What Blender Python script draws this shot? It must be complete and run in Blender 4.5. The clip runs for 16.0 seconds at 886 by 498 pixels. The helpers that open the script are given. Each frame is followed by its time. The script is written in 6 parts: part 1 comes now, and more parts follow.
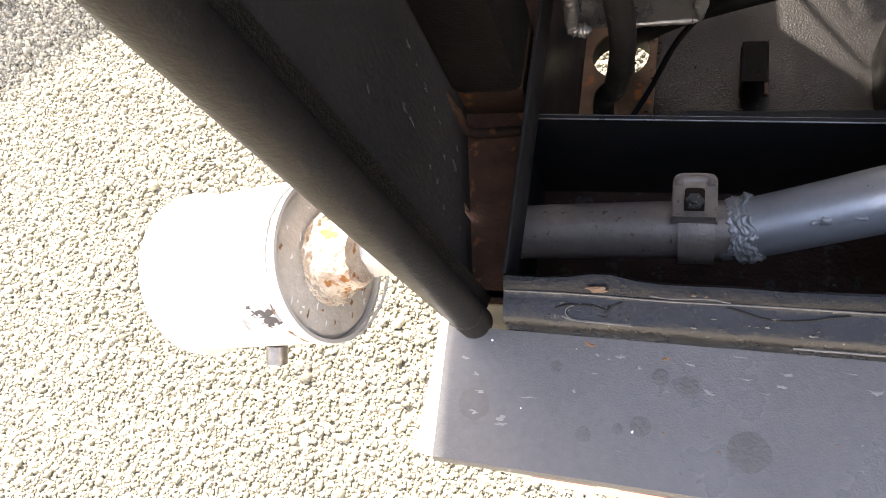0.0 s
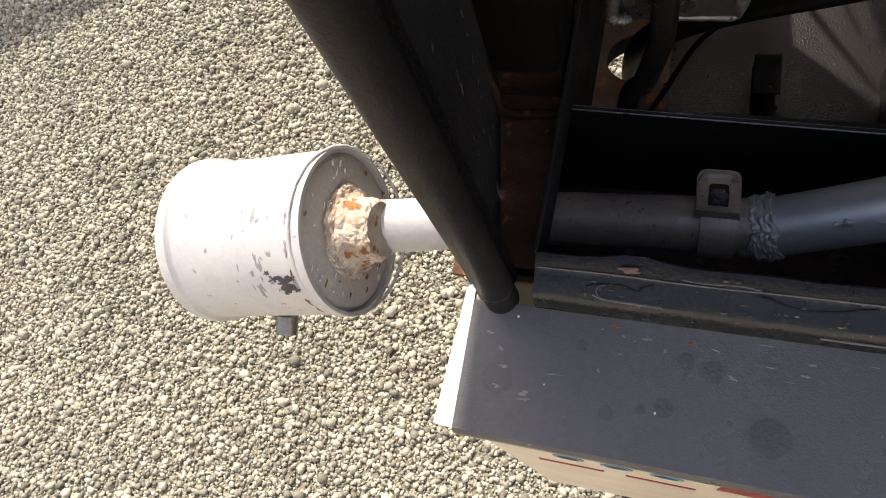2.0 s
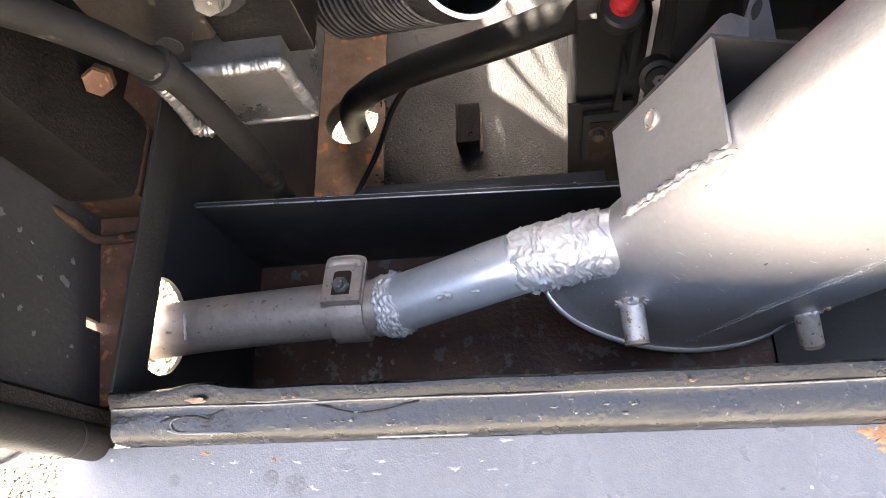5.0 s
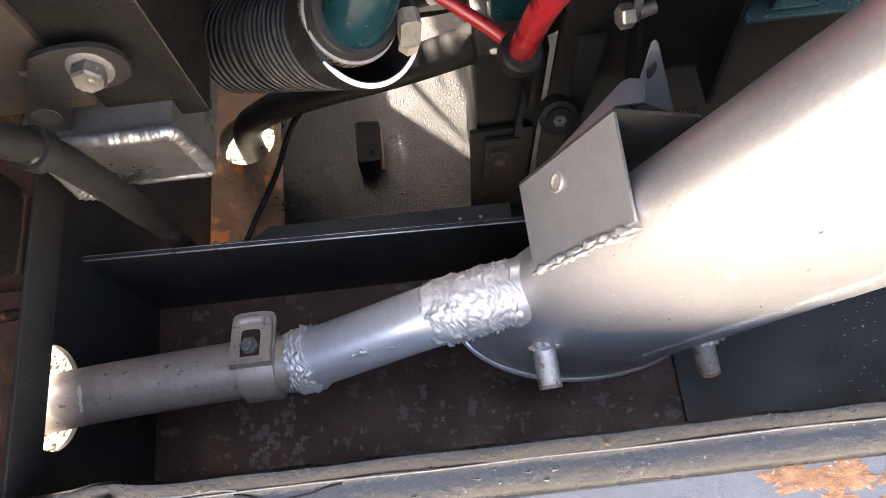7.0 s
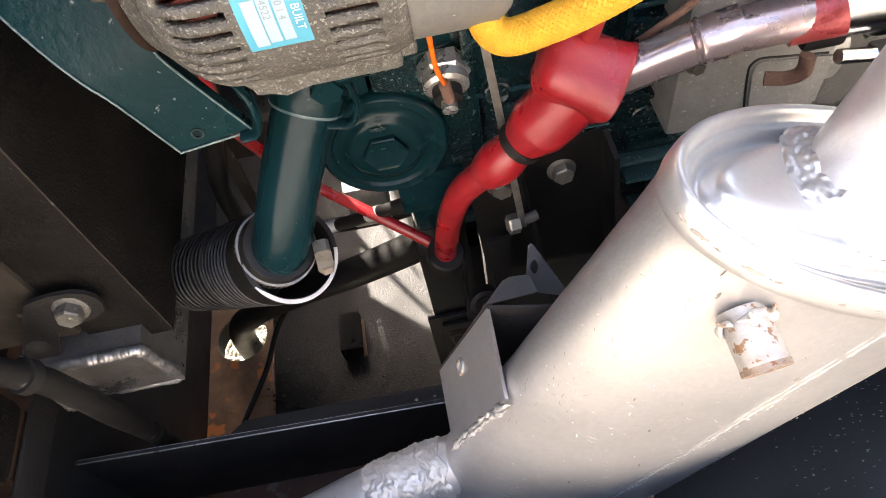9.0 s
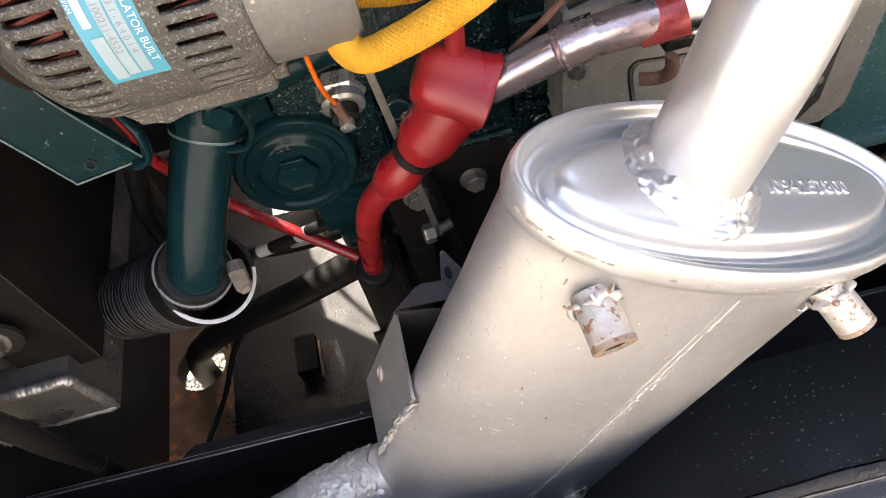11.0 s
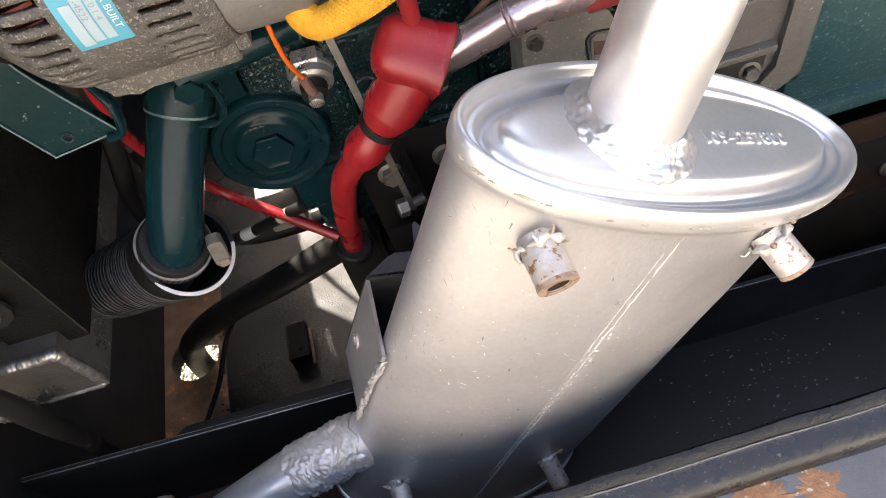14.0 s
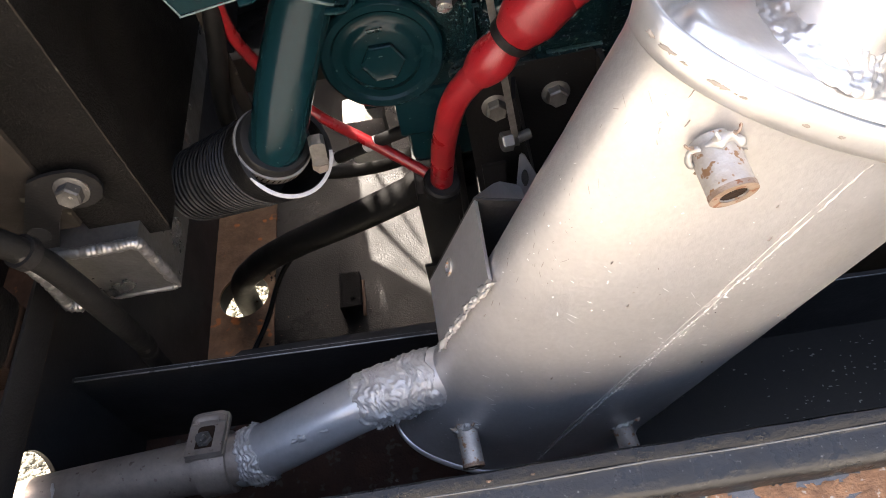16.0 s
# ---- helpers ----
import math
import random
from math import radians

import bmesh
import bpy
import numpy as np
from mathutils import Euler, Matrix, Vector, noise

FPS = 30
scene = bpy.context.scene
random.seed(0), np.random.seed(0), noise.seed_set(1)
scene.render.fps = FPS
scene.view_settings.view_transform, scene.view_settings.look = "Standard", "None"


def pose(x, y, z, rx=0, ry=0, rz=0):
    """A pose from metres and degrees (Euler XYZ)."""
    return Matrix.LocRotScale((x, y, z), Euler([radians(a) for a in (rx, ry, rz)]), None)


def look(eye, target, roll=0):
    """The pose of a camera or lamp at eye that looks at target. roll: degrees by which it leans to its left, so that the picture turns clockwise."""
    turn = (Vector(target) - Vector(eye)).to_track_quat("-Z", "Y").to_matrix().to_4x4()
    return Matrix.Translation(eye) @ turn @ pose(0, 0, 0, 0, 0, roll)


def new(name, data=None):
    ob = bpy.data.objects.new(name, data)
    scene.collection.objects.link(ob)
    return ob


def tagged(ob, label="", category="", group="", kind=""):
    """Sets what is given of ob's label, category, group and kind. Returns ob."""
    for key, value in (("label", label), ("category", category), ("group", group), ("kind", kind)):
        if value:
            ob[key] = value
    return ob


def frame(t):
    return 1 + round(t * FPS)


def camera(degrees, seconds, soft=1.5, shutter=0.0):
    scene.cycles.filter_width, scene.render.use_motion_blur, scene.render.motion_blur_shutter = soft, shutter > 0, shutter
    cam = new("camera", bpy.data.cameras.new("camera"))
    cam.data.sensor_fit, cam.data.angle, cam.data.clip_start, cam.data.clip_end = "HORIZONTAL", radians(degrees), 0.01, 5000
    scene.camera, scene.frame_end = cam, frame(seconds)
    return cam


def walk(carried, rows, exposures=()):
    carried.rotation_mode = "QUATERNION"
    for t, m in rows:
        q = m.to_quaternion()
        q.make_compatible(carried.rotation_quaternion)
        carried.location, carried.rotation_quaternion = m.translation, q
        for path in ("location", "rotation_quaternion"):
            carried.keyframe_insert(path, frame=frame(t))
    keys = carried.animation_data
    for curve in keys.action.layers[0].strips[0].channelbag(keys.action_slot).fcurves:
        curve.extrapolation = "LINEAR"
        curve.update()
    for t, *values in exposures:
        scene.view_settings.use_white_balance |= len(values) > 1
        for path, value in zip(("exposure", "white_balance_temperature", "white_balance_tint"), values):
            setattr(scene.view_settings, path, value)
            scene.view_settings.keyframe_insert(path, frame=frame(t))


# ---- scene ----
cam = camera(65.0, 16.0, soft=1.0)
PATH = [
    (0, (0.101, -0.108, 1.061), (-0.577, 0.521, -0.712), -41.1),
    (0.5, (0.08, -0.118, 1.066), (-0.588, 0.545, -0.7), -37.1),
    (1, (0.082, -0.121, 1.065), (-0.557, 0.557, -0.704), -35.7),
    (1.5, (0.079, -0.129, 1.068), (-0.562, 0.521, -0.712), -35.6),
    (2, (0.073, -0.131, 1.065), (-0.548, 0.516, -0.723), -34.2),
    (2.5, (0.119, -0.111, 1.058), (-0.378, 0.597, -0.745), -30.1),
    (3, (0.166, -0.101, 1.051), (-0.258, 0.668, -0.746), -27.4),
    (3.5, (0.209, -0.092, 1.049), (-0.154, 0.702, -0.751), -25.1),
    (3.7, (0.226, -0.084, 1.048), (-0.117, 0.709, -0.756), -25.4),
    (5.8, (0.245, -0.035, 1.043), (0.096, 0.637, -0.835), -15.3),
    (6, (0.239, -0.016, 1.035), (0.177, 0.609, -0.864), -10.3),
    (6.5, (0.231, -0.004, 1.032), (0.262, 0.582, -0.88), -3.6),
    (7, (0.241, -0.017, 1.06), (0.229, 0.67, -0.818), -7.6),
    (7.5, (0.259, -0.035, 1.078), (0.262, 0.734, -0.768), -6.6),
    (8, (0.281, -0.036, 1.098), (0.377, 0.856, -0.689), -1.9),
    (8.5, (0.302, -0.033, 1.124), (0.395, 0.996, -0.589), -5.1),
    (9, (0.316, -0.049, 1.128), (0.293, 1.078, -0.524), -12.3),
    (9.5, (0.327, -0.054, 1.132), (0.343, 1.114, -0.491), -11.2),
    (10, (0.337, -0.06, 1.13), (0.371, 1.083, -0.511), -11.3),
    (10.2, (0.343, -0.063, 1.13), (0.382, 1.083, -0.508), -11.9),
    (12.3, (0.376, -0.097, 1.14), (0.378, 1.083, -0.475), -16.0),
    (12.5, (0.373, -0.1, 1.137), (0.37, 1.079, -0.478), -16.0),
    (13, (0.377, -0.103, 1.135), (0.387, 1.075, -0.481), -16.1),
    (13.5, (0.379, -0.107, 1.133), (0.404, 1.069, -0.484), -15.9),
    (14, (0.377, -0.11, 1.132), (0.408, 1.062, -0.488), -15.6),
    (14.5, (0.371, -0.112, 1.132), (0.394, 1.062, -0.488), -15.4),
    (15, (0.366, -0.113, 1.129), (0.375, 1.04, -0.505), -15.5),
    (15.5, (0.344, -0.116, 1.125), (0.278, 1.036, -0.508), -15.1),
    (16, (0.315, -0.12, 1.09), (0.272, 1.056, -0.526), -11.4),
]
EXPOSURES = [(t, s, k, 14) for t, s, k in ((0, 2.8, 7200), (0.3, 1.75, 7150), (0.6, 1.42, 7150), (1.5, 1.38, 7150), (2, 1.24, 7150), (2.5, 2.2, 7200), (3, 4.05, 7200), (3.5, 4.25, 7200), (5.8, 4.3, 7350), (6.5, 4.1, 7350), (7, 4.05, 7300), (8, 3.6, 7150), (9, 3.4, 7100), (10, 3.05, 7100), (12.5, 2.92, 7050), (15, 3.0, 7050), (16, 3.0, 7050))]
walk(cam, [(t, look(eye, target, roll)) for t, eye, target, roll in PATH], EXPOSURES)

# ---- world, sun, exposure ----
world = bpy.data.worlds.new("sky")
scene.world = world
world.use_nodes = True
SUN_EL, SUN_AZ = radians(50), math.atan2(-0.43, 0.903)
sky = world.node_tree.nodes.new("ShaderNodeTexSky")
sky.sky_type, sky.sun_disc = "NISHITA", False
sky.sun_elevation, sky.sun_rotation = SUN_EL, SUN_AZ
sky.dust_density, sky.ozone_density = 3.4, 0.55
bg = world.node_tree.nodes["Background"]
bg.inputs["Strength"].default_value = 0.15
world.node_tree.links.new(sky.outputs["Color"], bg.inputs["Color"])
sun = new("sun", bpy.data.lights.new("sun", "SUN"))
sun.data.energy, sun.data.angle, sun.data.color = 3.2, radians(0.53), (1.0, 0.95, 0.87)
SUN_DIR = Vector((math.sin(SUN_AZ) * math.cos(SUN_EL), math.cos(SUN_AZ) * math.cos(SUN_EL), math.sin(SUN_EL)))
sun.matrix_world = look(SUN_DIR * 5, (0, 0, 0))


# ---- materials ----
def material(name, color, color2=None, rough=0.5, metal=0.0, grain=60.0, patch=8.0, bump=0.1, spread=0.35,
             spots=None, spot_size=120.0, spot_cut=0.66, rough_var=0.15, coat=0.0, bump_scale=None, island=0.0, objvar=0.0, spec=0.5):
    """A painted, metal, rubber or stone surface: two colours mixed by coarse patches and fine grain, optional small spots, relief."""
    m = bpy.data.materials.new(name)
    m.use_nodes = True
    nt = m.node_tree
    n, l = nt.nodes, nt.links
    b = n["Principled BSDF"]
    b.inputs["Metallic"].default_value = metal
    b.inputs["Specular IOR Level"].default_value = spec
    tc = n.new("ShaderNodeTexCoord")

    def noise_node(scale, detail=4.0, rough_=0.6):
        t = n.new("ShaderNodeTexNoise")
        t.inputs["Scale"].default_value, t.inputs["Detail"].default_value, t.inputs["Roughness"].default_value = scale, detail, rough_
        l.new(tc.outputs["Object"], t.inputs["Vector"])
        return t

    def ramp(src, lo, hi):
        r = n.new("ShaderNodeMapRange")
        r.inputs["From Min"].default_value, r.inputs["From Max"].default_value = lo, hi
        l.new(src, r.inputs["Value"])
        return r.outputs["Result"]

    def mix(fac, a, c):
        x = n.new("ShaderNodeMix")
        x.data_type = "RGBA"
        if isinstance(fac, float):
            x.inputs["Factor"].default_value = fac
        else:
            l.new(fac, x.inputs["Factor"])
        for sock, val in ((x.inputs["A"], a), (x.inputs["B"], c)):
            if isinstance(val, tuple):
                sock.default_value = (*val[:3], 1.0)
            else:
                l.new(val, sock)
        return x.outputs["Result"]

    coarse, fine = noise_node(patch, 5), noise_node(grain, 3)
    color2 = color2 or tuple(c * (1 - spread) for c in color)
    fac = ramp(coarse.outputs["Fac"], 0.35, 0.68)
    col = mix(fac, color, color2)
    fine_f = ramp(fine.outputs["Fac"], 0.3, 0.75)
    dark = mix(fine_f, tuple(c * (1 - spread * 0.6) for c in color), tuple(min(1.0, c * (1 + spread * 0.5)) for c in color))
    col = mix(0.4, col, dark)
    if spots:
        sp = noise_node(spot_size, 2)
        mask = ramp(sp.outputs["Fac"], spot_cut, spot_cut + 0.05)
        col = mix(mask, col, spots)
    if island or objvar:
        src = n.new("ShaderNodeNewGeometry").outputs["Random Per Island"] if island else n.new("ShaderNodeObjectInfo").outputs["Random"]
        hsv = n.new("ShaderNodeHueSaturation")
        l.new(ramp_out(nt, src, 1 - (island or objvar), 1 + (island or objvar)), hsv.inputs["Value"])
        l.new(col, hsv.inputs["Color"])
        col = hsv.outputs["Color"]
    l.new(col, b.inputs["Base Color"])
    r = n.new("ShaderNodeMapRange")
    r.inputs["From Min"].default_value, r.inputs["From Max"].default_value = 0.3, 0.7
    r.inputs["To Min"].default_value, r.inputs["To Max"].default_value = max(0.03, rough - rough_var), min(1.0, rough + rough_var)
    l.new(coarse.outputs["Fac"], r.inputs["Value"])
    l.new(r.outputs["Result"], b.inputs["Roughness"])
    if coat:
        b.inputs["Coat Weight"].default_value = coat
        b.inputs["Coat Roughness"].default_value = 0.12
    if bump:
        bn = n.new("ShaderNodeBump")
        bn.inputs["Strength"].default_value, bn.inputs["Distance"].default_value = bump, 0.002
        src = noise_node(bump_scale, 3).outputs["Fac"] if bump_scale else fine.outputs["Fac"]
        l.new(src, bn.inputs["Height"])
        l.new(bn.outputs["Normal"], b.inputs["Normal"])
    return m


def ramp_out(nt, src, lo, hi):
    r = nt.nodes.new("ShaderNodeMapRange")
    r.inputs["To Min"].default_value, r.inputs["To Max"].default_value = lo, hi
    nt.links.new(src, r.inputs["Value"])
    return r.outputs["Result"]


M_GRAVEL = material("gravel_stone", (0.335, 0.318, 0.252), (0.215, 0.21, 0.172), rough=0.9, grain=260, patch=5, bump=0.5, island=0.55)
M_SOIL = material("gravel_bed", (0.20, 0.185, 0.14), (0.12, 0.11, 0.085), rough=0.95, grain=140, patch=20, bump=0.6)
M_BLACK = material("black_paint", (0.0085, 0.008, 0.0078), (0.016, 0.0145, 0.0135), rough=0.5, grain=260, patch=14, bump=0.2, bump_scale=420, spots=(0.07, 0.065, 0.06), spot_size=260, spot_cut=0.73, spec=0.2)
M_TEXBLACK = material("textured_black_paint", (0.0052, 0.0048, 0.0044), (0.0105, 0.0092, 0.0080), rough=0.6, grain=300, patch=22, bump=0.6, bump_scale=520, spec=0.07, spots=(0.022, 0.020, 0.018), spot_size=380, spot_cut=0.69)
M_PANEL = material("matt_black_paint", (0.018, 0.0172, 0.0168), (0.028, 0.0265, 0.0255), rough=0.5, grain=240, patch=12, bump=0.2, spots=(0.085, 0.082, 0.078), spot_size=150, spot_cut=0.70, spec=0.22)
M_DECK = material("dusty_deck_paint", (0.0080, 0.0075, 0.0070), (0.0044, 0.0041, 0.0039), rough=0.32, grain=300, patch=9, bump=0.3, bump_scale=420, spots=(0.10, 0.065, 0.042), spot_size=150, spot_cut=0.70, spec=0.13)
M_TEALDULL = material("dull_teal_sheet_paint", (0.0032, 0.0165, 0.0195), (0.0024, 0.0112, 0.0135), rough=0.30, grain=200, patch=12, bump=0.25, bump_scale=160, spots=(0.09, 0.11, 0.11), spot_size=260, spot_cut=0.69, spec=0.10)
M_TEALDUSTLIT = material("dusty_highlit_teal", (0.010, 0.042, 0.047), (0.022, 0.058, 0.060), rough=0.5, grain=260, patch=14, bump=0.8, bump_scale=330, spots=(0.13, 0.16, 0.155), spot_size=330, spot_cut=0.64, spec=0.4)
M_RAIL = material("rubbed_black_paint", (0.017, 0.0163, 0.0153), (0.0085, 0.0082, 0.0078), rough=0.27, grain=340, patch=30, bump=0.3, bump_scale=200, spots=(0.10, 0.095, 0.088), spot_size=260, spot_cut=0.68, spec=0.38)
M_RAILSHADE = material("shaded_scratched_paint", (0.0045, 0.0043, 0.0041), (0.009, 0.0085, 0.008), rough=0.34, grain=420, patch=40, bump=0.4, bump_scale=260, spots=(0.05, 0.047, 0.044), spot_size=330, spot_cut=0.69, spec=0.28)
M_LEDGE = material("slate_paint", (0.097, 0.0975, 0.100), (0.058, 0.0587, 0.061), rough=0.33, grain=240, patch=7, bump=0.22, bump_scale=900, spots=(0.20, 0.20, 0.19), spot_size=150, spot_cut=0.745, rough_var=0.16, spec=0.45)
M_TROUGHEND = material("smooth_dark_floor_paint", (0.0195, 0.0186, 0.0180), (0.0115, 0.0110, 0.0106), rough=0.45, grain=260, patch=8, bump=0.12, spots=(0.07, 0.065, 0.06), spot_size=200, spot_cut=0.73, spec=0.32)
M_RUST = material("rusty_steel", (0.030, 0.016, 0.0095), (0.010, 0.0075, 0.006), rough=0.75, grain=170, patch=22, bump=0.5, spots=(0.10, 0.042, 0.015), spot_size=46, spot_cut=0.64, spec=0.15)
M_RUSTSTRIP = material("blotched_rust_strip", (0.085, 0.040, 0.022), (0.030, 0.017, 0.011), rough=0.7, grain=170, patch=60, bump=0.6, spots=(0.17, 0.070, 0.028), spot_size=110, spot_cut=0.62, spec=0.2)
M_RUSTDECK = material("streaked_rusty_plate", (0.185, 0.105, 0.055), (0.060, 0.032, 0.018), rough=0.7, grain=200, patch=30, bump=0.5, spots=(0.38, 0.12, 0.03), spot_size=34, spot_cut=0.59, spec=0.3)
M_RUSTBOLT = material("rust_brown_bolt", (0.060, 0.036, 0.024), (0.030, 0.021, 0.016), rough=0.8, grain=200, patch=90, bump=0.5, spots=(0.11, 0.055, 0.026), spot_size=120, spot_cut=0.62)
M_BOLT = material("dirty_zinc", (0.105, 0.098, 0.088), (0.045, 0.041, 0.036), rough=0.5, metal=0.5, grain=300, patch=90, bump=0.3, spots=(0.26, 0.24, 0.21), spot_size=300, spot_cut=0.66)
M_ZINC = material("bright_zinc", (0.52, 0.50, 0.47), (0.34, 0.32, 0.29), rough=0.34, metal=0.8, grain=300, patch=90, bump=0.15)
M_WEBSHADE = material("shade_dark_steel", (0.030, 0.026, 0.023), (0.017, 0.015, 0.014), rough=0.7, grain=220, patch=30, bump=0.3)
M_DUST = material("dust_caked_paint", (0.026, 0.021, 0.016), (0.012, 0.010, 0.008), rough=0.8, grain=240, patch=30, bump=0.3, spots=(0.09, 0.08, 0.06), spot_size=70, spot_cut=0.67, spec=0.15)
M_RUSTDARK = material("dark_rusty_plate", (0.060, 0.026, 0.015), (0.014, 0.0105, 0.009), rough=0.5, grain=190, patch=22, bump=0.6, spots=(0.072, 0.062, 0.055), spot_size=72, spot_cut=0.60, spec=0.3)
M_RUSTWHITE = material("rust_through_white_paint", (0.58, 0.53, 0.45), (0.27, 0.12, 0.045), rough=0.8, grain=220, patch=75, bump=0.8, bump_scale=300, spots=(0.30, 0.13, 0.04), spot_size=70, spot_cut=0.58, spread=0.25)
M_SILVER = material("heat_stained_aluminium_paint", (0.60, 0.585, 0.575), (0.485, 0.465, 0.452), rough=0.36, metal=0.74, grain=300, patch=16, bump=0.12, spots=(0.45, 0.40, 0.34), spot_size=240, spot_cut=0.76, rough_var=0.09, spread=0.2)
M_SILVERBRIGHT = material("bright_aluminium_paint", (0.64, 0.626, 0.61), (0.54, 0.522, 0.504), rough=0.36, metal=0.72, grain=300, patch=10, bump=0.08, rough_var=0.08, spread=0.15, spots=(0.42, 0.38, 0.33), spot_size=260, spot_cut=0.785)
M_WELD = material("painted_weld_bead", (0.47, 0.452, 0.428), (0.32, 0.303, 0.283), rough=0.46, metal=0.5, grain=220, patch=60, bump=0.3, bump_scale=200, spread=0.3)
M_PIPE = material("dusty_steel_pipe", (0.29, 0.238, 0.197), (0.165, 0.13, 0.104), rough=0.48, metal=0.42, grain=260, patch=24, bump=0.2, spots=(0.13, 0.09, 0.068), spot_size=170, spot_cut=0.66)
M_BLUESTEEL = material("silver_grey_pipe_paint", (0.52, 0.51, 0.50), (0.38, 0.37, 0.36), rough=0.42, metal=0.6, grain=240, patch=20, bump=0.12, spread=0.2)
M_CAN = material("chalky_white_paint", (0.57, 0.57, 0.57), (0.44, 0.44, 0.45), rough=0.5, metal=0.3, grain=220, patch=12, bump=0.15, spread=0.2, spots=(0.26, 0.26, 0.27), spot_size=85, spot_cut=0.68)
M_BOSS = material("rust_spotted_silver", (0.44, 0.42, 0.39), (0.29, 0.235, 0.18), rough=0.46, metal=0.45, grain=240, patch=70, bump=0.25, spots=(0.25, 0.14, 0.075), spot_size=230, spot_cut=0.60)
M_TIP = material("rust_worn_steel", (0.23, 0.155, 0.105), (0.37, 0.31, 0.26), rough=0.55, metal=0.2, grain=240, patch=160, bump=0.4, spots=(0.20, 0.085, 0.04), spot_size=260, spot_cut=0.58)
M_CANEND = material("grey_primer", (0.44, 0.42, 0.385), (0.56, 0.54, 0.50), rough=0.6, grain=200, patch=30, bump=0.5, spots=(0.5, 0.48, 0.45), spot_size=130, spot_cut=0.66)
M_TEAL = material("teal_engine_paint", (0.0028, 0.0158, 0.0195), (0.0019, 0.0100, 0.0125), rough=0.24, grain=200, patch=12, bump=0.14, bump_scale=160, spots=(0.06, 0.075, 0.075), spot_size=230, spot_cut=0.71, coat=0.05, spec=0.14, rough_var=0.08)
M_ALU = material("cast_aluminium", (0.108, 0.101, 0.090), (0.045, 0.041, 0.035), rough=0.55, metal=0.35, grain=420, patch=55, bump=1.0, bump_scale=620, spots=(0.23, 0.218, 0.198), spot_size=620, spot_cut=0.59, rough_var=0.2)
M_GREYCAST = material("smooth_grey_casting", (0.165, 0.160, 0.150), (0.105, 0.100, 0.092), rough=0.5, metal=0.3, grain=260, patch=18, bump=0.2, bump_scale=240, spots=(0.42, 0.40, 0.38), spot_size=200, spot_cut=0.70)
M_STARTERCAST = material("pale_grey_casting", (0.28, 0.272, 0.257), (0.19, 0.183, 0.172), rough=0.45, metal=0.45, grain=300, patch=30, bump=0.35, bump_scale=420, spots=(0.46, 0.45, 0.43), spot_size=420, spot_cut=0.66)
M_TEALCAST = material("teal_painted_casting", (0.0026, 0.0140, 0.0168), (0.0016, 0.0080, 0.0100), rough=0.22, grain=200, patch=12, bump=0.7, bump_scale=190, spots=(0.085, 0.100, 0.095), spot_size=380, spot_cut=0.62, spec=0.55)
M_ALUPLATE = material("welded_aluminium", (0.23, 0.22, 0.207), (0.10, 0.094, 0.088), rough=0.36, metal=0.8, grain=300, patch=20, bump=0.2)
M_ALUWELD = material("bright_aluminium_weld", (0.26, 0.25, 0.236), (0.15, 0.142, 0.133), rough=0.42, metal=0.75, grain=300, patch=60, bump=0.15)
M_STEEL = material("zinc_plated_steel", (0.30, 0.285, 0.26), (0.13, 0.11, 0.09), rough=0.45, metal=0.8, grain=300, patch=70, bump=0.2)
M_CHROME = material("polished_steel", (0.72, 0.71, 0.69), (0.6, 0.58, 0.56), rough=0.2, metal=1.0, grain=200, patch=30, bump=0.03, rough_var=0.06)
M_RED = material("red_rubber", (0.265, 0.0085, 0.0125), (0.205, 0.018, 0.021), rough=0.34, grain=500, patch=30, bump=0.10, bump_scale=700, spots=(0.42, 0.13, 0.12), spot_size=700, spot_cut=0.70)
M_REDSHEEN = material("worn_red_silver_sheen", (0.47, 0.405, 0.395), (0.36, 0.20, 0.19), rough=0.27, metal=0.78, grain=260, patch=34, bump=0.10)
M_REDWORN = material("scuffed_red_rubber", (0.27, 0.030, 0.030), (0.30, 0.085, 0.080), rough=0.32, metal=0.3, grain=260, patch=60, bump=0.12)
M_RUBBER = material("black_rubber", (0.0065, 0.0065, 0.0065), (0.013, 0.012, 0.0115), rough=0.5, grain=240, patch=30, bump=0.15, spec=0.22)
M_COOLHOSE = material("ribbed_black_rubber", (0.0040, 0.0040, 0.0040), (0.0085, 0.0080, 0.0076), rough=0.42, grain=320, patch=60, bump=0.3, bump_scale=420, spec=0.24, spots=(0.035, 0.033, 0.030), spot_size=260, spot_cut=0.69)
M_HOSE = material("dusty_grey_hose", (0.010, 0.0093, 0.0085), (0.005, 0.0047, 0.0043), rough=0.6, grain=240, patch=25, bump=0.2, spec=0.16, spots=(0.06, 0.055, 0.048), spot_size=75, spot_cut=0.67)
M_CUT_SUNPATCH = material("cut_edge_and_sun_patch", (0.44, 0.44, 0.45), (0.30, 0.30, 0.31), rough=0.5, grain=200, patch=40, bump=0.1)
M_YELLOW = material("yellow_braid", (0.50, 0.255, 0.008), (0.33, 0.145, 0.005), rough=0.75, grain=500, patch=60, bump=0.5, bump_scale=900)
M_BRONZE = material("bronze_braid", (0.32, 0.22, 0.10), (0.18, 0.11, 0.05), rough=0.6, metal=0.3, grain=500, patch=60, bump=0.5, bump_scale=900)
M_ORANGE = material("orange_wire", (0.62, 0.12, 0.01), (0.5, 0.09, 0.01), rough=0.4, grain=100, patch=30, bump=0.05)
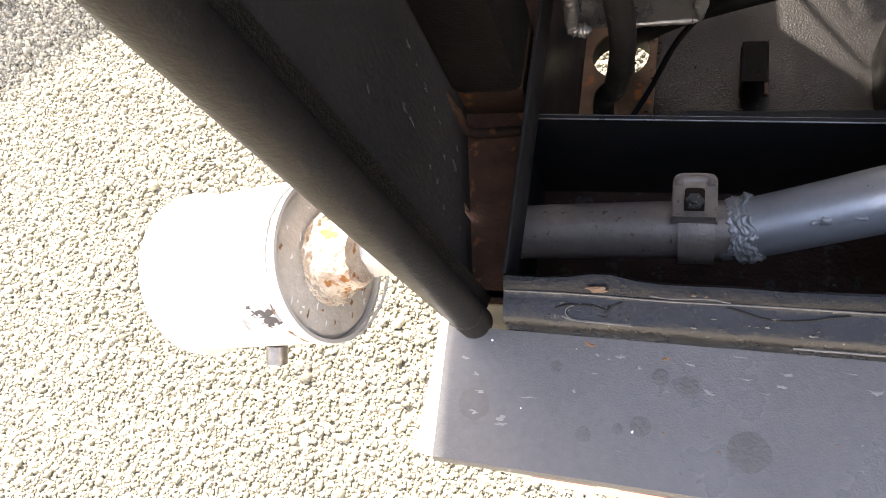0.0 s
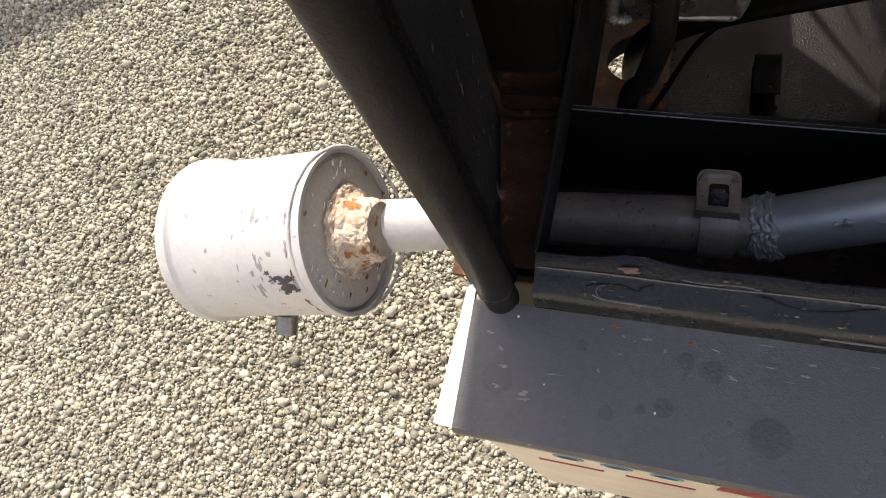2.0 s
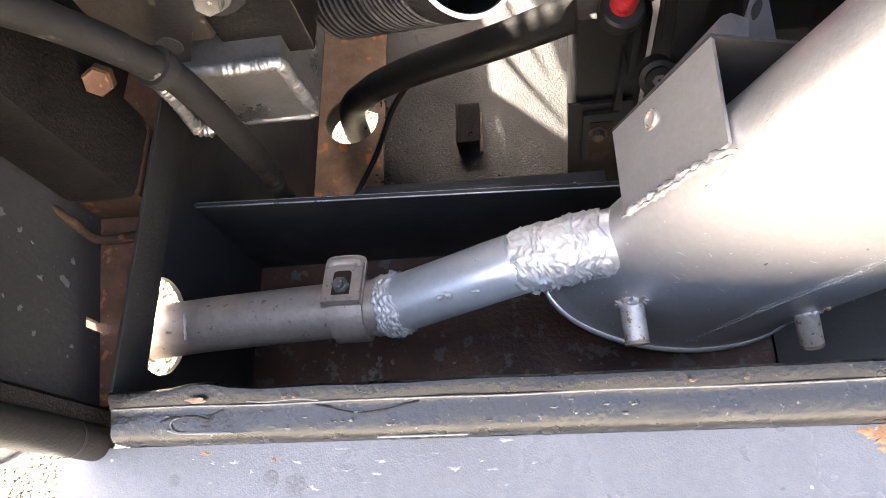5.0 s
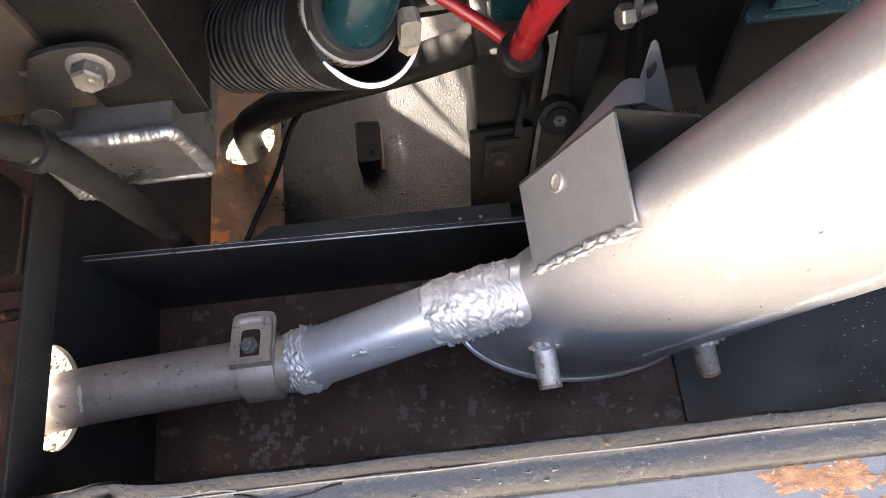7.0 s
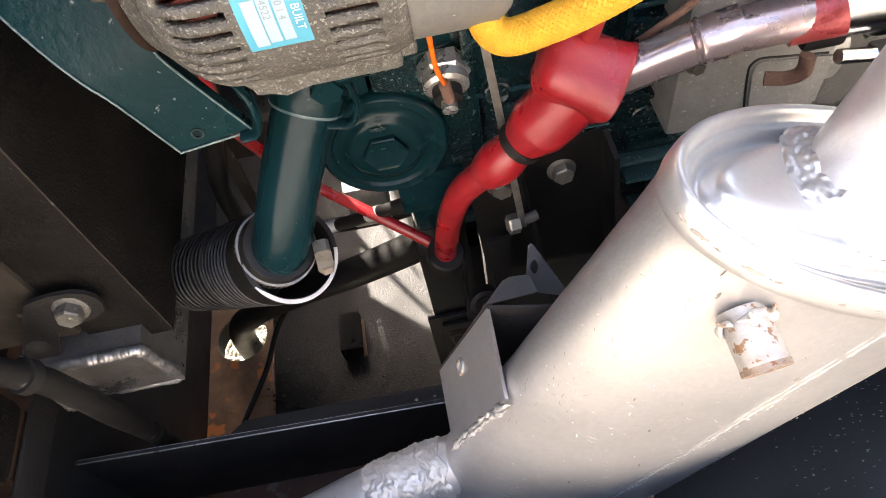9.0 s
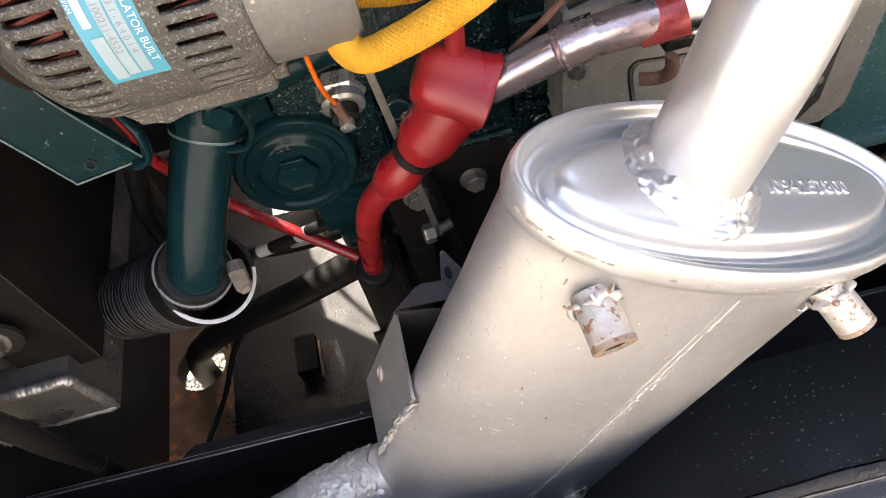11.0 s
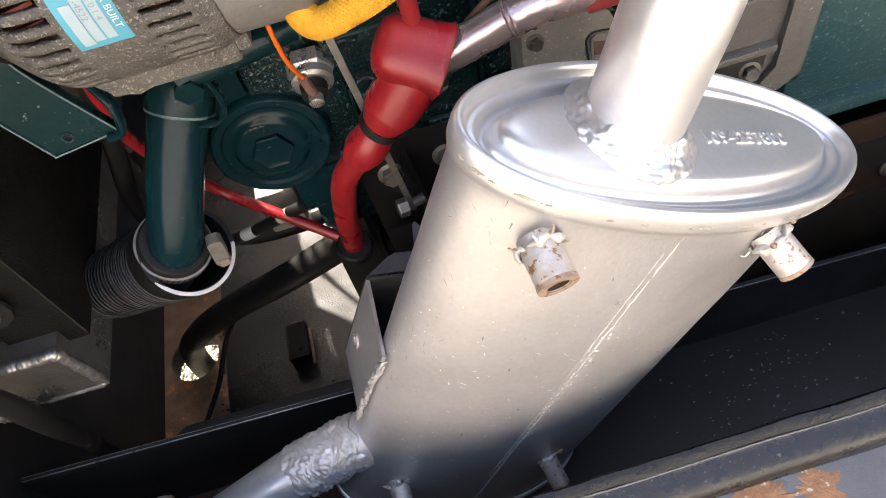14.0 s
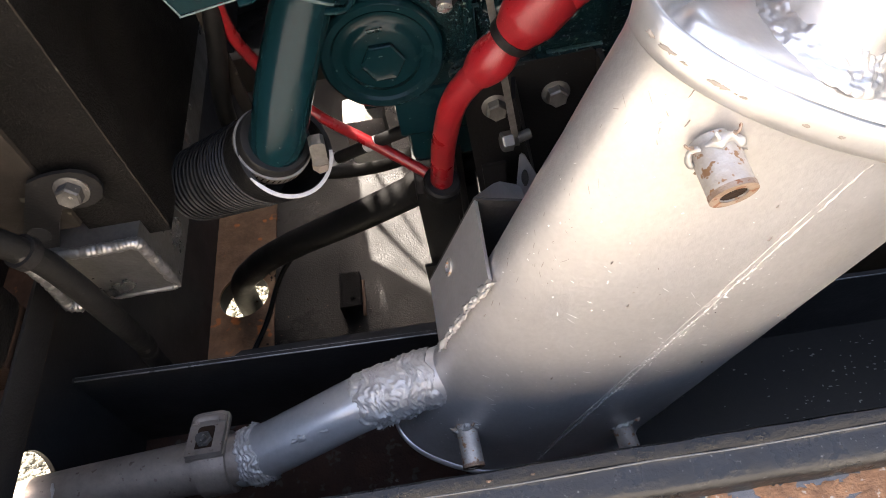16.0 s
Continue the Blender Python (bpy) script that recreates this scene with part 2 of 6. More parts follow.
M_COPPER = material("copper_winding", (0.12, 0.018, 0.012), (0.05, 0.011, 0.008), rough=0.4, metal=0.5, grain=300, patch=60, bump=0.3)
M_LABEL = material("blue_label", (0.035, 0.23, 0.32), (0.05, 0.19, 0.26), rough=0.45, grain=200, patch=20, bump=0.02, spread=0.15, spots=(0.12, 0.22, 0.26), spot_size=160, spot_cut=0.70)
M_LABELWHITE = material("white_label_print", (0.23, 0.30, 0.33), (0.18, 0.26, 0.30), rough=0.45, grain=200, patch=20, bump=0.02, spread=0.1)
M_LABELTEXT = material("white_print", (0.55, 0.60, 0.62), (0.45, 0.52, 0.55), rough=0.5, grain=200, patch=20, bump=0.02, spread=0.1)
M_INK = material("grey_print", (0.16, 0.18, 0.2), (0.12, 0.13, 0.15), rough=0.5, grain=200, patch=20, bump=0.02)
M_CREAM = material("cream_paint", (0.66, 0.58, 0.46), (0.56, 0.48, 0.37), rough=0.4, grain=160, patch=10, bump=0.06, spread=0.15)
M_WHITE = material("worn_and_sunlit_white", (0.74, 0.74, 0.75), (0.6, 0.6, 0.62), rough=0.5, grain=200, patch=30, bump=0.1, spread=0.15)
M_DECALRED = material("maroon_decal", (0.30, 0.035, 0.025), (0.22, 0.03, 0.02), rough=0.4, grain=160, patch=20, bump=0.04)
M_DECALBLUE = material("blue_decal", (0.16, 0.26, 0.32), (0.2, 0.3, 0.36), rough=0.4, grain=160, patch=20, bump=0.04)
M_PALESTEEL = material("chipped_pale_edge", (0.045, 0.085, 0.090), (0.16, 0.18, 0.175), rough=0.5, metal=0.2, grain=300, patch=150, bump=0.3)
M_BROWN = material("brown_braid", (0.16, 0.085, 0.06), (0.10, 0.05, 0.04), rough=0.8, grain=500, patch=80, bump=0.6, bump_scale=900)
M_WALL = material("rendered_wall", (0.42, 0.40, 0.37), (0.36, 0.34, 0.31), rough=0.9, grain=60, patch=2, bump=0.3)


# ---- building helpers ----
def world_of(ob):
    m = ob.matrix_basis.copy()
    while ob.parent:
        ob = ob.parent
        m = ob.matrix_basis @ m
    return m


def finish(me, mat, smooth=38):
    me.materials.append(mat)
    me.shade_smooth()
    me.set_sharp_from_angle(angle=radians(smooth))


def part(name, bm, mat, parent=None, label="", smooth=38, bevel=0.0):
    """Links a bmesh, drawn in world places, as one mesh object under a thing or a part."""
    if name in ("weld", "weld_blob", "tack_weld", "tail_weld", "seam"):
        smooth = 85
    if bevel:
        edges = [e for e in bm.edges if len(e.link_faces) == 2 and e.calc_face_angle(0) > 0.6]
        bmesh.ops.bevel(bm, geom=edges, offset=bevel, segments=2, affect="EDGES", profile=0.6)
    bmesh.ops.recalc_face_normals(bm, faces=bm.faces)
    if parent:
        bm.transform(world_of(parent).inverted())
    me = bpy.data.meshes.new(name)
    bm.to_mesh(me)
    bm.free()
    finish(me, mat, smooth)
    ob = new(name, me)
    if parent:
        ob.parent = parent
    if label:
        ob["label"] = label
    return ob


def thing(name, base, label, category, group="", kind=""):
    ob = new(name)
    ob.empty_display_size = 0.02
    ob.matrix_basis = Matrix.Translation(base)
    return tagged(ob, label, category, group, kind)


def structure(name, bm, mat, label, category, bevel=0.0):
    return tagged(part(name, bm, mat, bevel=bevel), label, category, kind="structure")


def box(lo, hi, bm=None):
    bm = bm or bmesh.new()
    lo, hi = Vector(lo), Vector(hi)
    r = bmesh.ops.create_cube(bm, size=1.0)
    for v in r["verts"]:
        v.co = Vector([(lo[i] + hi[i]) / 2 + v.co[i] * (hi[i] - lo[i]) for i in range(3)])
    return bm


def basis(n, hint=(0, 0, 1)):
    n = Vector(n).normalized()
    u = Vector(hint).cross(n)
    if u.length < 1e-4:
        u = Vector((1, 0, 0)).cross(n)
    u.normalize()
    return u, n.cross(u), n


def prism(pts, depth, bm=None):
    """A plate: the outline pts (in one plane), pushed out by the vector depth."""
    bm = bm or bmesh.new()
    a = [bm.verts.new(p) for p in pts]
    b = [bm.verts.new(Vector(p) + Vector(depth)) for p in pts]
    k = len(a)
    bm.faces.new(a)
    bm.faces.new(list(reversed(b)))
    for i in range(k):
        bm.faces.new((a[i], b[i], b[(i + 1) % k], a[(i + 1) % k]))
    return bm


def profile_sweep(prof, start, end, bm=None):
    """A profile of points in the plane across x, drawn out along x from start to end: prof holds (y, z)."""
    bm = bm or bmesh.new()
    steps = max(2, int(abs(end - start) / 0.012))
    rings = [[bm.verts.new((start + (end - start) * i / steps, y, z)) for y, z in prof] for i in range(steps + 1)]
    for a, b in zip(rings, rings[1:]):
        for i in range(len(prof)):
            bm.faces.new((a[i], b[i], b[(i + 1) % len(prof)], a[(i + 1) % len(prof)]))
    bm.faces.new(rings[0])
    bm.faces.new(list(reversed(rings[-1])))
    return bm


def lathe(center, axis, prof, seg=40, bm=None, hint=(0, 0, 1)):
    """prof: (distance along the axis, radius) pairs; radius 0 closes an end."""
    bm = bm or bmesh.new()
    u, v, n = basis(axis, hint)
    c = Vector(center)
    rings = []
    for d, r in prof:
        if r < 1e-6:
            rings.append([bm.verts.new(c + n * d)])
        else:
            rings.append([bm.verts.new(c + n * d + r * (math.cos(2 * math.pi * k / seg) * u + math.sin(2 * math.pi * k / seg) * v)) for k in range(seg)])
    for a, b in zip(rings, rings[1:]):
        for k in range(seg):
            q = [a[k % len(a)], a[(k + 1) % len(a)], b[(k + 1) % len(b)], b[k % len(b)]]
            q = [w for i, w in enumerate(q) if w not in q[:i]]
            if len(q) > 2:
                bm.faces.new(q)
    for ring, rev in ((rings[0], True), (rings[-1], False)):
        if len(ring) > 2 and (rings[0] is not rings[-1]):
            bm.faces.new(list(reversed(ring)) if rev else ring)
    return bm


def rod(a, b, r, seg=24, r2=None, bm=None):
    a, b = Vector(a), Vector(b)
    return lathe(a, b - a, [(0, r), ((b - a).length, r if r2 is None else r2)], seg, bm)


def spline(pts, n=12):
    pts = [Vector(p) for p in pts]
    ext = [2 * pts[0] - pts[1]] + pts + [2 * pts[-1] - pts[-2]]
    out = []
    for i in range(len(pts) - 1):
        p0, p1, p2, p3 = ext[i:i + 4]
        for k in range(n):
            t = k / n
            out.append(0.5 * ((2 * p1) + (p2 - p0) * t + (2 * p0 - 5 * p1 + 4 * p2 - p3) * t * t + (3 * p1 - p0 - 3 * p2 + p3) * t ** 3))
    return out + [pts[-1]]


def tube(pts, r, seg=20, n=12, bm=None, rad=None, smooth_path=True, squash=1.0):
    """A pipe, hose or wire along pts. rad(s) may change the radius, s from 0 to 1."""
    bm = bm or bmesh.new()
    path = spline(pts, n) if smooth_path else [Vector(p) for p in pts]
    u = None
    rings = []
    for i, p in enumerate(path):
        d = (path[min(i + 1, len(path) - 1)] - path[max(i - 1, 0)]).normalized()
        if u is None:
            u = basis(d)[0]
        u = (u - d * u.dot(d)).normalized()
        v = d.cross(u)
        rr = r if rad is None else rad(i / (len(path) - 1))
        rings.append([bm.verts.new(p + rr * (math.cos(2 * math.pi * k / seg) * u + squash * math.sin(2 * math.pi * k / seg) * v)) for k in range(seg)])
    for a, b in zip(rings, rings[1:]):
        for k in range(seg):
            bm.faces.new((a[k], a[(k + 1) % seg], b[(k + 1) % seg], b[k]))
    bm.faces.new(list(reversed(rings[0])))
    bm.faces.new(rings[-1])
    return bm


def bead(pts, r, seed=0, step=0.004, bm=None, ripple=0.06, lumps=1.0):
    """A weld bead: a thin lumpy run of metal along pts, with ripples."""
    rnd = random.Random(seed)
    ln = sum((Vector(q) - Vector(p)).length for p, q in zip(pts, pts[1:]))
    per = max(4, int(ln / 0.0011 / (len(pts) - 1)))
    ph = rnd.uniform(0, 9)
    made = tube(pts, r, 12, per, rad=lambda s: r * (0.95 + ripple * (1 - 2 * abs(math.sin(s * ln / (r * 0.75) * 3.14))) + lumps * 0.34 * noise.noise(Vector((s * ln * 160 + ph, ph, 0)))) * (0.35 + 0.65 * min(1, 12 * s, 12 * (1 - s))))
    bmesh.ops.recalc_face_normals(made, faces=made.faces)
    for v in made.verts:
        v.co += noise.noise_vector(v.co * 260 + Vector((ph, ph, ph))) * r * 0.28 * lumps
    if bm is None:
        return made
    me = bpy.data.meshes.new("tmp")
    made.to_mesh(me)
    made.free()
    bm.from_mesh(me)
    bpy.data.meshes.remove(me)
    return bm


def rough_up(bm, amount, scale, seed=0.0):
    for v in bm.verts:
        v.co += v.normal * 0 + noise.noise_vector(v.co * scale + Vector((seed, seed, seed))) * amount
    return bm


def hex_bolt(name, at, axis, size, label, category="bolt", group="", washer=True, mat=None, shaft=0.0, hint=(0, 0, 1)):
    """A hexagon bolt head with flange, its axis pointing out of the surface. size: across flats."""
    mat = mat or M_STEEL
    e = thing(name, at, label, category, group)
    u, v, n = basis(axis, hint)
    at = Vector(at)
    if washer:
        part("washer", lathe(at, n, [(-0.0005, size * 0.78), (size * 0.10, size * 0.78), (size * 0.14, size * 0.70), (size * 0.15, 0)], 32), mat, e)
    b = bmesh.new()
    r = size / math.sqrt(3)
    prof = [(0.10, 1.0), (0.62, 1.0), (0.72, 0.86), (0.70, 0.62), (0.66, 0.0)]
    rings = []
    for d, k in prof:
        if k == 0:
            rings.append([b.verts.new(at + n * d * size)])
        else:
            rings.append([b.verts.new(at + n * d * size + r * k * (math.cos(math.pi * i / 3 + 0.3) * u + math.sin(math.pi * i / 3 + 0.3) * v)) for i in range(6)])
    for p, q in zip(rings, rings[1:]):
        for i in range(6):
            f = [p[i], p[(i + 1) % 6], q[(i + 1) % len(q)], q[i % len(q)]]
            f = [w for j, w in enumerate(f) if w not in f[:j]]
            b.faces.new(f)
    b.faces.new(list(reversed(rings[0])))
    part("head", b, mat, e, smooth=20)
    if shaft:
        part("thread", rod(at + n * size * 0.6, at + n * (size * 0.6 + shaft), size * 0.3, 16), mat, e)
    return e


def scab(name, place, size, seed, mat, parent, label="", lift=0.0003, seg=28, rough=0.45):
    """A thin flake or stain with a ragged outline. place(u, v) gives the surface point and its normal, u and v in metres."""
    rnd = random.Random(seed)
    ph = rnd.uniform(0, 50)
    su, sv = size if isinstance(size, tuple) else (size, size)
    bm = bmesh.new()
    rings = []
    for k in (0.0, 0.5, 1.0):
        ring = []
        for i in range(seg if k else 1):
            t = 2 * math.pi * i / seg
            w = k * (1 + rough * 1.4 * noise.noise(Vector((math.cos(t) * 1.7 + ph, math.sin(t) * 1.7, ph))) + rough * 0.6 * noise.noise(Vector((math.cos(t) * 6 + ph, math.sin(t) * 6, 3))))
            p, n = place(su * w * math.cos(t), sv * w * math.sin(t))
            ring.append(bm.verts.new(Vector(p) + Vector(n) * (lift if k < 1 else lift * 0.25)))
        rings.append(ring)
    for i in range(seg):
        j = (i + 1) % seg
        bm.faces.new((rings[0][0], rings[1][i], rings[1][j]))
        bm.faces.new((rings[1][i], rings[2][i], rings[2][j], rings[1][j]))
    bm.normal_update()
    bmesh.ops.recalc_face_normals(bm, faces=bm.faces)
    p, n = place(0, 0)
    if bm.faces and sum((f.normal for f in bm.faces), Vector()).dot(Vector(n)) < 0:
        bmesh.ops.reverse_faces(bm, faces=bm.faces)
    bm.transform(world_of(parent).inverted())
    me = bpy.data.meshes.new(name)
    bm.to_mesh(me)
    bm.free()
    finish(me, mat)
    ob = new(name, me)
    ob.parent = parent
    if label:
        ob["label"] = label
    return ob


def plate_hole(a0, a1, b0, b1, c, r, at, thick, axes, seg=48):
    """A rectangular plate with a round hole. axes: which world axes a, b and the thickness run along."""
    ia, ib, it = axes
    angs = sorted([2 * math.pi * k / seg for k in range(seg)] + [math.atan2(b - c[1], a - c[0]) % (2 * math.pi) for a in (a0, a1) for b in (b0, b1)])
    inner, outer = [], []
    for t in angs:
        dx, dy = math.cos(t), math.sin(t)
        k = min([((a1 if dx > 0 else a0) - c[0]) / dx if abs(dx) > 1e-9 else 1e9, ((b1 if dy > 0 else b0) - c[1]) / dy if abs(dy) > 1e-9 else 1e9])
        inner.append((c[0] + r * dx, c[1] + r * dy))
        outer.append((c[0] + k * dx, c[1] + k * dy))
    bm = bmesh.new()

    def put(p, h):
        co = [0, 0, 0]
        co[ia], co[ib], co[it] = p[0], p[1], h
        return bm.verts.new(co)

    top_i, top_o = [put(p, at + thick) for p in inner], [put(p, at + thick) for p in outer]
    bot_i, bot_o = [put(p, at) for p in inner], [put(p, at) for p in outer]
    m = len(angs)
    for i in range(m):
        j = (i + 1) % m
        for quad in ((top_i[i], top_o[i], top_o[j], top_i[j]), (bot_i[i], bot_i[j], bot_o[j], bot_o[i]), (top_i[i], top_i[j], bot_i[j], bot_i[i]), (top_o[i], bot_o[i], bot_o[j], top_o[j])):
            bm.faces.new(quad)
    return bm


def open_ring(center, axis, r0, r1, depth, seg=48):
    """A short open pipe with wall thickness."""
    b_ = bmesh.new()
    u, v, n = basis(axis)
    rings = []
    for d, r in ((0, r0), (0, r1), (depth, r1), (depth, r0)):
        rings.append([b_.verts.new(Vector(center) + n * d + r * (math.cos(2 * math.pi * k / seg) * u + math.sin(2 * math.pi * k / seg) * v)) for k in range(seg)])
    for i in range(4):
        for k in range(seg):
            b_.faces.new((rings[i][k], rings[i][(k + 1) % seg], rings[(i + 1) % 4][(k + 1) % seg], rings[(i + 1) % 4][k]))
    return b_


# ---- ground ----
bm = bmesh.new()
bmesh.ops.create_grid(bm, x_segments=2, y_segments=2, size=60.0)
structure("ground", bm, M_SOIL, "flat yard of loose grey-beige crushed gravel", "ground")


ICO_G = (1 + 5 ** 0.5) / 2
ICO = (np.array([(-1, ICO_G, 0), (1, ICO_G, 0), (-1, -ICO_G, 0), (1, -ICO_G, 0), (0, -1, ICO_G), (0, 1, ICO_G), (0, -1, -ICO_G), (0, 1, -ICO_G), (ICO_G, 0, -1), (ICO_G, 0, 1), (-ICO_G, 0, -1), (-ICO_G, 0, 1)], float) / 1.902,
       np.array([(0, 11, 5), (0, 5, 1), (0, 1, 7), (0, 7, 10), (0, 10, 11), (1, 5, 9), (5, 11, 4), (11, 10, 2), (10, 7, 6), (7, 1, 8), (3, 9, 4), (3, 4, 2), (3, 2, 6), (3, 6, 8), (3, 8, 9), (4, 9, 5), (2, 4, 11), (6, 2, 10), (8, 6, 7), (9, 8, 1)]))
OCTA = (np.array([(1, 0, 0), (-1, 0, 0), (0, 1, 0), (0, -1, 0), (0, 0, 1), (0, 0, -1)], float),
        np.array([(0, 2, 4), (2, 1, 4), (1, 3, 4), (3, 0, 4), (2, 0, 5), (1, 2, 5), (3, 1, 5), (0, 3, 5)]))


def gravel(solid, area, count, mean, spread, biggest, lift, seed):
    """Loose stones strewn over a stretch of ground, each a jittered small solid."""
    rng = np.random.default_rng(seed)
    base, tri = solid
    k = len(base)
    size = np.clip(mean * np.exp(rng.normal(0, spread, count)), 0.0017, biggest)
    pos = np.stack([rng.uniform(area[0], area[1], count), rng.uniform(area[2], area[3], count), size * rng.uniform(0.1, 0.75, count) + lift], 1)
    q = rng.normal(size=(count, 4))
    q /= np.linalg.norm(q, axis=1)[:, None]
    w, x, y, z = q.T
    rot = np.stack([1 - 2 * (y * y + z * z), 2 * (x * y - z * w), 2 * (x * z + y * w), 2 * (x * y + z * w), 1 - 2 * (x * x + z * z), 2 * (y * z - x * w), 2 * (x * z - y * w), 2 * (y * z + x * w), 1 - 2 * (x * x + y * y)], 1).reshape(-1, 3, 3)
    local = base[None] * rng.uniform(0.76, 1.2, (count, k, 1)) * rng.uniform(0.65, 1.25, (count, 1, 3)) * size[:, None, None]
    verts = np.einsum("nij,nkj->nki", rot, local) + pos[:, None, :]
    faces = tri[None] + k * np.arange(count)[:, None, None]
    me = bpy.data.meshes.new("gravel_stones")
    me.from_pydata(verts.reshape(-1, 3), [], faces.reshape(-1, 3).tolist())
    me.materials.append(M_GRAVEL)
    me.polygons.foreach_set("use_smooth", np.ones(len(me.polygons), dtype=bool))
    return new("gravel_stones", me)


YARD = (-1.76, 0.10, -0.38, 1.08)
tagged(gravel(OCTA, YARD, 120000, 0.0029, 0.28, 0.006, 0.0, 4), "fine grey-beige chippings between the crushed stones", "gravel", kind="stuff")
tagged(gravel(ICO, YARD, 62000, 0.0037, 0.34, 0.011, 0.0012, 3), "loose angular grey-beige crushed stones covering the yard", "gravel", kind="stuff")

# ---- frame of the machine ----
RAIL = [(0.0097, 0.640), (0.0097, 0.6915), (0.0078, 0.6940), (0.0050, 0.6932), (0.0008, 0.6900), (-0.0012, 0.6885), (-0.0035, 0.6880), (-0.0135, 0.6860), (-0.0165, 0.6830), (-0.0175, 0.6780), (-0.0175, 0.640)]
bm = profile_sweep(RAIL, 0.0, 1.25)
rough_up(bm, 0.0009, 40)
for v in bm.verts:
    if v.co.y > 0.003:
        k = math.exp(-((v.co.x - 0.055) / 0.016) ** 2)
        v.co += Vector((0, 0.0035 * k, 0.0030 * k)) if v.co.z > 0.68 else Vector((0, 0.0035 * k, 0))
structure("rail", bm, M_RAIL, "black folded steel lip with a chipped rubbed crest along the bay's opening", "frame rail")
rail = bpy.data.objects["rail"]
rail.data.materials.append(M_RAILSHADE)
# Inner faces get a darker paint copy, standing in for less sky reflection.
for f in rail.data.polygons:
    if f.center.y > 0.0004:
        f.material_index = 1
M_BEIGERUST = material("beige_rust", (0.17, 0.115, 0.08), (0.08, 0.045, 0.03), rough=0.85, grain=260, patch=60, bump=0.5)
for k, (x, s) in enumerate(((0.053, 0.0060), (0.102, 0.0018), (0.108, 0.0012), (0.31, 0.002), (0.335, 0.0014))):
    scab("rust_patch", lambda u, v, x=x: ((x + u, 0.0030 + v * 0.5, 0.6945 + v * 0.8), (0, -0.8, 0.55)), (s, s * 0.38), 60 + k, M_BEIGERUST, rail, "beige rust where the paint has chipped", lift=0.0012)
# pale rubbed outline of a worn pad on the lip, and scratches along its crest
M_SCRATCH = material("rubbed_bare_steel", (0.17, 0.165, 0.155), (0.09, 0.085, 0.08), rough=0.5, metal=0.4, grain=300, patch=90, bump=0.3)
loop = [(0.044, -0.0040), (0.037, -0.0065), (0.036, -0.0100), (0.041, -0.0128), (0.056, -0.0138), (0.072, -0.0140)]
part("scratch", tube([(x, y, 0.6886 + 0.21 * (y + 0.0035)) for x, y in loop], 0.00035, 8, 8), M_SCRATCH, rail, "pale rubbed outline in the paint")
part("scratch", tube([(0.001 + 0.045 * i, 0.0003 + 0.0004 * math.sin(i * 2.3), 0.6902 + 0.0003 * math.sin(i * 1.7)) for i in range(28)], 0.00055, 8, 6), M_SCRATCH, rail, "bright rubbed crest line")

M_CRACK = material("dark_crack", (0.006, 0.0055, 0.005), (0.012, 0.010, 0.009), rough=0.8, grain=260, patch=90, bump=0.3)


def rail_line(name, pts, r, mat, label):
    """A crack or rubbed line lying on the rail's folded lip; pts are x, y."""
    part(name, tube([(x, y, 0.6886 + 0.21 * (y + 0.0035) if y < -0.0012 else 0.6896 + 0.72 * y) for x, y in pts], r, 8, 6, squash=0.6), mat, rail, label)


rail_line("crack", [(0.118, -0.0010), (0.124, -0.0022), (0.131, -0.0042), (0.140, -0.0058), (0.147, -0.0056), (0.158, -0.0044), (0.166, -0.0026), (0.174, -0.0014)], 0.0006, M_CRACK, "dark crack in the paint")
rail_line("crack", [(0.030, -0.0070), (0.038, -0.0050), (0.050, -0.0046), (0.058, -0.0066), (0.061, -0.0040), (0.066, -0.0020)], 0.0007, M_CRACK, "dark crack in the paint")
rail_line("scratch", [(0.034, -0.0112), (0.041, -0.0130), (0.055, -0.0134), (0.071, -0.0135)], 0.0007, M_SCRATCH, "bright worn edge of the pad")
rail_line("scratch", [(0.080, 0.0020), (0.092, 0.0014), (0.108, 0.0022), (0.120, 0.0012)], 0.0005, M_SCRATCH, "bright rubbed line")
part("scratch", tube([(0.150 + 0.006 * i, -0.0174, 0.6800 + 0.0003 * math.sin(i * 1.9)) for i in range(9)], 0.0007, 8, 4), M_SCRATCH, rail, "bright rubbed fold")
for k in range(26):
    rnd = random.Random(2400 + k)
    x, y = rnd.uniform(0.02, 0.30), rnd.uniform(-0.0125, -0.0030)
    scab("paint_chip", lambda u, v, x=x, y=y: ((x + u, y + v, 0.6886 + 0.21 * (y + v + 0.0035)), (0, -0.2, 0.98)), (rnd.uniform(0.0005, 0.0022), rnd.uniform(0.0002, 0.0006)), 2430 + k, M_SCRATCH, rail, "bright chip in the paint", lift=0.0008, seg=10, rough=0.8)

# slate ledge in front of the rail
LEDGE = [(-0.0175, 0.668), (-0.0175, 0.640), (-0.094, 0.640), (-0.0965, 0.645), (-0.0965, 0.655), (-0.0945, 0.6595)]
bm = profile_sweep(LEDGE, -0.038, 1.25)
structure("ledge", bm, M_LEDGE, "slate-grey painted steel ledge with water marks below the opening", "body panel")
# White on the side lip stands in for the sun along it.
part("side_lip", prism([(-0.0385, -0.006, 0.667), (-0.0385, -0.0945, 0.658), (-0.0535, -0.0925, 0.647), (-0.0475, -0.006, 0.655)], (0, 0, -0.004)), M_WHITE, bpy.data.objects["ledge"], "folded edge, coloured white for the sun on it")
ledge = bpy.data.objects["ledge"]


def on_ledge(x, y):
    return lambda u, v: ((x + u, y + v, 0.668 + (y + v + 0.0175) * 0.1104), (0, -0.11, 0.994))


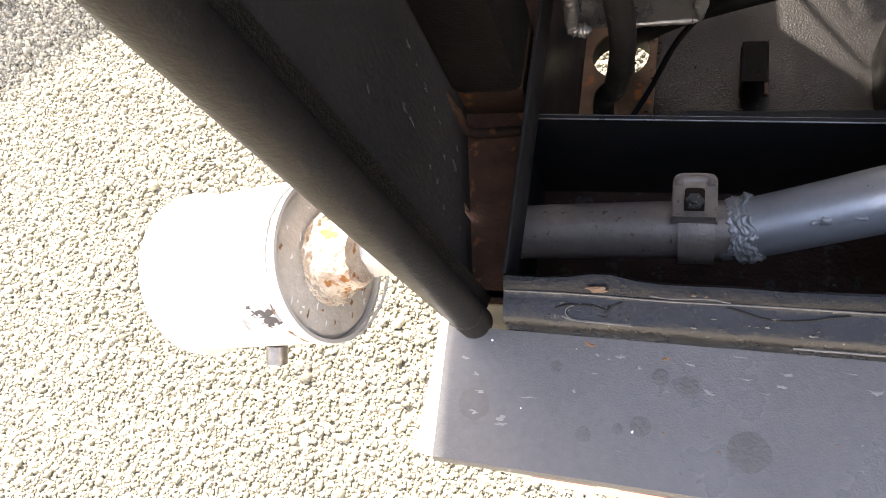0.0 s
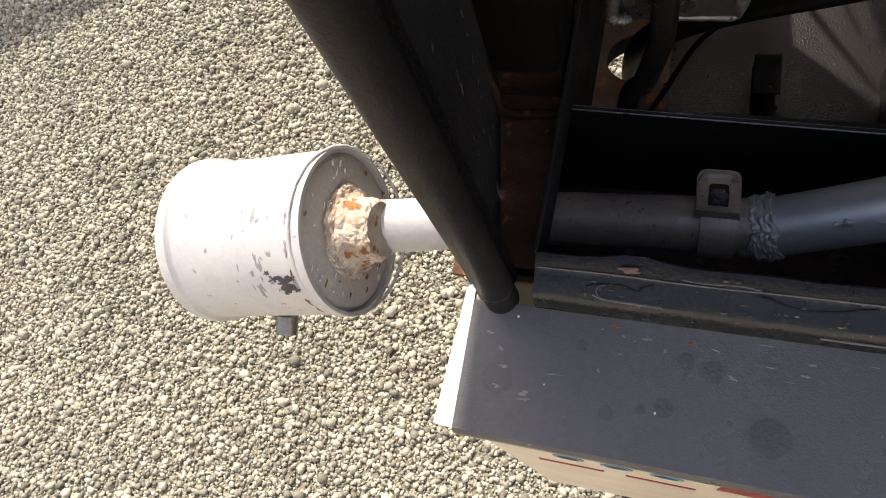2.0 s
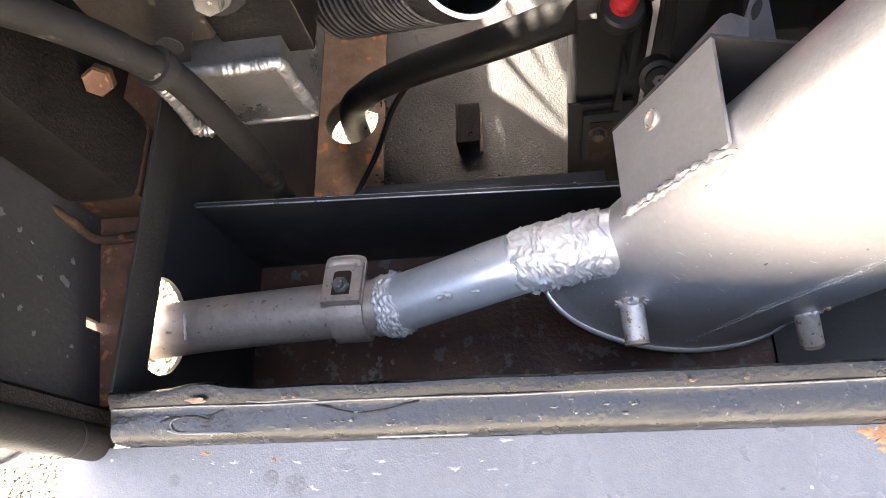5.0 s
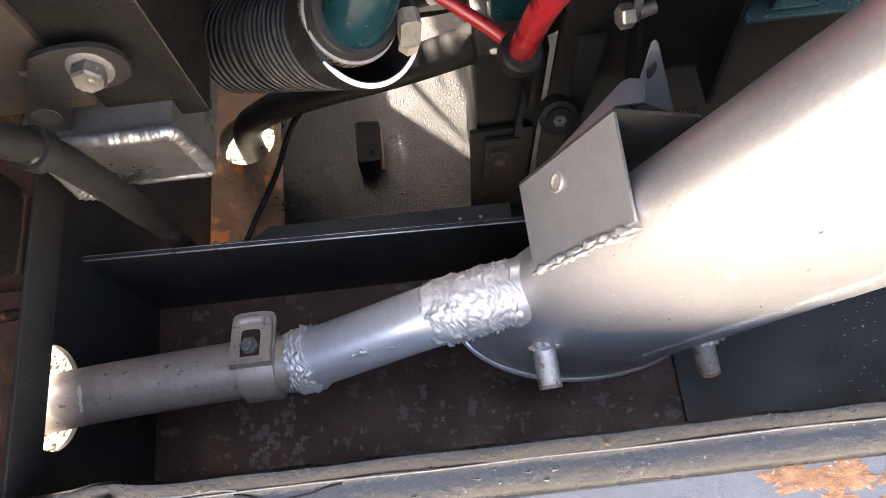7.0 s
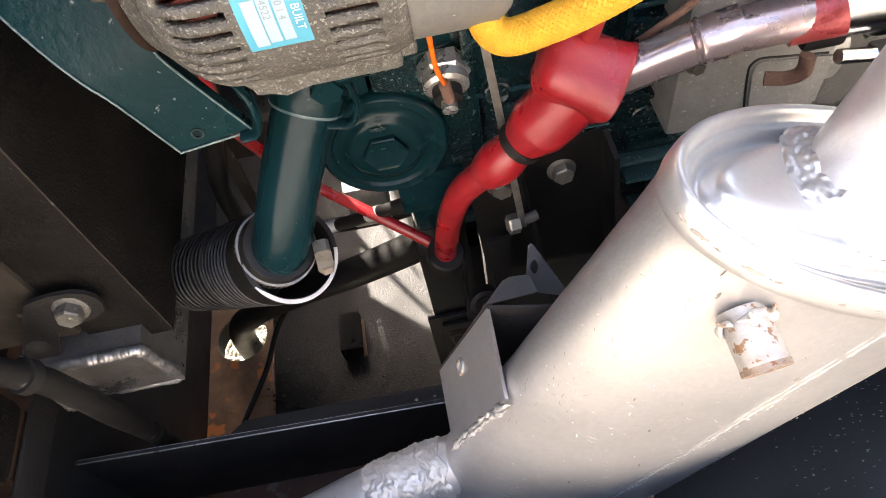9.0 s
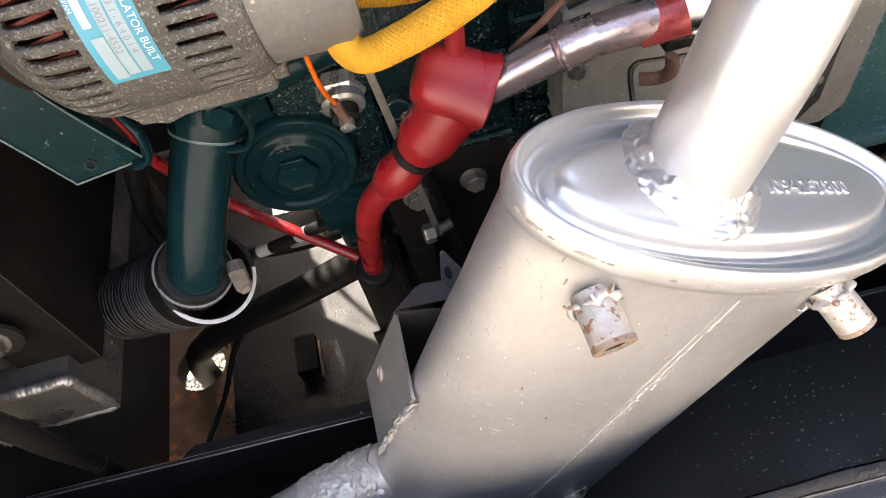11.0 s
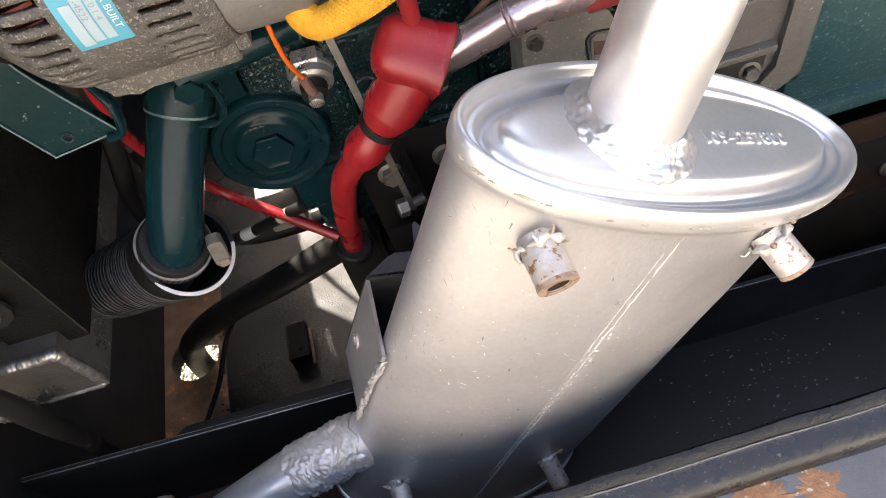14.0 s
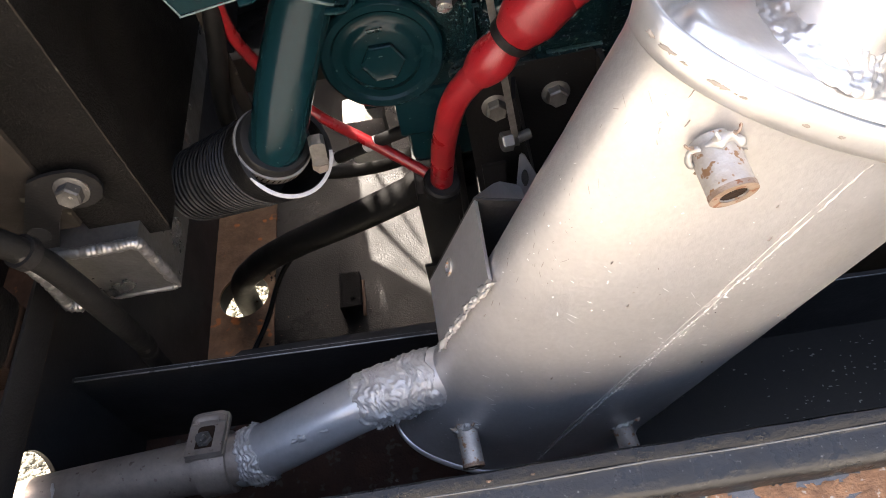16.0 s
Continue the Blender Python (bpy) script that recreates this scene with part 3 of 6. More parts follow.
M_WATER = material("damp_slate_paint", (0.078, 0.077, 0.077), (0.060, 0.059, 0.060), rough=0.42, grain=240, patch=20, bump=0.35, bump_scale=430, spec=0.4)
for k, (x, y, s) in enumerate(((-0.016, -0.062, 0.0092), (0.078, -0.063, 0.0055), (0.048, -0.071, 0.0042), (0.087, -0.036, 0.0046), (0.101, -0.040, 0.0060), (0.132, -0.069, 0.0105), (0.066, -0.066, 0.0030), (0.030, -0.036, 0.0035))):
    scab("water_mark", on_ledge(x, y), s, k, M_WATER, ledge, "dark dried water mark", lift=0.0002, seg=40, rough=0.06)
M_LEDGESCUFF = material("pale_slate_scuff", (0.19, 0.19, 0.19), (0.125, 0.125, 0.126), rough=0.5, grain=260, patch=160, bump=0.4)
M_OCHRE = material("flaking_ochre_rust", (0.26, 0.13, 0.06), (0.09, 0.045, 0.028), rough=0.8, grain=260, patch=110, bump=0.7, spots=(0.36, 0.31, 0.25), spot_size=190, spot_cut=0.64)
for k, (x, y, s) in enumerate(((0.400, -0.023, 0.009), (0.416, -0.026, 0.014), (0.438, -0.025, 0.017), (0.468, -0.025, 0.016), (0.495, -0.026, 0.016), (0.428, -0.036, 0.008), (0.460, -0.038, 0.007), (0.53, -0.026, 0.022), (0.56, -0.028, 0.016))):
    scab("rust_scab", on_ledge(x, y), (s, s * 0.5), 80 + k, M_OCHRE, ledge, "ochre rust scab breaking through the slate paint", lift=0.0006 + 0.00015 * (k % 4), seg=80, rough=0.65)
for k in range(14):
    rnd = random.Random(400 + k)
    scab("paint_chip", on_ledge(rnd.uniform(-0.03, 0.45), rnd.uniform(-0.088, -0.022)), rnd.uniform(0.0004, 0.0009), 120 + k, M_WHITE if k % 3 else M_BEIGERUST, ledge, "small pale chip", lift=0.0003, seg=10, rough=0.6)
for k in range(30):
    rnd = random.Random(2500 + k)
    x, y = (rnd.uniform(0.02, 0.24), rnd.gauss(-0.030, 0.006)) if k < 22 else (rnd.uniform(-0.03, 0.02), rnd.uniform(-0.075, -0.025))
    scab("scuff", on_ledge(x, min(y, -0.0195)), (rnd.uniform(0.0006, 0.0040), rnd.uniform(0.0003, 0.0012)), 2540 + k, M_OCHRE if k in (3, 4) else M_LEDGESCUFF, ledge, "pale dusty scuff in the slate paint", lift=0.0003, seg=14, rough=0.95)
# cream body side under the ledge
cream = structure("body_side", box((-0.026, -0.0935, 0.25), (1.25, -0.088, 0.6395)), M_CREAM, "cream painted body side with worn maroon and blue decals", "body panel")
part("decal", box((0.115, -0.0942, 0.585), (0.215, -0.0932, 0.63)), M_DECALRED, cream, "maroon decal block")
for k in range(3):
    part("decal", lathe((0.025 + 0.03 * k, -0.0936, 0.60), (0, -1, 0), [(0, 0.010), (0.0006, 0.010), (0.0006, 0.0075), (0, 0.0075)], 28), M_DECALBLUE, cream, "blue decal ring")
for k in range(2):
    part("decal", box((0.0 + 0.06 * k, -0.0942, 0.545), (0.045 + 0.06 * k, -0.0932, 0.552)), M_DECALRED, cream, "maroon decal line")

# corner post: round tube, side panel and inner square tube
post = thing("corner_post", (-0.045, -0.004, 0.66), "dull black round steel corner post with a side panel", "post", kind="structure")
part("tube", lathe((-0.0215, -0.0138, 0.661), (0, 0, 1), [(0, 0.0), (0.0006, 0.008), (0.002, 0.0098), (0.004, 0.0106), (1.2, 0.0106)], 40), M_BLACK, post)
part("flange", prism([(-0.0230, -0.0060, 0.6625), (-0.0165, -0.0040, 0.6625), (-0.0150, 0.0035, 0.6625), (-0.0240, 0.0075, 0.6625)], (0, 0, 1.2)), M_TEXBLACK, post)
M_PANELCHIP = material("pale_rubbed_paint", (0.075, 0.074, 0.073), (0.040, 0.039, 0.038), rough=0.55, grain=260, patch=120, bump=0.4)


def panel_piece(name, y0, y1, z0, z1):
    """A length of the side panel's sheet, which runs outwards as it goes back."""
    x0, x1 = -0.027 - 0.185 * (y0 - 0.004), -0.027 - 0.185 * (y1 - 0.004)
    return part(name, prism([(x0 - 0.004, y0, z0), (x0, y0, z0), (x1, y1, z0), (x1 - 0.004, y1, z0)], (0, 0, z1 - z0)), M_PANEL, post, "black sheet side panel with small paint runs")


panel_piece("side_panel", 0.004, 0.192, 0.6745, 1.87)
panel_piece("panel_foot", 0.004, 0.0545, 0.6605, 0.6744)
panel_piece("panel_foot", 0.0610, 0.192, 0.6605, 0.6744)
for k in range(30):
    rnd = random.Random(2300 + k)
    y, z = rnd.uniform(0.02, 0.17), 0.68 + 0.30 * rnd.random() ** 1.6
    sz = rnd.uniform(0.0006, 0.0024)
    scab("paint_chip", lambda u, v, y=y, z=z: ((-0.027 - 0.185 * (y + u - 0.004), y + u, z + v), (1, 0.18, 0)), (sz, sz * rnd.uniform(0.8, 1.6)), 2340 + k, M_PANELCHIP, post, "pale rubbed chip in the black paint", seg=14, rough=0.9)
part("tube_base", box((-0.050, 0.134, 0.661), (-0.006, 0.184, 0.700)), M_RUST, post, "rust-brown tube base")
part("tube_foot", lathe((-0.0215, -0.0138, 0.6905), (0.12, -0.1, 1), [(0, 0.0106), (0.0006, 0.01095), (0.0014, 0.0110), (0.0022, 0.0106)], 40), M_RAIL, post, "rubbed weld ring above the foot")
part("inner_tube", box((-0.0515, 0.129, 0.690), (-0.004, 0.188, 1.86)), M_TEXBLACK, post, bevel=0.009)
bm = bead([(-0.053, 0.122, 0.714), (-0.047, 0.118, 0.690), (-0.044, 0.116, 0.668), (-0.020, 0.118, 0.664), (-0.004, 0.119, 0.664)], 0.0036, 7, lumps=0.6)
part("weld", bm, M_RUST, post)

# left end of the bay: lip, rusty strip, wall with the pipe's hole, left end wall of the deck
structure("end_lip", box((-0.003, 0.0105, 0.6602), (0.0, 0.66, 0.6905)), M_BLACK, "black upright steel lip at the bay's end", "frame rail", bevel=0.0008)
structure("end_strip", box((-0.058, 0.0, 0.656), (-0.0032, 0.40, 0.660)), M_RUSTSTRIP, "rust-brown steel strip between panel and lip", "frame rail")
structure("wall_end", plate_hole(0.0, 1.4, 0.26, 0.655, (0.083, 0.5765), 0.0370, -0.050, 0.004, (1, 2, 0)), M_TROUGHEND, "black steel end wall with a round hole for the exhaust pipe", "wall")
# trough
M_FLAKE = material("scale_and_reflection", (0.10, 0.09, 0.082), (0.035, 0.027, 0.022), rough=0.5, grain=200, patch=120, bump=0.8)
M_PALEFLAKE = material("pale_paint_speck", (0.24, 0.23, 0.22), (0.12, 0.115, 0.11), rough=0.5, grain=200, patch=120, bump=0.4)
trough = structure("trough_floor", box((-0.046, 0.006, 0.405), (0.436, 0.1985, 0.41)), M_RUSTDARK, "dark rust-blistered steel floor of the exhaust trough", "floor")
structure("trough_floor_end", box((0.4365, 0.006, 0.407), (1.25, 0.1985, 0.414)), M_TROUGHEND, "smooth black steel floor at the trough's far end", "floor", bevel=0.001)
# First 55 flecks cluster to paint a reflective patch; the rest are loose specks.
for k in range(110):
    rnd = random.Random(300 + k)
    x, y = (rnd.gauss(0.066, 0.016), rnd.gauss(0.052, 0.016)) if k < 55 else (rnd.uniform(0.02, 0.42), rnd.uniform(0.015, 0.11))
    size = rnd.uniform(0.0008, 0.0036) * (1.0 if k < 55 else 0.6)
    scab("bare_patch", lambda u, v, x=x, y=y: ((x + u, min(0.18, max(0.012, y)) + v, 0.41), (0, 0, 1)), (size, size * rnd.uniform(0.6, 1.5)), 300 + k, M_FLAKE, trough, "pale fleck in the rust; the cluster stands in for a reflection", lift=0.0003 + 0.0001 * (k % 4), seg=16, rough=0.9)
for k in range(150):
    rnd = random.Random(1500 + k)
    x, y = rnd.gauss(0.66, 0.06), rnd.uniform(0.03, 0.18)
    scab("scratch", lambda u, v, x=x, y=y: ((x + u, y + v, 0.414), (0, 0, 1)), (rnd.uniform(0.0004, 0.0018), rnd.uniform(0.0003, 0.0010)), 1600 + k, M_PALEFLAKE, bpy.data.objects["trough_floor_end"], lift=0.0003, seg=9, rough=0.7)
structure("trough_front", box((-0.046, 0.004, 0.405), (1.25, 0.0085, 0.66)), M_BLACK, "black steel front wall of the trough", "wall")
divider = structure("divider", prism([(-0.046, 0.192, 0.405), (1.25, 0.187, 0.405), (1.25, 0.187, 0.478), (-0.046, 0.192, 0.556)], (0.0, 0.004, 0)), M_TROUGHEND, "black steel divider between trough and engine deck with a bright worn edge", "wall")
part("flange", prism([(0.05, 0.196, 0.507), (0.30, 0.196, 0.500), (0.30, 0.224, 0.500), (0.09, 0.224, 0.508)], (0, 0, -0.003)), M_TROUGHEND, divider)
M_WORN = material("bright_worn_steel", (0.30, 0.29, 0.28), (0.12, 0.115, 0.11), rough=0.4, metal=0.6, grain=300, patch=50, bump=0.3)
part("worn_edge", tube([(-0.044 + 1.29 * i / 20, 0.1921 - 0.005 * i / 20, 0.5560 - 0.078 * i / 20) for i in range(21)], 0.0007, 8, 3), M_WORN, divider, "bright worn edge")
part("worn_edge", tube([(-0.044 + 1.29 * i / 20, 0.1958 - 0.005 * i / 20, 0.5560 - 0.078 * i / 20) for i in range(21)], 0.0005, 8, 3), M_WORN, divider, "bright worn edge")
part("edge_cap", prism([(-0.046, 0.1915, 0.5562), (1.25, 0.1865, 0.4782), (1.25, 0.1915, 0.4782), (-0.046, 0.1965, 0.5562)], (0, 0, 0.0003)), M_PANEL, divider)
for k in range(2):
    part("rivet", lathe((0.255 + 0.018 * k, 0.213, 0.5015), (0, 0, 1), [(0, 0.0016), (0.0008, 0.0013), (0.001, 0)], 12), M_STEEL, divider)
# deck under the engine
HOLE = (0.001, 0.449)
structure("floor", plate_hole(-0.046, 1.25, 0.196, 1.4, HOLE, 0.0405, 0.270, 0.004, (0, 1, 2)), M_DECK, "black painted steel deck under the engine with a round drain hole", "floor")
structure("deck_strip", plate_hole(-0.045, 0.046, 0.20, 0.62, HOLE, 0.0360, 0.2745, 0.004, (0, 1, 2)), M_RUSTDECK, "rust-streaked steel strip on the deck round a drain hole", "floor")
part("hole_collar", open_ring((HOLE[0], HOLE[1], 0.2695), (0, 0, -1), 0.0406, 0.0436, 0.030), M_BLACK, bpy.data.objects["floor"], "black collar under the drain hole")
structure("frame_plate", box((0.346, 0.312, 0.2745), (1.2495, 0.316, 0.636)), M_BLACK, "black steel frame plate below the engine", "wall")
# Unseen wall added behind the bay; its height controls the light let in.
structure("wall_back", box((-0.046, 1.40, 0.26), (1.25, 1.404, 0.98)), M_BLACK, "unseen low black wall added behind the bay, its height set for the light", "wall")
structure("wall_right", box((1.25, -0.09, 0.26), (1.254, 1.404, 1.45)), M_BLACK, "black steel right wall of the engine bay", "wall")

FAN, FAN_R = Vector((-0.05, 1.13, 1.29)), 0.375
# Unseen wall added to shade the bay, open at the fan.
structure("wall_fan", plate_hole(0.19, 1.56, 0.655, 1.80, (FAN.y, FAN.z), FAN_R, -0.055, 0.003, (1, 2, 0), 96), M_BLACK, "unseen black wall added for shade, with a round air opening", "wall")
# Unseen sheets added overhead to keep sun off the bay and ledge corner.
structure("roof", box((-0.055, 0.19, 1.80), (1.254, 1.60, 1.804)), M_BLACK, "unseen black roof sheet added to shade the engine bay", "roof")
structure("roof_edge", box((-0.319, 0.19, 1.4505), (-0.0555, 0.62, 1.4545)), M_BLACK, "unseen black overhang added to shade the ledge corner", "roof")
# Unseen fan inferred from sun patches on the deck; blades angled to cast them.
fan = thing("cooling_fan", FAN, "unseen black cooling fan with broad blades set to shape the sun patches", "fan")
part("hub", lathe(FAN - Vector((0.01, 0, 0)), (1, 0, 0), [(0, 0.036), (0.02, 0.036), (0.02, 0)], 40), M_RUBBER, fan)


def fan_blade(name, r0, r1, a0, a1, curl=0.0):
    """A thin sheet between two angles (degrees, from level towards up), from r0 to r1 off the hub's centre."""
    bm = bmesh.new()
    rows = []
    for i in range(11):
        r = r0 + (r1 - r0) * i / 10
        k = curl * (i / 10) ** 1.4
        rows.append([bm.verts.new(FAN + Vector((0.004 * math.sin(3.1 * j / 6), r * math.cos(t), r * math.sin(t)))) for j in range(7) for t in [radians(a0 + (a1 - a0) * j / 6 + k)]])
    for p, q in zip(rows, rows[1:]):
        for j in range(6):
            bm.faces.new((p[j], p[j + 1], q[j + 1], q[j]))
    part(name, bm, M_RUBBER, fan).modifiers.new("thickness", "SOLIDIFY").thickness = 0.0015


for a0, a1, r0 in ((-129, -113, 0.03), (-56, 14, 0.095), (31, 86, 0.03), (87, 101, 0.03), (159, 172, 0.03), (186, 231, 0.03)):
    fan_blade("blade", r0, FAN_R + 0.012, a0, a1)
for a0, a1 in ((-104.5, -101.0), (121, 124), (140, 146), (-84, -81.5)):
    fan_blade("strut", 0.10 if a0 < -90 else 0.03 if a0 > 0 else 0.15, FAN_R + 0.012, a0, a1, 3)
# unseen walls added outside the view: one bounces sun, one casts shade
structure("wall_yard", box((-14, -4.6, 0), (14, -4.4, 5.0)), material("pale_render", (0.55, 0.532, 0.51), (0.49, 0.474, 0.455), rough=0.9, grain=60, patch=2, bump=0.3), "unseen pale wall added to bounce sunlight onto the machine", "wall")
# Added wall, set back along the sun so its shadow edge meets p0's line.
d = Vector((0.35, 0.196, 0)).normalized()
p0 = Vector((-1.541, 0.594, 0)) + Vector((SUN_DIR.x, SUN_DIR.y, 0)) * (4.0 / SUN_DIR.z)
nrm = Vector((-d.y, d.x, 0)) * 0.2
structure("wall_shed", prism([p0 - d * 9, p0 + d * 0.9, p0 + d * 0.9 + nrm, p0 - d * 9 + nrm], (0, 0, 4.0)), M_WALL, "unseen rendered wall added to cast the shadow over the yard", "wall")


# ---- exhaust silencer ----
CAP = Vector((0.509, 0.1086, 0.8673))
UU, VV, NN = Vector((0.885, 0.087, -0.457)).normalized(), Vector((-0.063, 0.996, 0.069)).normalized(), Vector((0.461, -0.032, 0.887)).normalized()
WW = Vector((0.392, -0.029, 0.923))
AA, BB, LEN = 0.1228, 0.0539, 0.4086


def oval(center, ka, kb, seg=96):
    return [center + AA * ka * math.cos(2 * math.pi * k / seg) * UU + BB * kb * math.sin(2 * math.pi * k / seg) * VV for k in range(seg)]


def loft(rings, bm=None, close=(True, True)):
    bm = bm or bmesh.new()
    made = [[bm.verts.new(p) for p in r] for r in rings]
    for a, b in zip(made, made[1:]):
        for k in range(len(a)):
            bm.faces.new((a[k], a[(k + 1) % len(a)], b[(k + 1) % len(a)], b[k]))
    if close[0]:
        bm.faces.new(list(reversed(made[0])))
    if close[1]:
        bm.faces.new(made[-1])
    return bm


silencer = thing("silencer", CAP - LEN * WW, "oval silver-painted exhaust silencer with heat-stained body, standing tilted in the trough", "silencer")
rings = []
for d, k in ((LEN, 0.80), (LEN, 0.985), (LEN - 0.006, 1.0), (LEN - 0.012, 0.985), (LEN - 0.016, 0.955)):
    rings.append(oval(CAP - WW * d, 1 - (1 - k) * 0.45, k))
for i in range(24):
    rings.append(oval(CAP - WW * (LEN - 0.02 - (LEN - 0.042) * i / 23), 0.976, 0.95))
rings += [oval(CAP - WW * d, 1 - (1 - k) * 0.45, k) for d, k in ((0.016, 0.96), (0.012, 0.975))]
bm = loft(rings)
bmesh.ops.recalc_face_normals(bm, faces=bm.faces)
for v in bm.verts:
    v.co += v.normal * 0.0005 * noise.noise(v.co * 30)
part("body", bm, M_SILVER, silencer)
RIM_C, RIM_A, RIM_B = CAP + UU * 0.0032 - VV * 0.0010, AA + 0.0036, BB + 0.0012


def rim_ring(inset, h, seg=112):
    """A ring of the end cap, set in from the rim's edge by so much and raised along its normal."""
    a, b = RIM_A - inset, RIM_B - inset
    return [RIM_C + WW * h + a * math.cos(2 * math.pi * k / seg) * UU + b * math.sin(2 * math.pi * k / seg) * VV for k in range(seg)]


rings = [rim_ring(d, h) for d, h in ((0.0042, -0.0150), (0.0012, -0.0125), (0.0, -0.0085), (0.0, -0.0030), (0.0006, 0.0004), (0.0018, 0.0020), (0.0034, 0.0024), (0.0050, 0.0016), (0.0060, -0.0004), (0.0070, -0.0030), (0.0080, -0.0040), (0.0092, -0.0040), (0.0106, -0.0034), (0.0120, -0.0040), (0.0132, -0.0060), (0.0145, -0.0076), (0.0162, -0.0082), (0.0180, -0.0074), (0.0196, -0.0052), (0.0210, -0.0024), (0.0226, -0.0002), (0.0250, 0.0012), (0.0290, 0.0019), (0.0340, 0.0024), (0.0420, 0.0025), (0.0500, 0.0025))]
part("end_cap", loft(rings), M_SILVERBRIGHT, silencer, "bright silver pressed end cap with a rolled rim", smooth=60)
part("bottom_rim", tube(oval(CAP - WW * (LEN - 0.003), 0.992, 1.0, 64) + [oval(CAP - WW * (LEN - 0.003), 0.992, 1.0, 64)[0]], 0.0030, 10, 2), M_SILVERBRIGHT, silencer, "rolled bottom rim")
# raised part number on the cap
curve = bpy.data.curves.new("raised_number", "FONT")
curve.body, curve.size, curve.extrude, curve.bevel_depth, curve.align_x = "1094257800", 0.0150, 0.0004, 0.0005, "LEFT"
num = new("raised_number", curve)
me = bpy.data.meshes.new_from_object(num)
bpy.data.objects.remove(num)
bm = bmesh.new()
bm.from_mesh(me)
tx = (UU - VV * 0.015).normalized()
m = (Matrix((tx, NN.cross(tx), NN)).transposed() @ Matrix.Diagonal((0.80, 0.78, 1.0))).to_4x4()
m.translation = CAP + UU * 0.0115 - VV * 0.0095 + NN * 0.0027
bm.transform(m)
part("raised_number", bm, M_SILVERBRIGHT, silencer)
# seam weld along the body
def on_body(along, ang, k=0.955):
    return CAP - WW * along + AA * (1 - (1 - k) * 0.45) * math.cos(ang) * UU + BB * k * math.sin(ang) * VV


part("seam", bead([on_body(0.012 + 0.37 * i / 8, -1.70, 0.9505) for i in range(9)], 0.0007, 3, 0.003, lumps=2.6), M_SILVER, silencer)
part("seam", bead([on_body(0.03 + 0.32 * i / 8, -1.735, 0.9500) for i in range(9)], 0.0005, 5, 0.003, lumps=2.6), M_SILVER, silencer)


def stub(base, end, r, seed, label):
    """A short welded threaded boss: tube, mouth and weld."""
    base, end = Vector(base), Vector(end)
    d = (end - base).normalized()
    ln = (end - base).length
    p = part("boss", lathe(base - d * 0.006, d, [(0, r * 0.96), (0.008, r), (ln + 0.004, r), (ln + 0.006, r * 0.94), (ln + 0.006, r * 0.60), (ln - 0.006, r * 0.56), (ln - 0.008, 0)], 32), M_BOSS, silencer, label)
    part("thread", lathe(end - d * 0.010, d, [(0, 0), (0.0001, r * 0.55), (0.002, r * 0.58), (0.003, r * 0.54), (0.005, r * 0.585), (0.006, r * 0.54), (0.008, r * 0.585), (0.0095, r * 0.56)], 28), M_RUST, p, "rusty inner thread")
    part("rusty_tip", open_ring(end - d * 0.0020, d, r * 0.60, r * 1.015, 0.0024, 32), M_TIP, p, "rust-brown worn tip")
    u, v, n = basis(d)
    rnd = random.Random(seed)
    for a0, a1 in ((0.3, 2.2), (2.5, 4.3), (4.6, 6.3)):
        pts = [base + d * rnd.uniform(-0.0015, 0.0012) + r * rnd.uniform(1.0, 1.2) * (math.cos(t) * u + math.sin(t) * v) for t in [a0 + (a1 - a0) * i / 5 for i in range(6)]]
        part("weld", bead(pts, rnd.uniform(0.0017, 0.0026), seed + int(a0 * 9), ripple=0.05, lumps=2.8), M_WELD if a0 < 4 else M_BOSS, p)
    for k in range(5):
        t = rnd.uniform(0, 6.28)
        q = base - d * 0.0008 + r * rnd.uniform(1.15, 1.45) * (math.cos(t) * u + math.sin(t) * v)
        part("spatter", bead([q, q + d * 0.0006 + (math.cos(t) * u + math.sin(t) * v) * 0.003, q + (math.cos(t) * u + math.sin(t) * v) * 0.005 - d * 0.001], rnd.uniform(0.0008, 0.0015), seed + 40 + k, lumps=2.5), M_WELD if k % 2 else M_TIP, p)


stub((0.4240, 0.0625, 0.8722), (0.4256, 0.0440, 0.8676), 0.0098, 11, "rust-stained welded boss")
stub((0.5470, 0.0640, 0.8160), (0.5550, 0.0485, 0.8050), 0.0095, 12, "rust-stained welded boss")
stub((0.2985, 0.0760, 0.5880), (0.2997, 0.0490, 0.5839), 0.0080, 13, "silver welded boss")
stub((0.4180, 0.0750, 0.5525), (0.4230, 0.0540, 0.5375), 0.0080, 14, "silver welded boss")

M_NICK = material("dark_nick", (0.32, 0.28, 0.24), (0.20, 0.165, 0.13), rough=0.7, grain=300, patch=90, bump=0.2)
for k in range(13):
    rnd = random.Random(700 + k)
    al, an = 0.014 + 0.30 * rnd.random() ** 1.7, rnd.uniform(-2.9, -0.9)
    tang = (on_body(al, an + 0.05) - on_body(al, an)).normalized()
    nn = tang.cross(WW).normalized()
    if nn.y > 0:
        nn = -nn
    s = rnd.uniform(0.0006, 0.0024)
    scab("nick", lambda u, v, al=al, an=an, tang=tang, nn=nn: (on_body(al, an) + tang * v - WW * u, nn), (s, 0.00028), 740 + k, M_NICK, silencer, "small dark nick in the paint", lift=0.0010, seg=12, rough=0.7)

rim = rim_ring(0.0045, -0.0150, 72)
part("rim_groove", tube(rim + [rim[0]], 0.0006, 8, 2), M_NICK, silencer, "dirty groove under the rolled rim")
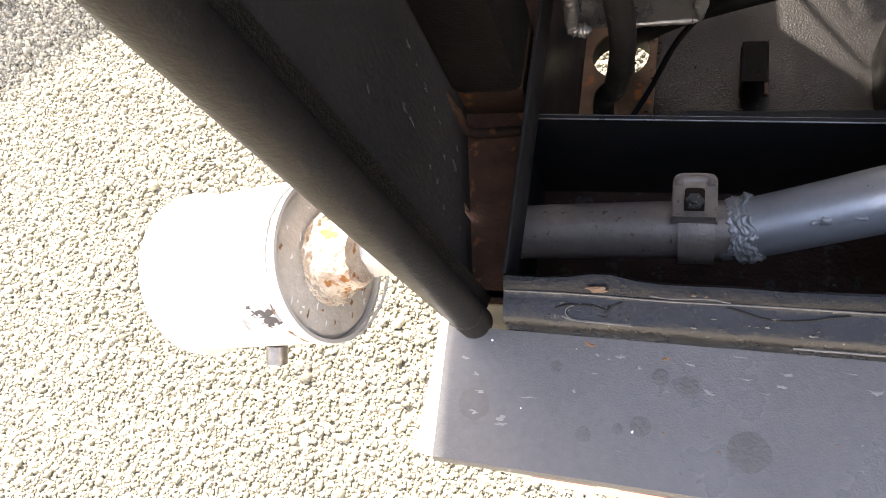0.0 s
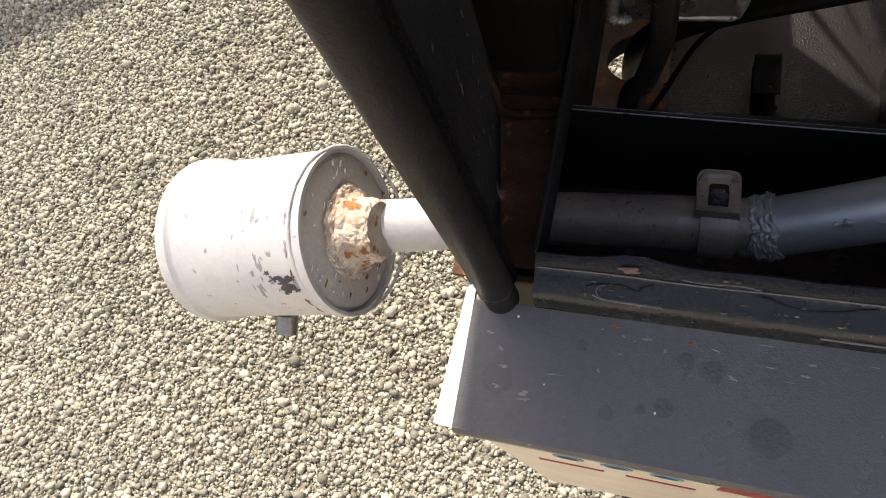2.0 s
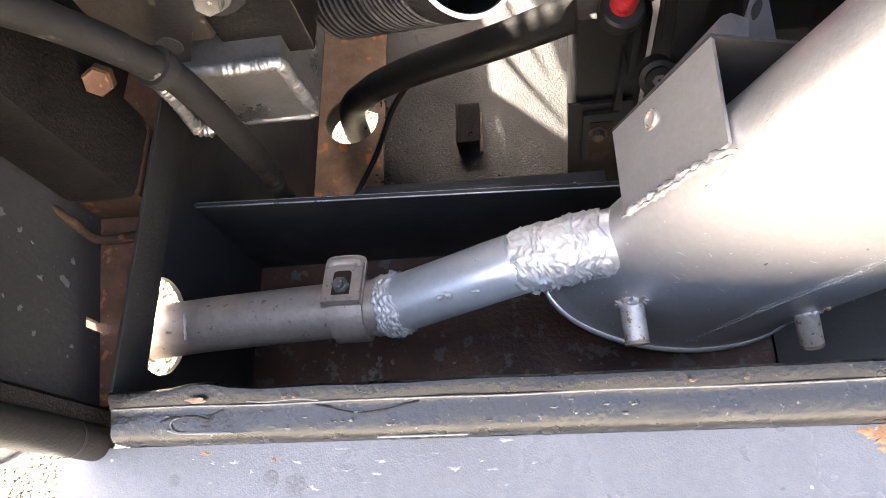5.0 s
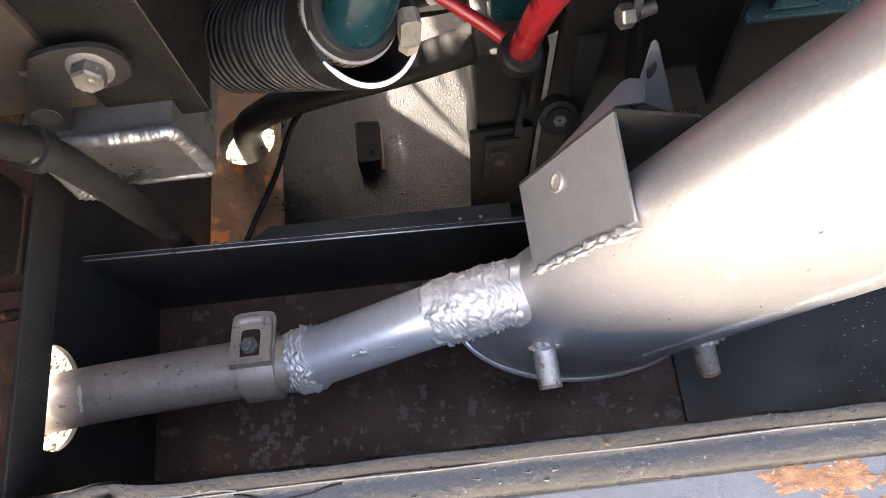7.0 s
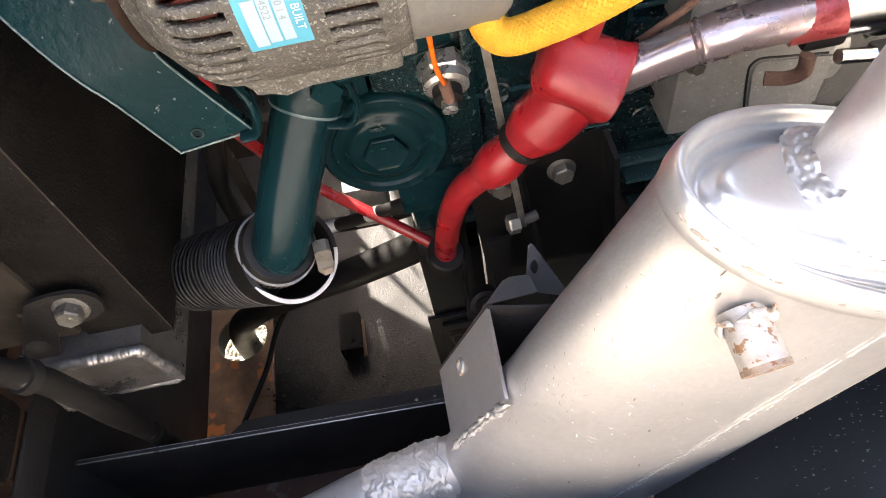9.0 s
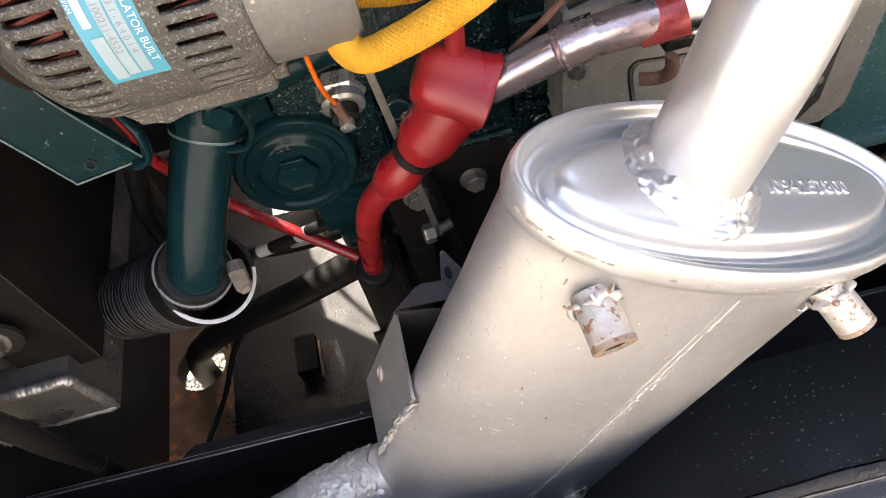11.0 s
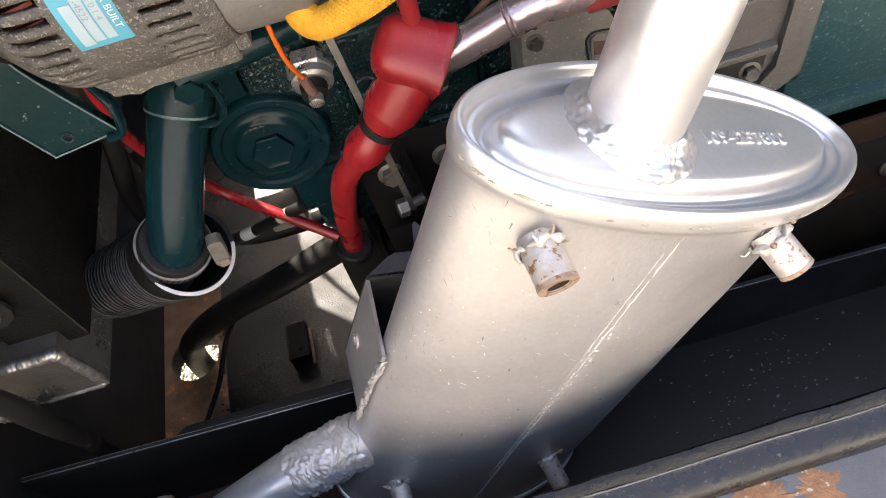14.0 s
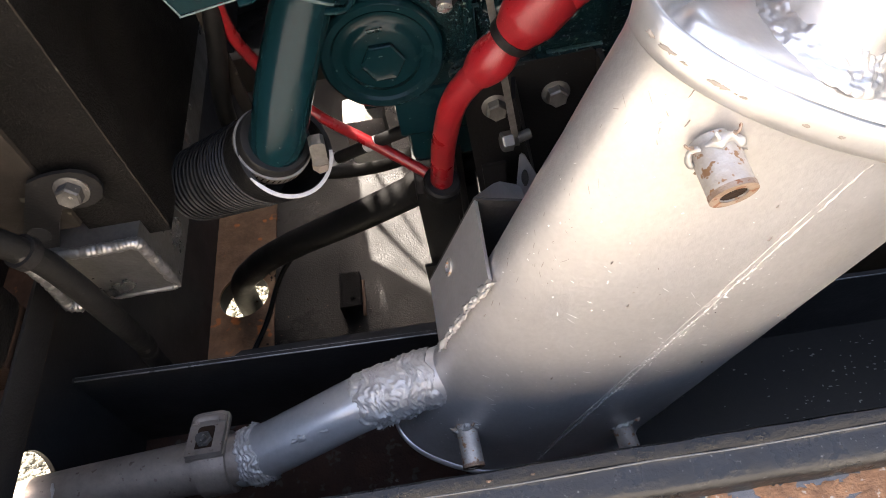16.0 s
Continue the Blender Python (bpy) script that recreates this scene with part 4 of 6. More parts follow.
for k in range(44):
    rnd = random.Random(900 + k)
    t = rnd.uniform(3.3, 6.1)
    p = RIM_C - WW * 0.0060 + RIM_A * math.cos(t) * UU + RIM_B * math.sin(t) * VV
    nn = (math.cos(t) / RIM_A * UU + math.sin(t) / RIM_B * VV).normalized()
    tang = WW.cross(nn).normalized()
    s = rnd.uniform(0.0005, 0.0017)
    scab("rim_chip", lambda u, v, p=p, nn=nn, tang=tang: (p + tang * u + WW * v, nn), (s * 1.6, s * 0.6), 930 + k, M_NICK, silencer, "dark chip in the rim's paint", lift=0.0004, seg=10, rough=0.7)


def flecks(name, count, seed, along, ang, length, width, mat, label, slant=0.0, k=0.9515, lift=0.0009):
    """Many small scratches or specks on the silencer's skin, joined into one part."""
    rnd = random.Random(seed)
    bm = bmesh.new()
    for _ in range(count):
        al, an = rnd.uniform(*along), rnd.uniform(*ang)
        p = on_body(al, an, k)
        tang = (on_body(al, an + 0.03, k) - p).normalized()
        nn = tang.cross(WW).normalized()
        if nn.dot(p - (CAP - WW * al)) < 0:
            nn = -nn
        a = slant + rnd.gauss(0, 0.5)
        d = -WW * math.cos(a) + tang * math.sin(a)
        e = nn.cross(d)
        ln, wd = rnd.uniform(0.25, 1.0) ** 2 * length, rnd.uniform(0.4, 1.0) * width
        ring = [p + nn * lift + d * ln * math.cos(t) * rnd.uniform(0.7, 1.1) + e * wd * math.sin(t) * rnd.uniform(0.6, 1.2) for t in [math.pi * i / 4 for i in range(8)]]
        vs = [bm.verts.new(q) for q in ring]
        f = bm.faces.new(vs)
        f.normal_update()
        if f.normal.dot(nn) < 0:
            f.normal_flip()
    bm.transform(world_of(silencer).inverted())
    me = bpy.data.meshes.new(name)
    bm.to_mesh(me)
    bm.free()
    finish(me, mat)
    ob = new(name, me)
    ob.parent = silencer
    tagged(ob, label, kind="stuff")


M_PALESCRATCH = material("bright_scratch", (0.93, 0.92, 0.90), (0.85, 0.84, 0.82), rough=0.55, metal=0.0, grain=300, patch=60, bump=0.2)
M_DARKSCUFF = material("dark_scuff", (0.30, 0.27, 0.245), (0.40, 0.37, 0.34), rough=0.6, metal=0.2, grain=300, patch=90, bump=0.2)
flecks("scratches", 120, 51, (0.12, 0.39), (-2.6, -0.9), 0.0042, 0.00045, M_PALESCRATCH, "fine bright scratches in the silver paint", 1.2)
flecks("specks", 240, 52, (0.03, 0.39), (-3.0, -0.7), 0.0010, 0.00065, M_PALESCRATCH, "small bright paint specks")
flecks("scuffs", 60, 53, (0.02, 0.20), (-3.05, -2.55), 0.0034, 0.00028, M_DARKSCUFF, "dark scuffs in the silver paint", 0.3)
flecks("seam_specks", 190, 55, (0.08, 0.39), (-1.740, -1.680), 0.0020, 0.0008, M_PALESCRATCH, "bright specks along the welded seam", 0.2, lift=0.0012)
flecks("stains", 40, 54, (0.02, 0.36), (-2.5, -0.9), 0.0008, 0.00035, M_DARKSCUFF, "small dark paint chips", 0.6)

# U-shaped bracket welded to the body
A0, A1, A2, A3 = Vector((0.2903, 0.1641, 0.6626)), Vector((0.2910, 0.1076, 0.6640)), Vector((0.3290, 0.0965, 0.7570)), Vector((0.3298, 0.1546, 0.7581))
bracket = part("bracket", prism([A0, A1, A2, A3], (0.002, 0, -0.002)), M_SILVER, silencer, "silver U-shaped mounting bracket", bevel=0.0005)
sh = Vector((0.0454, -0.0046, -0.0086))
# Web takes a near-black colour to stand in for its shaded inside.
part("web", prism([A0, A3, A3 + sh, A0 + sh], (0, 0.002, 0.0)), M_WEBSHADE, bracket, "inner web, coloured dark for its shade")
part("rear_flap", prism([A0.lerp(A3, 0.40) + Vector((0, 0.002, 0)), A3 + Vector((0, 0.002, 0)), (0.3696, 0.1980, 0.6875), (0.3650, 0.1990, 0.7080), (0.3615, 0.1985, 0.7130), (0.3490, 0.1890, 0.7300), (0.3440, 0.1855, 0.7330)], (0.0015, 0.001, 0)), M_SILVER, bracket, "bent-back silver flap", bevel=0.0004)
part("ear", prism([(0.3640, 0.2010, 0.7075), (0.3682, 0.2110, 0.7275), (0.3702, 0.2115, 0.7290), (0.3722, 0.2110, 0.7270), (0.3986, 0.2060, 0.6567), (0.3715, 0.2000, 0.6839)], (0.0, 0.002, 0)), M_SILVER, bracket, "rising silver ear", bevel=0.0004)
part("ear_slot", prism([(0.3705 + 0.0026 * math.cos(t), 0.2060, 0.7110 + 0.0085 * math.sin(t)) for t in [math.pi * i / 8 for i in range(16)]], (0, -0.0012, 0)), M_BOLT, bracket, "worn bolt end in the ear's slot", bevel=0.0003)
bolt_pts = [Vector((0.3960, 0.2020, 0.6615)).lerp(Vector((0.4110, 0.2020, 0.6622)), i / 9) for i in range(10)]
part("stud", tube(bolt_pts, 0.0032, 14, 6, rad=lambda s: 0.0031 + 0.0004 * math.sin(s * 75)), M_RUSTBOLT, bracket, "rusty threaded stud")
weld_pts = [A1 + Vector((0.001, -0.001, 0)), A1.lerp(A2, 0.2), A1.lerp(A2, 0.4), A1.lerp(A2, 0.6), A1.lerp(A2, 0.8), A2 + Vector((0.003, -0.003, 0.002))]
part("weld", bead([p + Vector((-0.0012, -0.0012, 0)) for p in weld_pts], 0.0021, 15, lumps=2.8), M_WELD, bracket)
part("weld", bead([p + Vector((-0.0020, -0.0040, -0.0008)) for p in weld_pts[1:]], 0.0013, 16, lumps=3.0), M_WELD, bracket)
cen = A0.lerp(A3, 0.42).lerp(A1.lerp(A2, 0.42), 0.25)
nrm = (A3 - A0).cross(A1 - A0).normalized()
if nrm.x > 0:
    nrm = -nrm
part("rivet_nut", lathe(cen - nrm * 0.001, nrm, [(0, 0.0066), (0.0024, 0.0060), (0.0024, 0.0042), (-0.004, 0.0036), (-0.005, 0)], 24), M_BOSS, bracket, "rust-tinged threaded insert")

# outlet pipe out of the cap
out0 = CAP - UU * 0.0285 + VV * 0.0015
od = Vector((0.36, 0.10, 1.0)).normalized()
bend = [out0 - od * 0.006, out0 + od * 0.03, out0 + od * 0.065, out0 + od * 0.10 + Vector((0.006, 0.010, 0.0)), out0 + od * 0.14 + Vector((0.018, 0.034, 0)), out0 + od * 0.20 + Vector((0.040, 0.085, 0.0)), out0 + od * 0.28 + Vector((0.075, 0.16, 0.0))]
outlet = part("outlet_pipe", tube(bend, 0.0243, 48), M_SILVERBRIGHT, silencer, "bright silver outlet pipe")
prof = [(0, 0.0352), (0.0016, 0.0340), (0.0030, 0.0322), (0.0042, 0.0304), (0.0056, 0.0288), (0.0072, 0.0272), (0.0090, 0.0258), (0.0105, 0.0246), (0.0118, 0.0225)]
fine = []
for (d0, r0), (d1, r1) in zip(prof, prof[1:]):
    fine += [(d0 + (d1 - d0) * i / 3, r0 + (r1 - r0) * i / 3) for i in range(3)]
bm = lathe(out0 + NN * 0.0012, NN, fine + [prof[-1]], 150)
bmesh.ops.recalc_face_normals(bm, faces=bm.faces)
for v in bm.verts:
    v.co += v.normal * (0.0018 * noise.noise(v.co * 80) + 0.0016 * abs(noise.noise(v.co * 210)) + 0.0008 * noise.noise(v.co * 480))
part("weld", bm, M_SILVERBRIGHT, outlet, "crumpled bright weld round the pipe's foot")

# ---- inlet pipe ----
inlet = thing("exhaust_pipe", (0.13, 0.09, 0.55), "dusty steel exhaust pipe clamped and welded to the silencer", "exhaust pipe")
part("straight_pipe", tube([(-0.170, 0.046, 0.601), (-0.12, 0.060, 0.586), (-0.05, 0.080, 0.571), (0.05, 0.087, 0.571), (0.128, 0.0895, 0.573)], 0.0205, 36), M_PIPE, inlet)
part("outer_pipe", tube([(-0.172, 0.0455, 0.6015), (-0.12, 0.060, 0.586), (-0.060, 0.0775, 0.573)], 0.0211, 36), M_CAN, inlet, "pale silver outer length")
part("bent_pipe", tube([(0.118, 0.089, 0.570), (0.140, 0.0905, 0.576), (0.180, 0.0955, 0.592), (0.222, 0.1010, 0.609), (0.262, 0.1062, 0.6180), (0.290, 0.109, 0.622), (0.312, 0.113, 0.629)], 0.0210, 36), M_BLUESTEEL, inlet, "blue-grey painted bend")
bm = tube([(0.226, 0.1015, 0.6100), (0.245, 0.1040, 0.6150), (0.265, 0.1065, 0.6185), (0.284, 0.1085, 0.6215)], 0.0220, 128, 50, rad=lambda s: 0.0208 + 0.0009 * min(1, s * 10, (1 - s) * 12))
bmesh.ops.recalc_face_normals(bm, faces=bm.faces)
for v in bm.verts:
    low = max(0.45, min(1.0, 0.75 - (v.co.z - 0.612) * 32))
    v.co += Vector((0.006 * noise.noise(v.co * 75), 0, 0)) + v.normal * (0.0009 * noise.noise(v.co * 60) + low * (0.0042 * max(0.0, noise.noise(v.co * 210)) + 0.0036 * max(0.0, noise.noise(v.co * 430)) - 0.0014 * abs(noise.noise(v.co * 150))))
part("welded_sleeve", bm, M_WELD, inlet, "lumpy silver welded sleeve", smooth=80)
bm = tube([(0.1255, 0.0890, 0.5715), (0.131, 0.0895, 0.5730), (0.137, 0.0902, 0.5750), (0.1425, 0.0908, 0.5770)], 0.0222, 110, 22, rad=lambda s: 0.0212 + 0.0018 * min(1, s * 6, (1 - s) * 5))
bmesh.ops.recalc_face_normals(bm, faces=bm.faces)
for v in bm.verts:
    v.co += Vector((0.0035 * noise.noise(v.co * 120), 0, 0)) + v.normal * (0.0012 * noise.noise(v.co * 130) + 0.0026 * max(0.0, noise.noise(v.co * 300)) + 0.0018 * noise.noise(v.co * 560))
part("weld", bm, M_WELD, inlet, "crumpled weld band beside the clamp", smooth=80)
part("tack_weld", bead([(-0.020, 0.0860, 0.5925), (-0.0195, 0.0800, 0.5922), (-0.020, 0.0735, 0.5885), (-0.021, 0.0685, 0.5840)], 0.0013, 29, lumps=2.4), M_WELD, inlet)
for k, (x, z) in enumerate(((0.169, 0.6050), (0.173, 0.6068), (0.178, 0.6078), (0.176, 0.6050), (0.196, 0.6130))):
    part("weld_blob", bead([(x - 0.003, 0.0835 - 0.001 * (k % 2), z - 0.0006), (x, 0.0830 - 0.001 * (k % 2), z), (x + 0.004, 0.0832, z + 0.0013)], 0.0011 + 0.0006 * (k % 3), 21 + k, lumps=2.5), M_WELD, inlet)
clamp = part("clamp", lathe((0.090, 0.0878, 0.5720), (1, 0.02, 0.005), [(0, 0.0218), (0, 0.0238), (0.024, 0.0238), (0.024, 0.0218)], 40), M_PIPE, inlet, "steel pipe clamp")
EAR_E, EAR_N = Vector((0, 0.960, -0.280)), Vector((0, 0.280, 0.960))
EAR_O = Vector((0.1000, 0.0850, 0.5990))


def ear_outline(w, ln, lift):
    """A plate's outline with a rounded far end, lying on the clamp."""
    out = [EAR_O + Vector((-w, 0, 0)) + EAR_N * lift, EAR_O + Vector((w, 0, 0)) + EAR_N * lift]
    for i in range(13):
        t = math.pi * i / 12
        cx, sy = math.cos(t), math.sin(t)
        cx, sy = math.copysign(abs(cx) ** 0.5, cx), max(0.0, sy) ** 0.5
        out.append(EAR_O + Vector((w * cx, 0, 0)) + EAR_E * (ln - w * 0.6 + w * 0.6 * sy) + EAR_N * lift)
    return out


part("ear", prism(ear_outline(0.0150, 0.0425, -0.0045), EAR_N * 0.0035), M_PIPE, clamp, bevel=0.0010)
part("ear", prism(ear_outline(0.0140, 0.0400, -0.0005), EAR_N * 0.0036), M_PIPE, clamp, bevel=0.0014)
part("ear_rim", tube([p - EAR_E * 0.0030 for p in ear_outline(0.0108, 0.0375, 0.0016)[2:]], 0.0036, 12, 4), M_PIPE, clamp)
part("ear_recess", prism([p + EAR_E * 0.005 for p in ear_outline(0.0066, 0.0205, 0.0034)], EAR_N * 0.0004), M_RUST, clamp, "rust-brown recess")
part("stud", rod(EAR_O + EAR_E * 0.012, EAR_O + EAR_E * 0.012 + EAR_N * 0.012 - EAR_E * 0.003, 0.0036, 16), M_BOLT, clamp)
part("nut", lathe(EAR_O + EAR_E * 0.012 + EAR_N * 0.002, EAR_N, [(0, 0.0064), (0.005, 0.0064), (0.0056, 0.0056), (0.0056, 0)], 6), M_BOLT, clamp, smooth=15)

# ---- tail can outside ----
can = thing("tail_can", (-0.25, 0.03, 0.50), "pale silver-painted cylindrical spark arrestor on the exhaust tail outside", "exhaust tail")
c0 = Vector((-0.163, 0.042, 0.604))
ax = Vector((-0.155, -0.012, -0.0330)).normalized()
CL, CR = 0.141, 0.0660
part("body", lathe(c0, ax, [(0.006, 0.0), (0.006, CR - 0.004), (0.0, CR - 0.0035), (0.0, CR - 0.0005), (0.003, CR + 0.0004), (0.009, CR + 0.0002), (0.013, CR - 0.0012), (CL - 0.016, CR), (CL - 0.014, CR + 0.0012), (CL - 0.012, CR + 0.0040), (CL - 0.003, CR + 0.0045), (CL, CR + 0.002), (CL, 0.0)], 96), M_CAN, can)
part("rim_band", lathe(c0 + ax * (CL - 0.0135), ax, [(0, CR + 0.0008), (0.0006, CR + 0.0021), (0.0018, CR + 0.0024), (0.0024, CR + 0.0020)], 96), M_CANEND, can, "darker groove ring at the rolled rim")
part("end_disc", rough_up(lathe(c0 + ax * 0.0055, -ax, [(0, CR - 0.0045), (0.003, CR - 0.008), (0.004, 0.04), (0.006, 0.03), (0.006, 0.0)], 64), 0.0006, 60), M_CANEND, can, "flaking grey end disc")
knots = [(0, 0.0370), (0.002, 0.0345), (0.004, 0.0300), (0.010, 0.0268), (0.018, 0.0250), (0.024, 0.0225), (0.027, 0.0205)]
prof = []
for (d0, r0), (d1, r1) in zip(knots, knots[1:]):
    prof += [(d0 + (d1 - d0) * i / 6, r0 + (r1 - r0) * i / 6) for i in range(6)]
bm = lathe(c0 - ax * 0.0004, -ax, prof + [knots[-1]], 120)
bmesh.ops.recalc_face_normals(bm, faces=bm.faces)
for v in bm.verts:
    v.co += v.normal * (0.0020 * noise.noise(v.co * 100) + 0.0014 * noise.noise(v.co * 260) + 0.0011 * noise.noise(v.co * 620))
part("rust_collar", bm, M_RUSTWHITE, can, "flaking rusty weld collar")
part("clamp_bolt", rod(c0 + ax * 0.06 + Vector((0, -0.060, -0.03)), c0 + ax * 0.06 + Vector((0, -0.074, -0.036)), 0.009, 12), M_STEEL, can)
part("tail_weld", bead([c0 + ax * 0.001 + (CR - 0.001) * (math.cos(t) * Vector((0, 1, 0)) + math.sin(t) * Vector((-0.3, 0, 1))) for t in [0.31 * k for k in range(21)]], 0.0016, 31), M_CAN, can)

# flaked dark patch and white flakes


def on_can(along, rad):
    r = Vector(rad).normalized()
    t = ax.cross(r)
    return lambda u, v: (c0 + ax * (along + u) + (CR * math.cos(v / CR)) * r + CR * math.sin(v / CR) * t, r)


M_BARE = material("bare_dark_steel", (0.035, 0.033, 0.036), (0.10, 0.095, 0.10), rough=0.7, grain=200, patch=120, bump=0.4)
for k, (al, dv, s) in enumerate(((0.012, 0.0, 0.0085), (0.022, 0.004, 0.004), (0.007, -0.006, 0.004), (0.026, 0.009, 0.0022), (0.017, -0.010, 0.0022), (0.10, 0.010, 0.002), (0.085, 0.004, 0.0016))):
    scab("flaked_patch", (lambda f, dv: lambda u, v: f(u, v + dv))(on_can(al, (-0.0139, -0.0563, 0.0325)), dv), (s, s * 0.7), 140 + k, M_BARE, can, "dark bare steel where the paint flaked off", rough=0.9)
M_GREYSCUFF = material("grey_scuff", (0.24, 0.24, 0.25), (0.36, 0.36, 0.37), rough=0.6, grain=260, patch=80, bump=0.3)
for k in range(34):
    rnd = random.Random(2100 + k)
    al, dv = rnd.uniform(0.02, 0.125), rnd.uniform(-0.03, 0.06)
    scab("scuff", (lambda f, dv: lambda u, v: f(u, v + dv))(on_can(al, (-0.0139, -0.0563, 0.0325)), dv), (rnd.uniform(0.0005, 0.0020), rnd.uniform(0.0008, 0.0060)), 2150 + k, M_GREYSCUFF, can, "grey scuff in the pale paint", rough=0.9, seg=16)
for k in range(16):
    rnd = random.Random(2200 + k)
    scab("rim_dirt", (lambda f, dv: lambda u, v: f(u, v + dv))(on_can(0.0035, (-0.0139, -0.0563, 0.0325)), rnd.uniform(-0.06, 0.06)), (rnd.uniform(0.0006, 0.0016), rnd.uniform(0.001, 0.005)), 2230 + k, M_GREYSCUFF if k % 3 else M_OCHRE, can, "dirty chipped rim", lift=0.0006, rough=0.9, seg=16)
dn = -ax
du = dn.cross(Vector((0, 0, 1))).normalized()
dv_ = dn.cross(du)
for k in range(40):
    rnd = random.Random(160 + k)
    t, r = rnd.uniform(-0.8, 5.2), rnd.uniform(0.034, 0.0590)
    cen = c0 + dn * -0.0005 + du * r * math.cos(t) + dv_ * r * math.sin(t)
    scab("paint_flake", lambda u, v, cen=cen: (cen + du * u + dv_ * v, dn), (rnd.uniform(0.0006, 0.0030), rnd.uniform(0.0005, 0.0016)), 180 + k, M_WHITE if k % 3 else M_OCHRE, can, "curled white paint flake", lift=0.0009, rough=0.9)

# ---- radiator block at the left of the engine ----
rad = thing("radiator", (0.05, 0.30, 0.705), "black textured radiator housing beside the engine", "radiator")
part("housing", box((0.062, 0.2085, 0.717), (0.115, 0.60, 1.20)), M_TEXBLACK, rad, bevel=0.0015)
part("side_channel", box((-0.002, 0.2060, 0.738), (0.0615, 0.24, 1.20)), M_DUST, rad, "dust-caked side channel", bevel=0.004)
part("worn_corner", tube([(0.1148, 0.2090, 0.722), (0.1148, 0.2089, 0.80), (0.1148, 0.2090, 0.90), (0.1148, 0.2090, 1.0)], 0.0006, 8, 8), M_DUST, rad, "dusty worn corner edge")
tank = part("bottom_tank", prism([(0.015, 0.1905, 0.733), (0.015, 0.198, 0.662), (0.015, 0.58, 0.662), (0.015, 0.58, 0.733)], (0.084, 0, 0)), M_ALUPLATE, rad, "welded aluminium bottom tank", bevel=0.003)
part("weld", bead([(0.034, 0.1895, 0.7325), (0.060, 0.1890, 0.7325), (0.084, 0.1885, 0.7325), (0.0985, 0.1890, 0.732), (0.0992, 0.1925, 0.712), (0.0990, 0.1955, 0.690), (0.0988, 0.1985, 0.664)], 0.0046, 23, ripple=0.07, lumps=0.55), M_ALUWELD, tank, "rippled aluminium weld")
part("weld", bead([(0.098, 0.1985, 0.6635), (0.075, 0.199, 0.663), (0.045, 0.199, 0.6625)], 0.0030, 24, ripple=0.16, lumps=0.35), M_ALUWELD, tank, "rippled aluminium weld")
part("weld", bead([(0.0175, 0.190, 0.731), (0.0205, 0.190, 0.718), (0.0205, 0.190, 0.695), (0.0190, 0.190, 0.674), (0.0310, 0.190, 0.670)], 0.0050, 25, ripple=0.14, lumps=0.4), M_ALUWELD, tank, "rippled aluminium weld")
strap = [(0.056, 0.791), (0.066, 0.794), (0.075, 0.795), (0.086, 0.7945), (0.093, 0.791), (0.097, 0.785), (0.0975, 0.777), (0.094, 0.769), (0.086, 0.764), (0.079, 0.762), (0.064, 0.764), (0.055, 0.752), (0.038, 0.722), (0.031, 0.716), (0.021, 0.712), (0.018, 0.722), (0.026, 0.745)]
part("strap", prism([(x + 0.002, 0.197, z + 0.0045) for x, z in strap], (0, 0.003, 0)), M_BLACK, rad, "black strap plate", bevel=0.0008)
part("strap_hole", lathe((0.039, 0.1968, 0.7485), (0, -1, 0), [(0, 0.0075), (0.0004, 0.0072), (0.0004, 0.0)], 24), M_PANEL, rad)
hex_bolt("bolt", (0.0815, 0.1966, 0.7845), (0, -1, 0.15), 0.0140, "dirty zinc hexagon bolt on the radiator strap", mat=M_BOLT)
drain = thing("drain_screw", (0.150, 0.235, 0.70), "small coppery drain screw under the coolant hose", "screw")
part("head", lathe((0.152, 0.236, 0.7000), (0.1, -0.5, -0.85), [(0, 0.0052), (0.004, 0.0052), (0.005, 0.004), (0.005, 0)], 20), M_BRONZE, drain)
part("slot", lathe((0.152, 0.236, 0.7000), (-0.1, 0.5, 0.85), [(0, 0.0035), (0.012, 0.0035)], 14), M_STEEL, drain)

hex_bolt("bolt", (0.004, 0.1755, 0.7545), (0.25, -0.8, 0.55), 0.0150, "large rust-brown bolt head beside the drain hose", mat=M_RUSTSTRIP, washer=False)
stay = thing("flat_stay", (0.16, 0.34, 0.62), "flat grey steel stay behind the coolant hose", "bracket")
part("strip", prism([(0.152, 0.345, 0.86), (0.163, 0.343, 0.86), (0.168, 0.330, 0.60), (0.158, 0.332, 0.60)], (0, 0.003, 0)), M_DUST, stay, bevel=0.0006)
bar = thing("cross_bar", (0.2, 0.42, 0.66), "dust-brown cross bar behind the water elbow", "bar")
part("bar", box((0.117, 0.42, 0.655), (0.30, 0.432, 0.695)), M_DUST, bar, bevel=0.002)
# drain hose in front of it
hose = thing("drain_hose", (0.0, 0.2, 0.55), "dusty grey rubber hose dropping behind the divider", "hose")
part("hose", tube([(0.002, 0.116, 0.90), (0.028, 0.145, 0.840), (0.0490, 0.1640, 0.771), (0.0530, 0.1700, 0.728), (0.0520, 0.1760, 0.672), (0.0400, 0.1930, 0.598), (0.0235, 0.2080, 0.53), (0.018, 0.215, 0.28)], 0.0086, 28), M_HOSE, hose)
part("ring", lathe((0.0490, 0.1642, 0.770), (0.15, 0.2, -0.9), [(-0.004, 0.0088), (-0.004, 0.0112), (0.004, 0.0112), (0.004, 0.0088)], 32), M_BLACK, hose)

